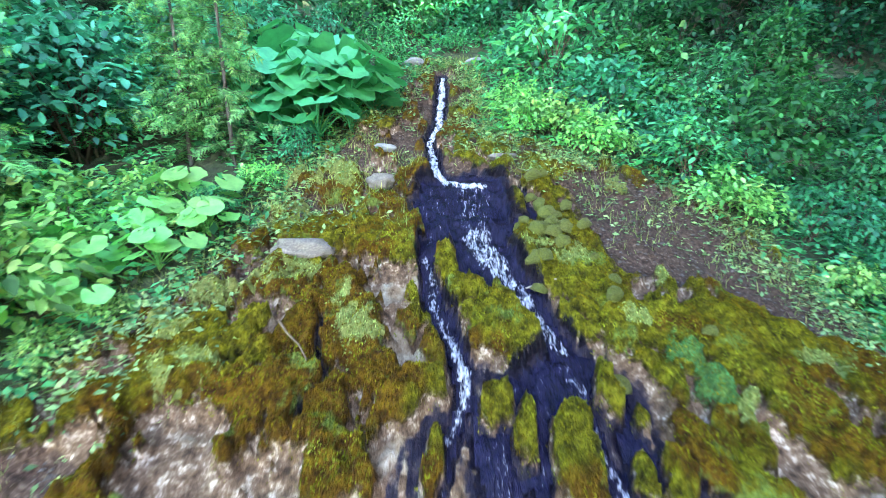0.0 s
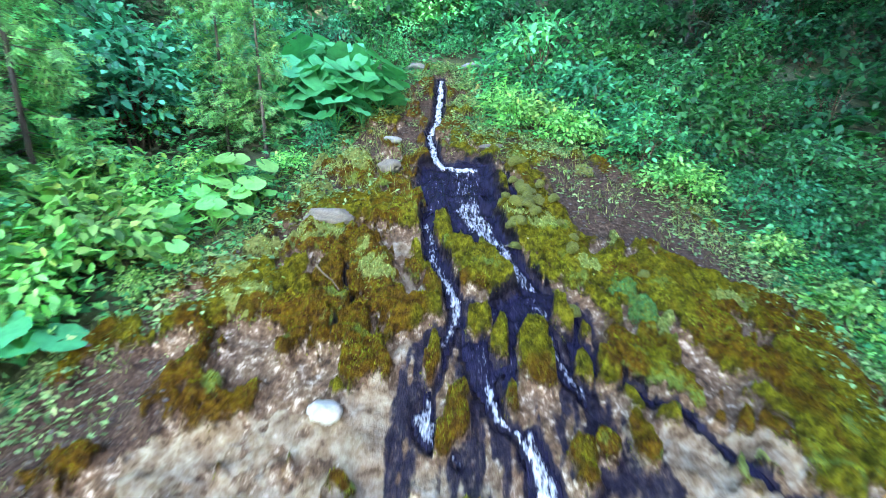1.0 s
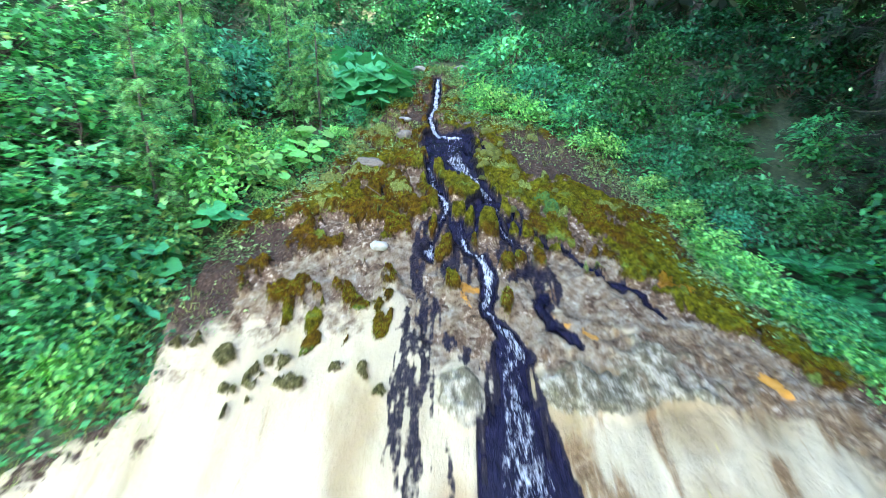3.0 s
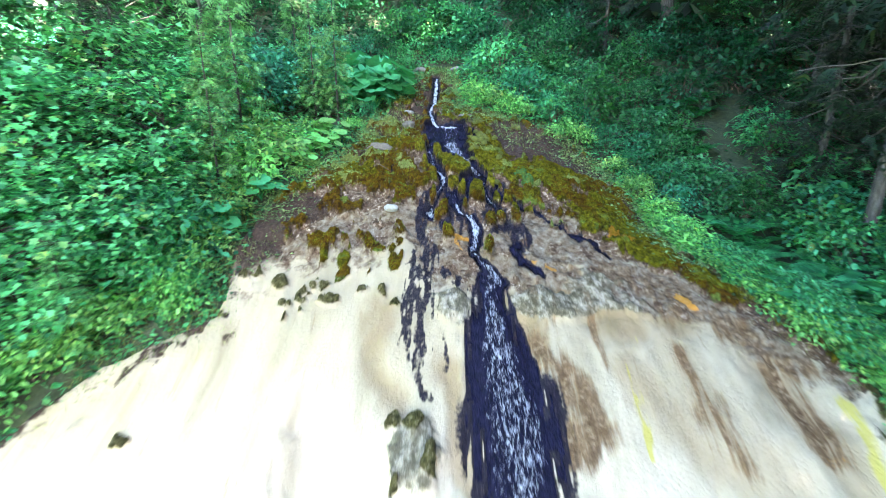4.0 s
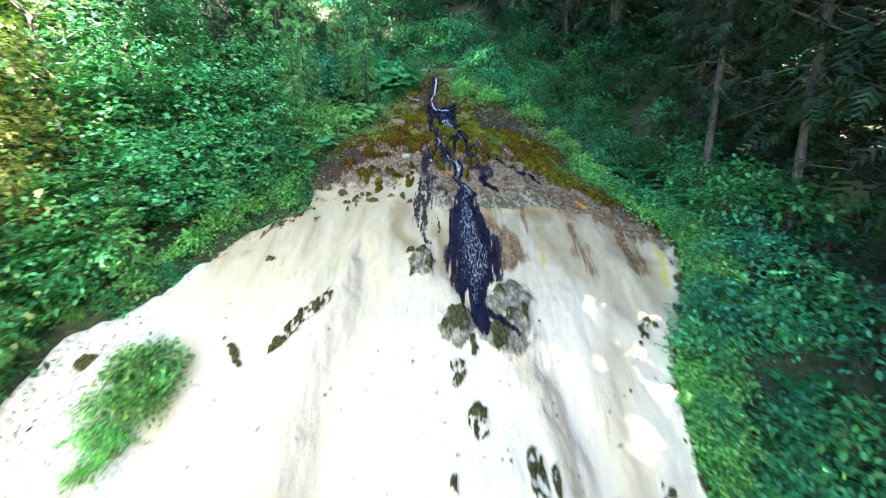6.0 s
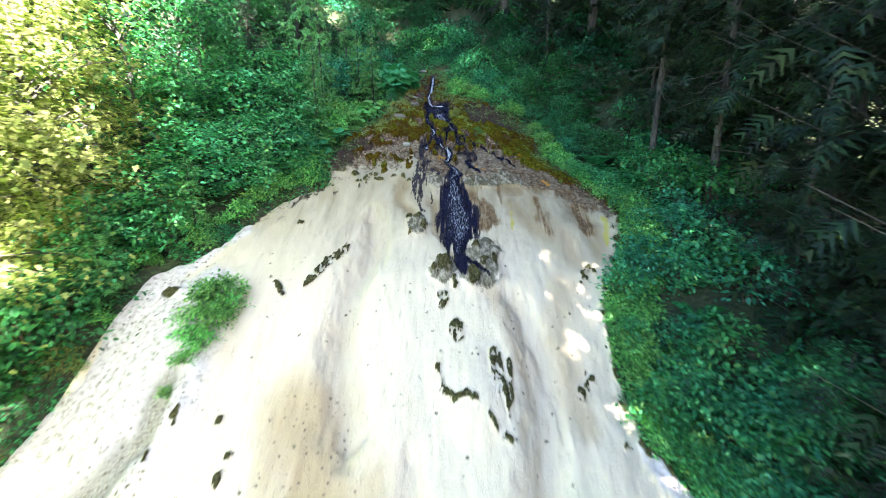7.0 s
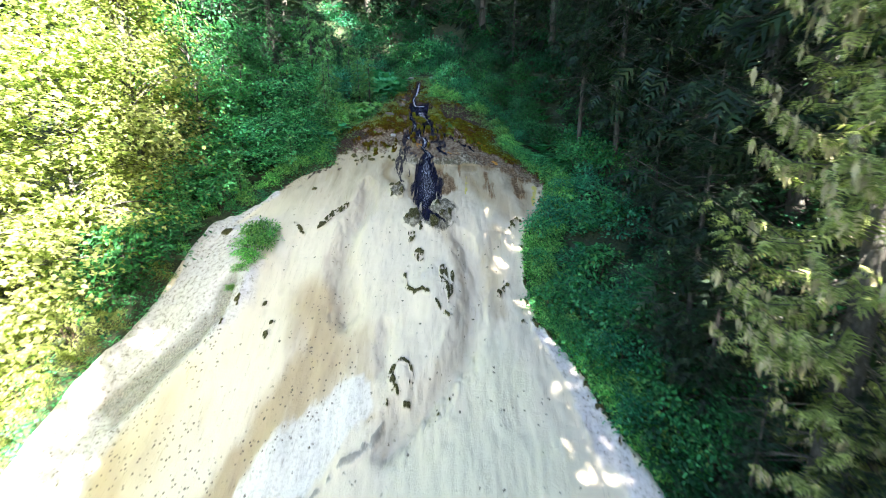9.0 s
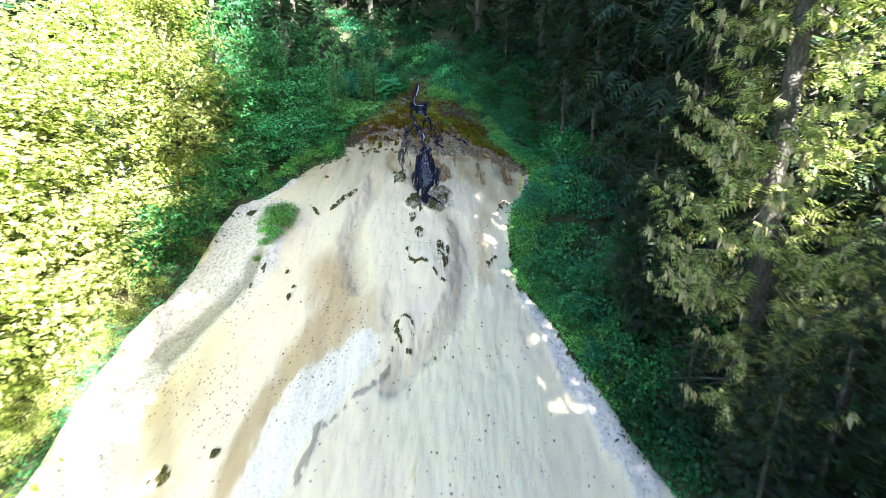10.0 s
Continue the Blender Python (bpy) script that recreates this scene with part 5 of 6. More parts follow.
def make_maple(label, group, seed, height, width, count, leaf, mat, trunk=0.1, tiers=40, shape=OVATE, tilt=0.35):
    rng = np.random.RandomState(seed)
    top = np.array((rng.normal(0, 0.2), rng.normal(0, 0.2), height * 0.95))
    s = np.linspace(0, 1, 9)[:, None]
    axis = top * s + np.concatenate([np.cumsum(rng.normal(0, 0.04, (9, 2)), 0), np.zeros((9, 1))], 1)
    axis[0, 2] = -0.3
    wood = [tube(axis, np.linspace(trunk, 0.015, 9), 8)]
    limbs, places, ways = [], [], []
    for k in range(tiers):
        h = rng.uniform(0.12, 0.98)
        a = rng.uniform(0, 2 * math.pi)
        r = 0.5 * width * math.sqrt(max(0.08, 1 - (1.75 * (h - 0.45)) ** 2)) * rng.uniform(0.55, 1.1)
        base = np.array([np.interp(h * 0.85, s[:, 0], axis[:, j]) for j in range(3)])
        tip = np.array((r * math.cos(a), r * math.sin(a), height * h))
        line = base + (tip - base) * s + np.array((0, 0, 0.1 * r)) * np.sin(s * math.pi)
        limbs.append(tube(line[::2], np.linspace(0.02, 0.005, 5) * (0.5 + 0.25 * r), 4))
        n = count // tiers
        u = rng.uniform(0.35, 1.08, n)
        p = base + (tip - base) * u[:, None] + rng.normal(0, 1, (n, 3)) * (0.14 * r + 0.10, 0.14 * r + 0.10, 0.05 * r + 0.04)
        p[:, 2] -= 0.12 * (p[:, 0] ** 2 + p[:, 1] ** 2) ** 0.5 * rng.uniform(0, 0.6, n)
        places.append(p)
        ways.append(np.array((math.cos(a), math.sin(a), -0.35)) + rng.normal(0, 0.5, (n, 3)))
    places, ways = np.concatenate(places), np.concatenate(ways)
    ups = np.array((0, 0, 1.0)) + rng.normal(0, tilt, places.shape)
    v = scatter(shape, places, ways, ups, leaf * rng.uniform(0.6, 1.25, len(places)))
    ob = thing("maple_tree", label, "maple tree", group)
    put("trunk", mesh_from("trunk", *join(wood + limbs), BARK, True), ob)
    tagged(put("crown", mesh_from("crown", *v, mat), ob), kind="stuff")
    return ob


def make_fern(seed, fronds, length):
    rng = np.random.RandomState(seed)
    ob = thing("fern", "lush green fern with arching fronds on the bank", "fern", "ferns on the bank")
    for k in range(fronds):
        a = 2 * math.pi * (k + rng.uniform(-0.3, 0.3)) / fronds
        le = length * rng.uniform(0.75, 1.15)
        s = np.linspace(0.0, 1, 26)
        way = np.array((math.cos(a), math.sin(a), 0))
        line = way[None] * (le * s * 0.85)[:, None] + np.array((0, 0, 1.0)) * (le * (0.95 * s - 0.75 * s ** 2.2))[:, None]
        side = np.array((-way[1], way[0], 0))
        w = le * 0.26 * np.sin(np.clip(s * 1.05 + 0.08, 0, 1) * math.pi) ** 0.8
        p = np.repeat(line[3:], 2, 0)
        sg = np.tile((-1.0, 1.0), len(line) - 3)[:, None]
        ways = side * sg + way * 0.35 + np.array((0, 0, -0.18))
        up = np.repeat(np.cross(unit(np.gradient(line, axis=0)), side)[3:], 2, 0) * -1 + rng.normal(0, 0.1, (len(p), 3))
        v = scatter(NEEDLES, p, ways, up, np.repeat(w[3:], 2))
        put("frond", mesh_from("frond", *join([v, tube(line[::5], np.linspace(0.008, 0.002, 6), 3)]), FERN), ob)
    return ob


def butterbur_leaf(rng, radius, stalk, lean, turn):
    """A round, wavy, cupped leaf on its stalk."""
    n = 16
    ang = np.linspace(0.22, 2 * math.pi - 0.22, n)
    top = np.array((math.cos(turn) * lean, math.sin(turn) * lean, stalk))
    verts, tris = [np.zeros(3)], []
    for r in (0.5, 1.0):
        wave = 1 + 0.06 * np.sin(ang * 5 + rng.uniform(0, 6)) + rng.normal(0, 0.025, n)
        rr = radius * r * wave * (1 - 0.12 * np.cos(ang))
        z = radius * (0.10 * r * r - 0.02 + 0.06 * r * np.sin(ang * 7 + rng.uniform(0, 6)))
        verts += list(np.column_stack([-rr * np.cos(ang), rr * np.sin(ang), z]))
    for j in range(n - 1):
        tris += [(0, 1 + j, 2 + j), (1 + j, 1 + n + j, 2 + n + j), (1 + j, 2 + n + j, 2 + j)]
    v = np.array(verts)
    tilt = Euler((rng.normal(0, 0.2), 0.2 + 0.5 * rng.uniform(0, 1), turn)).to_matrix()
    v = v @ np.array(tilt).T + top
    s = np.linspace(0, 1, 5)[:, None]
    stem = tube(top * s * np.column_stack([s[:, 0] ** 0.7] * 2 + [np.ones(5)]), np.linspace(0.014, 0.009, 5), 4)
    return (v, np.array(tris)), stem


def make_butterbur(seed, leaves, radius, height, mat=None, name="butterbur", label="butterbur with big round pale green leaves beside the stream", group="butterbur beside the spring"):
    rng = np.random.RandomState(seed)
    mat = mat or BUTTERBUR
    ob = thing(name, label, name, group)
    for k in range(leaves):
        r = radius * rng.uniform(0.65, 1.15)
        blade, stem = butterbur_leaf(rng, r, height * rng.uniform(0.3, 1.05), 0.75 * height * rng.uniform(0.15, 1.0), 2 * math.pi * (k + rng.uniform(-0.3, 0.3)) / leaves)
        leaf_ob = put("leaf", mesh_from("leaf", *blade, mat, True), ob)
        put("leaf_stalk", mesh_from("leaf_stalk", *stem, mat), leaf_ob)
    return ob


def make_stone(label, x, y, sx, sy, sz, seed, mat, sink=0.3, turn=0.0):
    bm = bmesh.new()
    bmesh.ops.create_icosphere(bm, subdivisions=4, radius=1.0)
    for v in bm.verts:
        p = v.co * 1.3 + Vector((seed * 7.1, 0, 0))
        v.co *= 1 + 0.28 * (noise.noise(p) + 0.5 * noise.noise(p * 2.3)) + 0.05 * noise.noise(p * 6)
        v.co.z = max(min(v.co.z, 0.75), -0.8)
    me = bpy.data.meshes.new("stone")
    bm.to_mesh(me)
    bm.free()
    me.polygons.foreach_set("use_smooth", np.ones(len(me.polygons), bool))
    me.materials.append(mat)
    ob = tagged(new("stone", me), label, "stone", "stones on the mound")
    z = float(support(x, y)[0])
    ob.matrix_world = Matrix.Translation((x, y, z + sz * (0.8 - 2 * sink))) @ Euler((radians(-18), 0, turn)).to_matrix().to_4x4() @ Matrix.Diagonal((sx, sy, sz, 1))
    return ob


make_stone("grey rounded limestone boulder half sunk in gravel", -1.12, 3.42, 0.23, 0.13, 0.10, 1, STONE, 0.42, 0.1)
make_stone("pale limestone lump among brown moss", -0.62, 4.25, 0.13, 0.10, 0.09, 2, STONE)
make_stone("flat blue-grey slab lying on gravel", -0.68, 5.0, 0.12, 0.09, 0.05, 3, BLUE_STONE)
make_stone("flat pale slab lying on gravel", 0.58, 4.95, 0.15, 0.08, 0.05, 4, STONE)
make_stone("smooth white stone resting on moss", -0.70, 1.5, 0.11, 0.085, 0.075, 5, WHITE_STONE, 0.0, -0.3)
make_stone("flat blue-grey slab above the spring", -0.6, 8.3, 0.2, 0.15, 0.07, 6, BLUE_STONE)
make_stone("flat grey slab above the spring", 0.45, 8.4, 0.18, 0.12, 0.06, 7, BLUE_STONE)



def make_moss_cushion(seed):
    bm = bmesh.new()
    bmesh.ops.create_icosphere(bm, subdivisions=3, radius=1.0)
    for v in bm.verts:
        p = v.co * 1.6 + Vector((seed * 5.3, 0, 0))
        v.co *= 1 + 0.25 * noise.noise(p) + 0.12 * noise.noise(p * 3.1) + 0.06 * noise.noise(p * 9)
        v.co.z = max(v.co.z, -0.35)
    me = bpy.data.meshes.new("moss_cushion")
    bm.to_mesh(me)
    bm.free()
    me.polygons.foreach_set("use_smooth", np.ones(len(me.polygons), bool))
    me.materials.append(CUSHION_MOSS)
    return me


CUSHION_MESHES = [make_moss_cushion(k) for k in range(3)]
r = np.random.RandomState(31)
for k in range(34):
    u = r.rand()
    x, y = (0.62 + 0.6 * r.rand(), 3.0 + 1.4 * r.rand()) if u < 0.8 else (r.uniform(0.6, 2.8), r.uniform(2.2, 4.2))
    m = near_masks(np.array([x]), np.array([y]))
    if m["water"][0] < 1.25 or m["upper"][0] < 0.5 or m["soil"][0] > 0.5:
        continue
    a = r.uniform(0.035, 0.085)
    ob = tagged(new("moss_cushion", CUSHION_MESHES[k % 3]), "plump lime-green moss cushion on wet rock", "moss", "moss cushions")
    ob.matrix_world = Matrix.Translation((x, y, float(mound_at(x, y)[0]) + 0.3 * a)) @ Euler((-0.4, 0, r.uniform(0, 6))).to_matrix().to_4x4() @ Matrix.Diagonal((a * r.uniform(0.8, 1.3), a * r.uniform(0.8, 1.1), a * 0.95, 1))

rng = np.random.RandomState(3)
# the plants that are repeated
SHRUBS = [make_shrub("shrub", "leafy green shrub in the forest undergrowth", "shrub", "undergrowth shrubs", 20 + k, (LEAF, LEAF, LEAF_DARK)[k % 3], TWIG,
                     width=1.5, height=1.3, count=820, leaf=0.13, shape=OVATE, lumps=30) for k in range(3)]
LIGHTS = [make_shrub("raspberry_bush", "light green raspberry bush at the mound's edge", "shrub", "raspberry bushes", 40 + k, LEAF_LIGHT, TWIG,
                     width=1.0, height=0.6, count=600, leaf=0.10, shape=OVATE, lumps=20, low=0.25) for k in range(3)]
DARKS = [make_shrub("elder_bush", "dark blue-green elder bush in deep shade", "shrub", "elder bushes", 50 + k, LEAF_ELDER, TWIG,
                    width=1.8, height=1.7, count=1700, leaf=0.125, shape=OVATE, lumps=32, low=0.3) for k in range(2)]
NETTLES = [make_shrub("nettle_clump", "dense clump of upright green nettles", "nettles", "nettle clumps", 60 + k, (LEAF, LEAF_DARK)[k], TWIG,
                      width=0.9, height=0.8, count=900, leaf=0.075, shape=KITE, lumps=40, droop=0.6) for k in range(2)]
SUN_SHRUBS = [make_shrub("hazel_bush", "bush on the bank, sunlight painted into its yellow-green leaves", "shrub", "hazel bushes", 26 + k, SUN_MAPLE, TWIG,
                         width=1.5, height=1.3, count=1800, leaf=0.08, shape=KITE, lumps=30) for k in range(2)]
COLTSFOOT = [make_butterbur(84 + k, 16, 0.17, 0.62, COLTSFOOT_LEAF, "coltsfoot", "coltsfoot with round light green leaves on the bank", "coltsfoot on the bank") for k in range(2)]
FERNS = [make_fern(70 + k, 9, 0.85) for k in range(2)]
BUTTER = [make_butterbur(80 + k, 11, 0.27, 0.78) for k in range(3)]
MAPLES = [make_maple("leafy young maple with sunlight painted into its yellow leaves", "maples on the banks", 90 + k, 5.0, 3.4, 11000, 0.09, SUN_MAPLE, 0.06, 70, LOBED, 0.2) for k in range(2)]
GREEN_MAPLES = [make_maple("leafy green maple with shade painted into its leaves", "maples on the banks", 95, 5.0, 3.4, 4400, 0.13, LEAF_SHADE, 0.06, 56)]
BANK_MAPLES = [make_maple("bushy young maple with layered teal-green leaves", "maples on the banks", 97 + k, 2.7, 2.6, 3600, 0.105, LEAF_BANK, 0.03, 64, LOBED, 0.22) for k in range(2)]
FAR_SHRUBS = [make_shrub("thicket_bush", "dense green bush in the forest thicket", "shrub", "thicket bushes", 30 + k, (LEAF, LEAF_DARK, LEAF)[k], TWIG,
                         width=1.7, height=1.3, count=620, leaf=0.17, shape=KITE, lumps=26) for k in range(3)]
SHADE_SHRUBS = [make_shrub("alder_bush", "dense mid-green bush on the bank, shade painted into its leaves", "shrub", "alder bushes", 44 + k, LEAF_SHADE, TWIG,
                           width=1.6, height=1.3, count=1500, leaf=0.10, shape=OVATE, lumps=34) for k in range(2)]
DEEP_SHRUBS = [make_shrub("thicket_bush", "dark green bush with deep forest shade painted into its leaves", "shrub", "thicket bushes", 35 + k, LEAF_DEEP, TWIG,
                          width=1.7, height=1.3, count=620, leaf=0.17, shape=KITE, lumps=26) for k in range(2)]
SAPLING = make_spruce("young light green spruce sapling with thin trunk", "spruce saplings", 100, YOUNG_NEEDLE, height=3.0, trunk=0.022, clear=0.2, radius=0.75, whorl=0.14, per=6, twig=0.22, gap=0.05, droop=0.1)
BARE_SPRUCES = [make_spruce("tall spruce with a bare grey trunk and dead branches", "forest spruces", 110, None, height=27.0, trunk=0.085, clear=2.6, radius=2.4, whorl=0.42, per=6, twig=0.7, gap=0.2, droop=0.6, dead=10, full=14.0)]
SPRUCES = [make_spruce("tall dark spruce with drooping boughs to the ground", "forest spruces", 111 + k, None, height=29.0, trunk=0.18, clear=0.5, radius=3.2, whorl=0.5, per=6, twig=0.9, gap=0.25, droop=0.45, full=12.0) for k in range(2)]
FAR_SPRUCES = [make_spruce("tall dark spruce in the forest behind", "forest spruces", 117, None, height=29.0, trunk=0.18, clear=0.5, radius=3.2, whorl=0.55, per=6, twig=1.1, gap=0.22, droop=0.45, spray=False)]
# Three kinds added out of view, right and behind, to block the sun.
UNSEEN_TALL_SPRUCES = [make_spruce("unseen very tall spruce with a bare lower trunk, added for shade", "forest spruces", 115, None, height=36.0, trunk=0.26, clear=13.5, radius=3.6, whorl=0.5, per=7, twig=1.1, gap=0.13, droop=0.45, spray=False)]
UNSEEN_LOW_SPRUCES = [make_spruce("unseen very tall full spruce, added for shade", "forest spruces", 116, None, height=34.0, trunk=0.26, clear=5.0, radius=3.6, whorl=0.55, per=7, twig=1.1, gap=0.13, droop=0.45, spray=False)]
UNSEEN_HIGH_SPRUCES = [make_spruce("unseen very tall spruce with foliage only at its top, added for shade", "forest spruces", 118, None, height=38.0, trunk=0.26, clear=22.5, radius=3.6, whorl=0.4, per=7, twig=1.1, gap=0.12, droop=0.45, spray=False)]
SUNNY_SPRUCES = [make_spruce("young spruce with sunlight painted into its light yellow-green needles", "young spruces", 125, SUN_NEEDLE, height=8.0, trunk=0.08, clear=0.2, radius=2.0, whorl=0.26, per=7, twig=0.36, gap=0.1, droop=0.3)]
YOUNG_SPRUCES = [make_spruce("dense young spruce, on the bank and out of view for shade", "young spruces", 120 + k, None, height=9.0, trunk=0.09, clear=0.3, radius=1.9, whorl=0.28, per=6, twig=0.42, gap=0.11, droop=0.4) for k in range(2)]
used = set()


def stand(kinds, x, y, turn=None, size=1.0, tall=1.0, dz=0.0, lean=0.0):
    """Put a plant there: the first of each kind is the made one, the rest are its copies."""
    ob = kinds[rng.randint(len(kinds))]
    turn = rng.uniform(0, 6.28) if turn is None else turn
    m = place(x, y, dz, turn, size, tall, lean)
    if ob.name not in used:
        used.add(ob.name)
        ob.matrix_basis = m
        return ob
    c = copy_thing(ob, Matrix.Identity(4))
    c.matrix_basis = m
    return c


# left bank
for x, y, s in ((-1.0, 6.1, 0.8), (-2.0, 5.35, 0.75), (-1.5, 5.4, 0.75), (-1.95, 6.3, 1.1), (-1.4, 6.2, 1.05), (-2.35, 5.75, 1.0), (-1.75, 5.7, 1.0), (-1.2, 5.75, 0.95), (-2.6, 6.3, 1.0), (-1.5, 6.9, 1.1), (-2.2, 6.9, 1.1)):
    stand(BUTTER, x, y, size=s)
for x, y, s in ((-2.25, 3.95, 0.62), (-2.0, 3.7, 0.5), (-2.45, 3.6, 0.55), (-2.2, 3.3, 0.5), (-2.6, 3.2, 0.55), (-2.85, 2.9, 0.5), (-2.5, 2.8, 0.45), (-2.9, 1.85, 0.55), (-3.25, 1.2, 0.6)):
    stand(COLTSFOOT if y > 2 else BUTTER, x, y, size=s * (1.2 if y > 2 else 1), tall=0.8)
for x, y, s, h in ((-2.2, 4.72, 0.8, 1.15), (-2.75, 4.9, 0.85, 1.0), (-3.62, 3.05, 1.1, 1.2), (-3.43, 1.57, 0.85, 1.1), (-4.6, 4.0, 1.4, 1.3), (-3.3, 5.6, 0.9, 1.2), (-4.1, -0.9, 0.62, 0.75), (-5.5, -2.2, 0.8, 0.8), (-6.6, -4.0, 1.0, 0.8)):
    stand([SAPLING], x, y, size=s, tall=h)
for x, y, s in ((-3.9, 4.9, 1.0), (-4.6, 5.4, 1.1), (-3.3, 5.8, 0.9), (-5.2, 3.2, 1.0), (-3.0, 7.2, 0.9)):
    stand(DARKS, x, y, size=s)
for x, y, s in ((-3.6, 0.6, 0.7), (-3.5, -0.1, 0.6),
                (-5.9, -2.6, 0.9), (-6.6, -2.8, 1.1), (-7.0, -4.6, 1.2), (-7.3, -5.3, 1.5), (-7.6, -6.2, 1.3), (-7.9, -7.2, 1.0), (-8.3, -8.5, 0.9), (-8.4, -9.8, 0.9), (-8.6, -11.0, 0.9)):
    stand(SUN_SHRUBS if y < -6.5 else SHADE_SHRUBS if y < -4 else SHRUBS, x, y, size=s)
for x, y, s in ((-3.1, 2.8, 1.2), (-3.05, 2.35, 1.1), (-3.4, 2.05, 1.2), (-3.5, 2.9, 1.3), (-3.7, 3.6, 1.2), (-3.4, 1.5, 0.9), (-2.9, 3.4, 0.8), (-3.3, 3.7, 0.9), (-2.7, 4.1, 0.7), (-4.4, -1.1, 0.8), (-4.1, -0.75, 0.75), (-5.2, -2.5, 0.7), (-3.3, 0.8, 0.8), (-3.3, 0.2, 0.8), (-3.3, -0.3, 0.8), (-3.9, -0.5, 0.8), (-4.7, -1.6, 0.8), (-5.5, -2.1, 0.8), (-6.2, -3.1, 0.7)):
    stand(LIGHTS, x, y, size=s)
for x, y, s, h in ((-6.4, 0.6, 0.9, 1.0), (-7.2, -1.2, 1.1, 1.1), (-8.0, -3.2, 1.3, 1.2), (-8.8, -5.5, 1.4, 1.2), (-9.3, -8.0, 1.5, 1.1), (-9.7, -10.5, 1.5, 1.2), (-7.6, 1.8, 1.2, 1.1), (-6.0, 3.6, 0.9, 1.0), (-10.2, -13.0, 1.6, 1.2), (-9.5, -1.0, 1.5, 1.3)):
    # outer maples take the leaf colour with sunlight in it
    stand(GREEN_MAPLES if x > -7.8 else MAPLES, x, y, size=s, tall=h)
for x, y, s, h in ((-4.4, 1.3, 0.85, 1.0), (-3.9, 2.5, 0.55, 0.8), (-4.5, 3.2, 0.75, 0.9), (-3.7, 1.1, 0.5, 0.8), (-4.9, 4.2, 0.85, 0.9), (-4.3, 0.3, 0.75, 0.9), (-4.9, -0.5, 0.8, 0.9), (-5.5, 0.6, 1.0, 1.05), (-5.8, -1.2, 0.9, 0.9), (-6.5, -2.3, 0.9, 0.9), (-6.7, -0.4, 1.1, 1.1), (-5.2, 2.0, 0.95, 1.1), (-7.2, -3.4, 0.8, 0.9)):
    stand(BANK_MAPLES, x, y, size=s, tall=h)
# the islet of plants on the pale rock
for x, y, s in ((-3.95, -4.05, 0.75), (-4.3, -4.15, 0.7), (-3.72, -4.45, 0.7), (-4.1, -4.45, 0.8), (-4.25, -4.8, 0.7), (-3.85, -4.85, 0.75), (-4.15, -5.2, 0.65), (-3.85, -5.25, 0.55), (-4.1, -5.55, 0.45), (-4.3, -5.85, 0.35)):
    stand(LIGHTS, x, y, size=s, tall=1.0, dz=float(mound_at(x, y)[0]) - ground_at(x, y) - 0.02)
# right bank
for x, y, s in ((0.95, 6.0, 0.8), (1.3, 5.75, 0.85), (1.7, 5.6, 0.8), (0.85, 6.5, 0.7), (2.9, 5.0, 0.5), (4.0, 2.6, 0.7), (4.2, 1.8, 0.8), (4.4, 1.2, 0.6), (4.6, 0.2, 0.6), (5.4, -0.4, 0.7), (5.6, -1.2, 0.8), (3.9, 3.4, 0.6), (5.3, -2.3, 0.8), (4.9, -3.6, 0.8), (5.0, -3.0, 0.8), (5.6, -1.8, 0.9), (4.6, -4.2, 0.8), (4.7, -5.0, 0.8), (5.2, -4.4, 0.9), (5.0, -5.8, 0.9), (5.7, -6.6, 0.9), (5.8, -5.4, 0.9), (6.2, -7.6, 0.9), (6.6, -8.8, 0.9), (4.3, 2.2, 0.7), (4.45, 0.7, 0.6), (4.9, -0.2, 0.7), (4.35, -3.5, 0.6), (4.3, -4.2, 0.6), (4.4, -5.2, 0.6), (4.6, -3.0, 0.6), (4.2, -3.85, 0.5)):
    stand(LIGHTS, x, y, size=s)
for x, y, s in ((2.0, 6.3, 0.9), (2.6, 5.7, 0.9), (3.2, 5.2, 0.9), (3.7, 4.6, 0.9), (4.1, 4.0, 0.9), (2.4, 6.9, 1.0), (3.2, 6.2, 1.1), (1.5, 6.9, 0.9), (4.6, 3.1, 0.9), (4.4, 4.8, 1.0), (2.0, 7.6, 1.0)):
    stand(NETTLES, x, y, size=s)
for x, y, s in ((0.0, 9.5, 1.0), (0.7, 9.2, 0.9), (-0.8, 9.3, 0.9), (1.3, 8.8, 0.9), (-1.3, 8.9, 0.9), (0.3, 10.3, 1.1), (-0.5, 10.2, 1.1), (1.2, 9.9, 1.1), (-1.6, 9.9, 1.1), (0.9, 8.1, 0.6), (-1.0, 8.2, 0.6), (0.1, 8.9, 0.6), (1.9, 9.6, 1.0), (-2.2, 9.2, 1.0)):
    stand(SHRUBS if y > 9.7 else NETTLES, x, y, size=s)
for x, y, s in ((2.6, 7.4, 0.8), (3.6, 7.0, 0.9), (4.8, 5.4, 0.9), (5.0, 4.0, 0.8), (6.0, 3.2, 0.8)):
    stand(SHADE_SHRUBS, x, y, size=s)
for x, y, s in ((4.85, 0.55, 1.2), (5.0, 1.1, 1.3), (5.6, 0.75, 1.4), (5.3, 1.9, 1.1), (5.9, 0.3, 1.1), (5.5, 2.6, 1.2), (4.3, 6.6, 1.0), (5.2, 6.6, 1.1), (5.8, 5.8, 1.1), (6.2, 6.9, 1.1), (4.6, 7.4, 1.0), (6.2, -0.8, 1.0)):
    stand(FERNS, x, y, size=s)
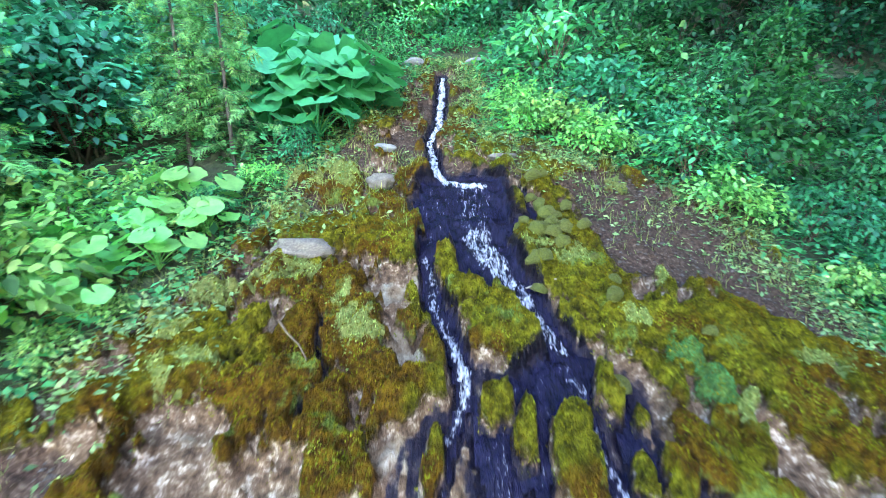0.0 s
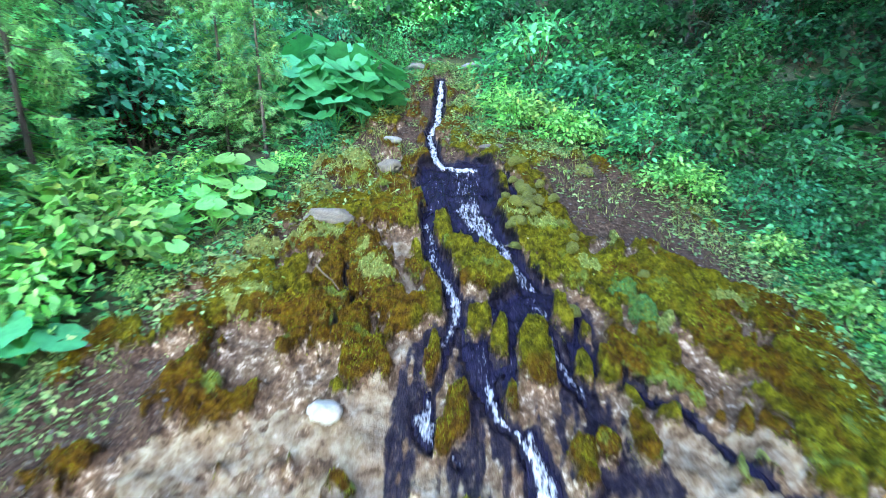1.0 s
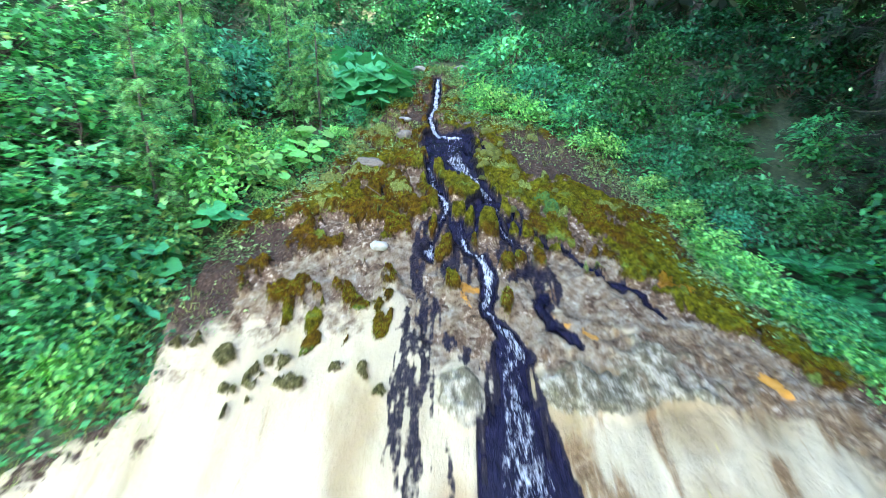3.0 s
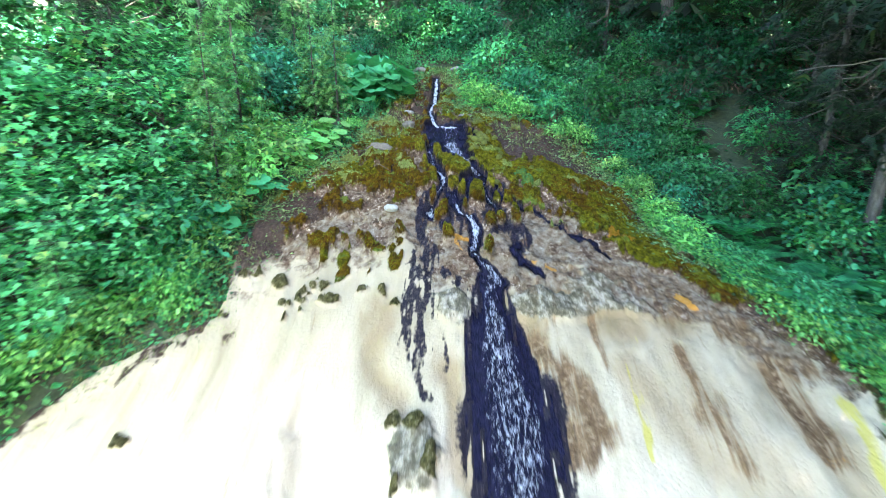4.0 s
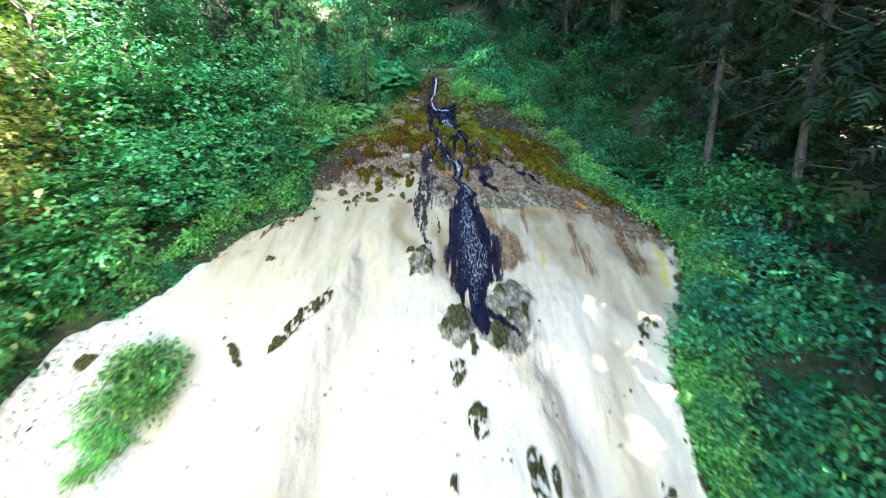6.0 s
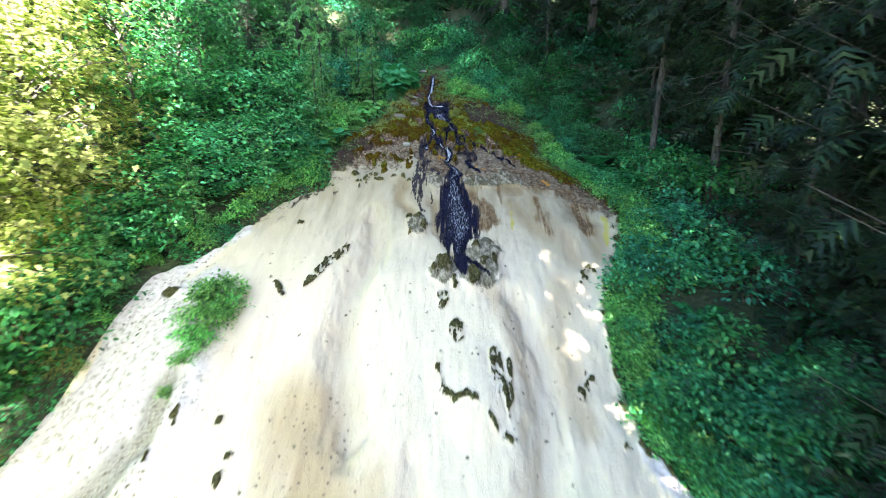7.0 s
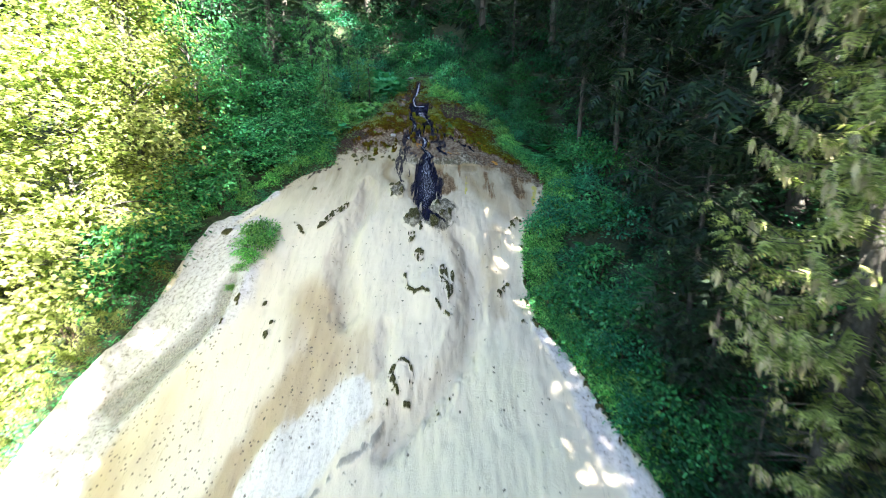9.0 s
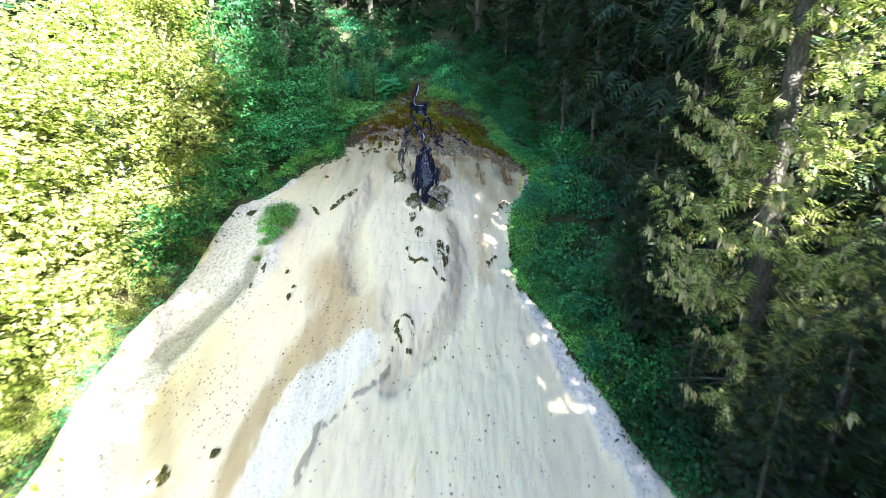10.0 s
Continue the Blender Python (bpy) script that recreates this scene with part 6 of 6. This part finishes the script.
for x, y, s in ((6.6, 1.4, 0.8), (6.4, -0.2, 0.8), (6.3, -1.8, 0.9), (5.9, -2.9, 0.8), (5.4, -4.2, 0.8), (6.2, -4.4, 1.0), (5.6, -5.6, 0.9), (6.4, -5.8, 1.0), (5.9, -7.0, 0.8), (6.9, -7.2, 1.0), (6.7, -8.4, 0.9), (7.4, -9.3, 1.0),
                (7.3, -3.2, 1.1), (7.6, -5.2, 1.2), (5.0, -5.0, 0.6), (6.6, 1.9, 0.9)):
    stand(SHRUBS, x, y, size=s)
for x, y, s, h in ((7.0, -6.2, 0.6, 0.8), (7.6, -9.0, 0.5, 0.6), (9.0, -7.5, 1.0, 1.0)):
    stand(GREEN_MAPLES, x, y, size=s, tall=h)
# spruces
for x, y, s in ((6.8, 1.45, 0.95), (7.65, -0.55, 1.0), (9.3, 1.0, 0.9), (8.8, 4.2, 0.9)):
    stand(BARE_SPRUCES, x, y, size=s)
for x, y, s in ((9.4, -2.4, 1.25), (10.6, -0.2, 1.0), (9.6, -5.4, 1.25), (11.4, -3.6, 1.05), (12.2, -7.2, 1.1), (10.4, -8.2, 1.25),
                (13.4, -9.4, 1.0), (-3.0, 21.0, 1.0), (-7.0, 20.0, 1.0), (4.5, 21.0, 1.0), (9.5, 24.0, 1.0), (-12.0, 19.0, 1.0), (13.6, -8.6, 1.1), (8.9, -8.0, 1.15), (15.5, -6.5, 1.1)):
    stand(FAR_SPRUCES if y > 10 or abs(x) > 12.3 else SPRUCES, x, y, size=s, tall=0.5 if x < -6 else 1.0)
for x, y, s in ((9.5, 6.5, 1.0), (12.0, 4.0, 1.0), (7.2, 10.5, 1.0), (3.4, 13.5, 1.0), (-1.0, 16.0, 1.0), (-8.5, 9.5, 1.0), (-12.5, 4.5, 1.0), (-14.5, -2.0, 1.1), (-4.4, 17.0, 1.0),
                (-9.5, 15.0, 1.0), (7.5, 18.0, 1.0), (12.5, 11.0, 1.0), (-15.0, -10.0, 1.0), (1.0, 21.0, 1.0), (-13.0, 10.5, 1.0), (13.5, 17.0, 1.0), (-18.0, 5.0, 1.0), (18.0, 2.0, 1.1), (19.0, -12.0, 1.1), (14.0, 6.5, 1.0), (16.5, 9.0, 1.0), (10.5, 14.5, 1.0), (15.5, -1.5, 1.0), (20.0, 6.5, 1.0), (17.0, 13.0, 1.0), (5.8, 15.5, 1.0)):
    stand(FAR_SPRUCES if y > 10 or abs(x) > 12.3 else SPRUCES, x, y, size=s, tall=0.5 if x < -6 else 1.0)
# bank spruces; those near y -15 stand unseen to shade the old spruce
for x, y, s in ((7.3, -7.6, 0.85), (7.9, -3.6, 0.7), (8.3, -7.6, 0.9), (7.5, -8.4, 0.6), (7.9, -12.4, 0.6), (10.3, -15.2, 1.2), (11.4, -15.9, 1.35), (9.7, -14.6, 1.0), (12.6, -16.0, 1.4), (12.2, -14.2, 1.2), (8.2, -5.6, 0.7), (7.4, 3.4, 0.8), (8.2, 1.9, 0.7),
                (8.0, -11.4, 0.5), (9.0, -12.4, 0.8), (7.5, -10.2, 0.42), (9.8, -11.6, 0.7), (9.9, -13.3, 1.0), (11.0, -12.6, 1.1), (-5.6, 2.2, 0.5), (4.9, 9.2, 0.7), (-5.4, 6.6, 0.7)):
    stand(YOUNG_SPRUCES, x, y, size=s)
# unseen row added to keep sun off the old spruce's lower boughs
for x, y, s in ((9.2, -20.6, 1.76), (11.1, -19.4, 1.85), (13.0, -18.3, 1.85), (14.9, -17.2, 1.81), (16.8, -16.1, 1.71), (10.2, -21.2, 1.81), (12.2, -20.0, 1.89), (14.0, -19.6, 1.89)):
    stand(YOUNG_SPRUCES, x, y, size=s)
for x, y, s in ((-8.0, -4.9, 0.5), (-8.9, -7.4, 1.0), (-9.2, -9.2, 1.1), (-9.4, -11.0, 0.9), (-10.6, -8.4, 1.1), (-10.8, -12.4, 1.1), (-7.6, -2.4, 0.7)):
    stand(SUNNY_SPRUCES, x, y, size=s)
# unseen sun blockers for the mound and banks; (27.5, -31.0) stands clear
for x, y, s in ((8.9, -17.7, 1.0), (8.1, -18.6, 1.0)):
    stand(UNSEEN_TALL_SPRUCES, x, y, size=s)
for x, y, s in ((6.3, -26.8, 0.9), (6.4, -24.2, 0.9), (6.0, -29.8, 0.8), (4.4, -31.5, 0.76), (7.7, -20.6, 1.05), (8.0, -22.2, 1.0), (7.7, -24.2, 0.95), (8.0, -26.2, 0.95), (7.6, -28.2, 0.92), (7.8, -30.4, 0.86), (10.0, -21.4, 0.95), (9.8, -23.8, 0.95), (9.9, -27.4, 0.85)):
    stand(UNSEEN_LOW_SPRUCES, x, y, size=s)
for x, y, s in ((11.8, -17.8, 1.0), (10.6, -16.0, 1.0), (13.4, -20.4, 1.0), (27.5, -31.0, 1.0), (15.5, -19.5, 1.0)):
    stand(UNSEEN_HIGH_SPRUCES, x, y, size=s)
# more unseen blockers that close sun gaps on the mound's right flank
for kind, x, y, turn, size in ((YOUNG_SPRUCES[0], 12.3, -22.7, 0.4, 2.0), (YOUNG_SPRUCES[1], 13.5, -22.0, 1.9, 2.0), (YOUNG_SPRUCES[0], 11.2, -23.4, 2.8, 1.95), (YOUNG_SPRUCES[1], 14.6, -24.6, 4.0, 2.1), (UNSEEN_HIGH_SPRUCES[0], 15.2, -28.2, 1.0, 1.0), (UNSEEN_HIGH_SPRUCES[0], 14.0, -29.2, 2.3, 1.0)):
    copy_thing(kind, Matrix.Identity(4)).matrix_basis = place(x, y, 0.0, turn, size)
big = make_spruce("old spruce hung with lichen and dead branches", "", 130, OLD_SUN_NEEDLE, height=22.0, trunk=0.24, clear=2.0, radius=2.5, whorl=0.34, per=6, twig=0.42, gap=0.07, droop=0.6, lichen=0.7, dead=60, full=16.0)
big.matrix_basis = place(8.4, -10.6)

# plants along the mound's edge
for (ax, ay), (bx, by) in zip(MOUND_OUTLINE, MOUND_OUTLINE[1:]):
    run = math.hypot(bx - ax, by - ay)
    if min(ay, by) < -12.5 or max(ay, by) > 8.2:
        continue
    for k in range(max(1, int(run / 0.42))):
        f = (k + rng.uniform(0.2, 0.8)) / max(1, int(run / 0.42))
        out = rng.uniform(0.12, 0.5)
        x, y = ax + (bx - ax) * f - (by - ay) / run * -out, ay + (by - ay) * f - (bx - ax) / run * out
        if float(mound_depth(np.array([x]), np.array([y]))[0]) > -0.05:
            x, y = 2 * (ax + (bx - ax) * f) - x, 2 * (ay + (by - ay) * f) - y
        if -7 < y < -3.5 and x < -4.5 and rng.rand() < 0.6:
            continue
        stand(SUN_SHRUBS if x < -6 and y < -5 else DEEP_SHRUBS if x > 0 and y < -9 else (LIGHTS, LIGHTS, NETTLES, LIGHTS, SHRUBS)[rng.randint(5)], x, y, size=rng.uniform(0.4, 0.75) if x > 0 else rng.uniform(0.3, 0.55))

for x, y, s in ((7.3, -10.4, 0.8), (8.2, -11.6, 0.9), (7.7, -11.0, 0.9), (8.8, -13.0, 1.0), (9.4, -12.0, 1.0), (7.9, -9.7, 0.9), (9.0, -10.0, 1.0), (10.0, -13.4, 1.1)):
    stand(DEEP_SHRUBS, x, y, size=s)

for (ax, ay), (bx, by) in zip(MOUND_OUTLINE, MOUND_OUTLINE[1:]):
    if ax > 3 and by > ay and -9.5 < ay < 1.0:
        for k in range(3):
            f = (k + rng.uniform(0.2, 0.8)) / 3
            stand((LIGHTS, SHRUBS, LIGHTS)[k], ax + (bx - ax) * f + rng.uniform(0.2, 0.45), ay + (by - ay) * f, size=rng.uniform(0.45, 0.7))

for x, y, s in ((5.2, 3.4, 0.9), (5.8, 4.3, 1.0), (5.0, 4.7, 0.85), (6.3, 3.3, 1.0), (6.0, 5.3, 0.9)):
    stand(SHADE_SHRUBS if x < 5.5 else FERNS, x, y, size=s)

# undergrowth that closes the banks and the hillside behind
for gx in np.arange(-12.5, 13, 1.02):
    for gy in np.arange(-13, 17, 1.02):
        x, y = gx + rng.uniform(-0.45, 0.45), gy + rng.uniform(-0.45, 0.45)
        d = float(mound_depth(np.array([x]), np.array([y]))[0])
        if d > -0.95 or (y < 3 and abs(x) > 9.5 and not (x > 0 and y < -10)) or rng.rand() < (0.4 if y > 11 or abs(x) > 9 else 0.12):
            continue
        near = abs(x) < 6.5 and 0 < y < 9
        # back and right forest mostly get the copies with shade in their colour
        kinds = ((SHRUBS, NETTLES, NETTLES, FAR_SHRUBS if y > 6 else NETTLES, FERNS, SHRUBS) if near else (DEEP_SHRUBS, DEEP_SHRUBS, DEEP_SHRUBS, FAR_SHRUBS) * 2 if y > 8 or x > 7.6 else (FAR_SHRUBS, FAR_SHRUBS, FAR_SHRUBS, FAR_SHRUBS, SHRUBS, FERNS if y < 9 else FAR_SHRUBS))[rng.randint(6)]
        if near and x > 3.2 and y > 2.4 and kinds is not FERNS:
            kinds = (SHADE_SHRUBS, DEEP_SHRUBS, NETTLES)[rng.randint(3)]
        if 4.5 < x < 6.3 and -0.2 < y < 2.4:
            kinds = FERNS
        small = 0.6 if (abs(x + 1.8) < 1.2 and y < 7.5) else 1.0
        # far left, leaf colour stands in for sun
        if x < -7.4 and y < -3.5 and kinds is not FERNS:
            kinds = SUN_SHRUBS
        stand(kinds, x, y, size=rng.uniform(0.65, 1.1) * small)


def low_plants():
    """Small leaves close to the soil along the mound's edge."""
    r = np.random.RandomState(9)
    n = 170000
    x, y = r.uniform(-9.5, 9, n), r.uniform(-12, 11, n)
    d = mound_depth(x, y)
    keep = (d < 0.15) & (d > -1.9) & (vnoise(x * 1.5, y * 1.5, 60) > 0.2 - 0.3 * d)
    x, y = x[keep], y[keep]
    k = len(x)
    p = np.column_stack([x, y, np.maximum(support(x, y), ground_height(x, y)) + r.uniform(0.02, 0.34, k) * step(-0.1, 0.6, -mound_depth(x, y))])
    v = scatter(KITE, p, r.normal(0, 1, (k, 3)) * (1, 1, 0.3), np.array((0, 0, 1.0)) + r.normal(0, 0.35, (k, 3)), r.uniform(0.05, 0.13, k))
    tagged(put("ground_plants", mesh_from("ground_plants", *v, LEAF)), "low leafy plants covering the soil of the banks", "ground plants", kind="stuff")
    n = 150000
    x, y = r.uniform(-4, 5, n), r.uniform(-0.6, 8.6, n)
    d = mound_depth(x, y)
    reach = 1.0 + 0.7 * step(3.4, 4.2, y)
    keep = (d < reach) & (d > -0.1) & (near_masks(x, y)["water"] > 2.0) & (r.rand(n) < step(1.0, 0.0, d / reach) * step(0.36, 0.58, fbm(x * 3, y * 3, 84)) * step(0.0, 1.2, y))
    x, y = x[keep], y[keep]
    k = len(x)
    p = np.column_stack([x, y, support(x, y) + r.uniform(0.0, 0.10, k) * step(0.8, 0.0, mound_depth(x, y))])
    v = scatter(KITE, p, r.normal(0, 1, (k, 3)) * (1, 1, 0.3), np.array((0, 0, 1.0)) + r.normal(0, 0.35, (k, 3)), r.uniform(0.025, 0.07, k))
    tagged(put("ground_plants", mesh_from("ground_plants", *v, LEAF_VERGE)), "small weeds creeping over the gravel verge", "ground plants", kind="stuff")
    n = 60000
    x, y = r.uniform(3.4, 7.2, n), r.uniform(-9.5, 2.5, n)
    d = mound_depth(x, y)
    keep = (d < 0.1) & (d > -0.9)
    x, y = x[keep], y[keep]
    k = len(x)
    p = np.column_stack([x, y, np.maximum(support(x, y), ground_height(x, y)) + r.uniform(0.02, 0.3, k)])
    v = scatter(KITE, p, r.normal(0, 1, (k, 3)) * (1, 1, 0.3), np.array((0, 0, 1.0)) + r.normal(0, 0.35, (k, 3)), r.uniform(0.05, 0.12, k))
    tagged(put("ground_plants", mesh_from("ground_plants", *v, LEAF_LIGHT)), "low light green leafy plants at the mound's edge", "ground plants", kind="stuff")
    n = 150000
    x, y = r.uniform(-4, 5.5, n), r.uniform(-2, 8.6, n)
    d = mound_depth(x, y)
    soil = near_masks(x, y)
    keep = (d > -0.5) & (d < 1.5) & (soil["water"] > 1.6) & (r.rand(n) < np.clip(0.6 * soil["soil"] * step(0.9, 0.2, d) + 0.5 * step(3.3, 4.4, y) + 0.5 * (d < 0.2), 0, 1) * (vnoise(x * 3, y * 3, 61) > 0.4))
    x, y = x[keep], y[keep]
    k = len(x)
    p = np.column_stack([x, y, support(x, y) - 0.005])
    v = scatter(BLADE, p, np.array((0, 0, 1.0)) + r.normal(0, 0.6, (k, 3)), r.normal(0, 1, (k, 3)), r.uniform(0.04, 0.14, k))
    tagged(put("grass", mesh_from("grass", *v, GRASS)), "thin short grass on the gravel", "grass", kind="stuff")
    n = 420000
    x, y = r.uniform(-3, 4.6, n), r.uniform(0.2, 4.9, n)
    m = near_masks(x, y)
    pale = r.rand(n) < m["lime"] * 0.65
    teal = r.rand(n) < m["teal"] * 0.6
    keep = (m["moss"] > 0.55) & (m["wet"] < 0.4) & (m["depth"] > 0.05) & (m["soil"] < 0.6)
    x, y = x[keep], y[keep]
    kind = np.where(teal, 2, np.where(pale, 1, 0))[keep]
    top = mound_at(x, y)
    for which, mat, label in ((0, MOSS, "olive and rust coloured moss carpet on the wet rock"), (1, LIME_MOSS, "pale lime-green moss patches among darker moss"), (2, TEAL_MOSS, "blue-green moss patch among olive moss")):
        p = np.column_stack([x, y, top - 0.004])[kind == which]
        k = len(p)
        v = scatter((BLADE[0] * (1, 11, 1), BLADE[1]), p, np.array((0, -0.25, 0.8)) + r.normal(0, 0.6, (k, 3)), r.normal(0, 1, (k, 3)), r.uniform(0.010, 0.024, k))
        tagged(put("moss", mesh_from("moss", *v, mat)), label, "moss", kind="stuff")


def litter():
    """Pebbles and fallen leaves on the soil."""
    r = np.random.RandomState(21)
    n = 60000
    x, y = r.uniform(-3.2, 5.0, n), r.uniform(-1.5, 8.6, n)
    m = near_masks(x, y)
    keep = (m["soil"] > 0.35) & (m["water"] > 1.4) & (m["depth"] > -0.1)
    x, y = x[keep], y[keep]
    k = len(x)
    p = np.column_stack([x, y, mound_at(x, y) + 0.004])
    half = k // 3
    octa = np.array([(1, 0, 0), (-0.9, 0.1, 0), (0, 0.8, 0), (0.1, -0.8, 0), (0.1, 0, 0.55), (0, 0, -0.3)], float)
    faces = np.array([(0, 2, 4), (2, 1, 4), (1, 3, 4), (3, 0, 4)])
    a = scatter((octa, faces), p[:half], r.normal(0, 1, (half, 3)) * (1, 1, 0.1), np.array((0, 0, 1.0)) + r.normal(0, 0.2, (half, 3)), 0.008 + 0.022 * r.uniform(0, 1, half) ** 3)
    tagged(put("pebbles", mesh_from("pebbles", *a, PEBBLE)), "small grey pebbles strewn on the soil", "pebbles", kind="stuff")
    b = scatter(KITE, p[half:], r.normal(0, 1, (k - half, 3)) * (1, 1, 0.2), np.array((0, 0, 1.0)) + r.normal(0, 0.4, (k - half, 3)), r.uniform(0.012, 0.042, k - half))
    tagged(put("fallen_leaves", mesh_from("fallen_leaves", *b, DRY)), "dry brown and green leaf litter on the soil", "leaf litter", kind="stuff")


low_plants()
litter()


def make_stick(label, line, radius, mat):
    """A bent dry stick lying on the moss."""
    ends = [float(mound_at(x, y)[0]) + radius + 0.012 for x, y in (line[0], line[-1])]
    pts = [(x, y, z) for (x, y), z in zip(line, np.linspace(*ends, len(line)))]
    v = tube(pts, np.linspace(radius, radius * 0.55, len(pts)), 7)
    tagged(put("stick", mesh_from("stick", *v, mat, True)), label, "stick", "sticks on the moss")


make_stick("bleached pale stick lying across the stream's edge", [(0.56, 3.19), (0.63, 3.16), (0.7, 3.15), (0.79, 3.11)], 0.007, PALE_TWIG)
make_stick("thin brown twig lying on moss", [(-1.04, 2.62), (-0.96, 2.53), (-0.87, 2.46), (-0.79, 2.35)], 0.008, TWIG)
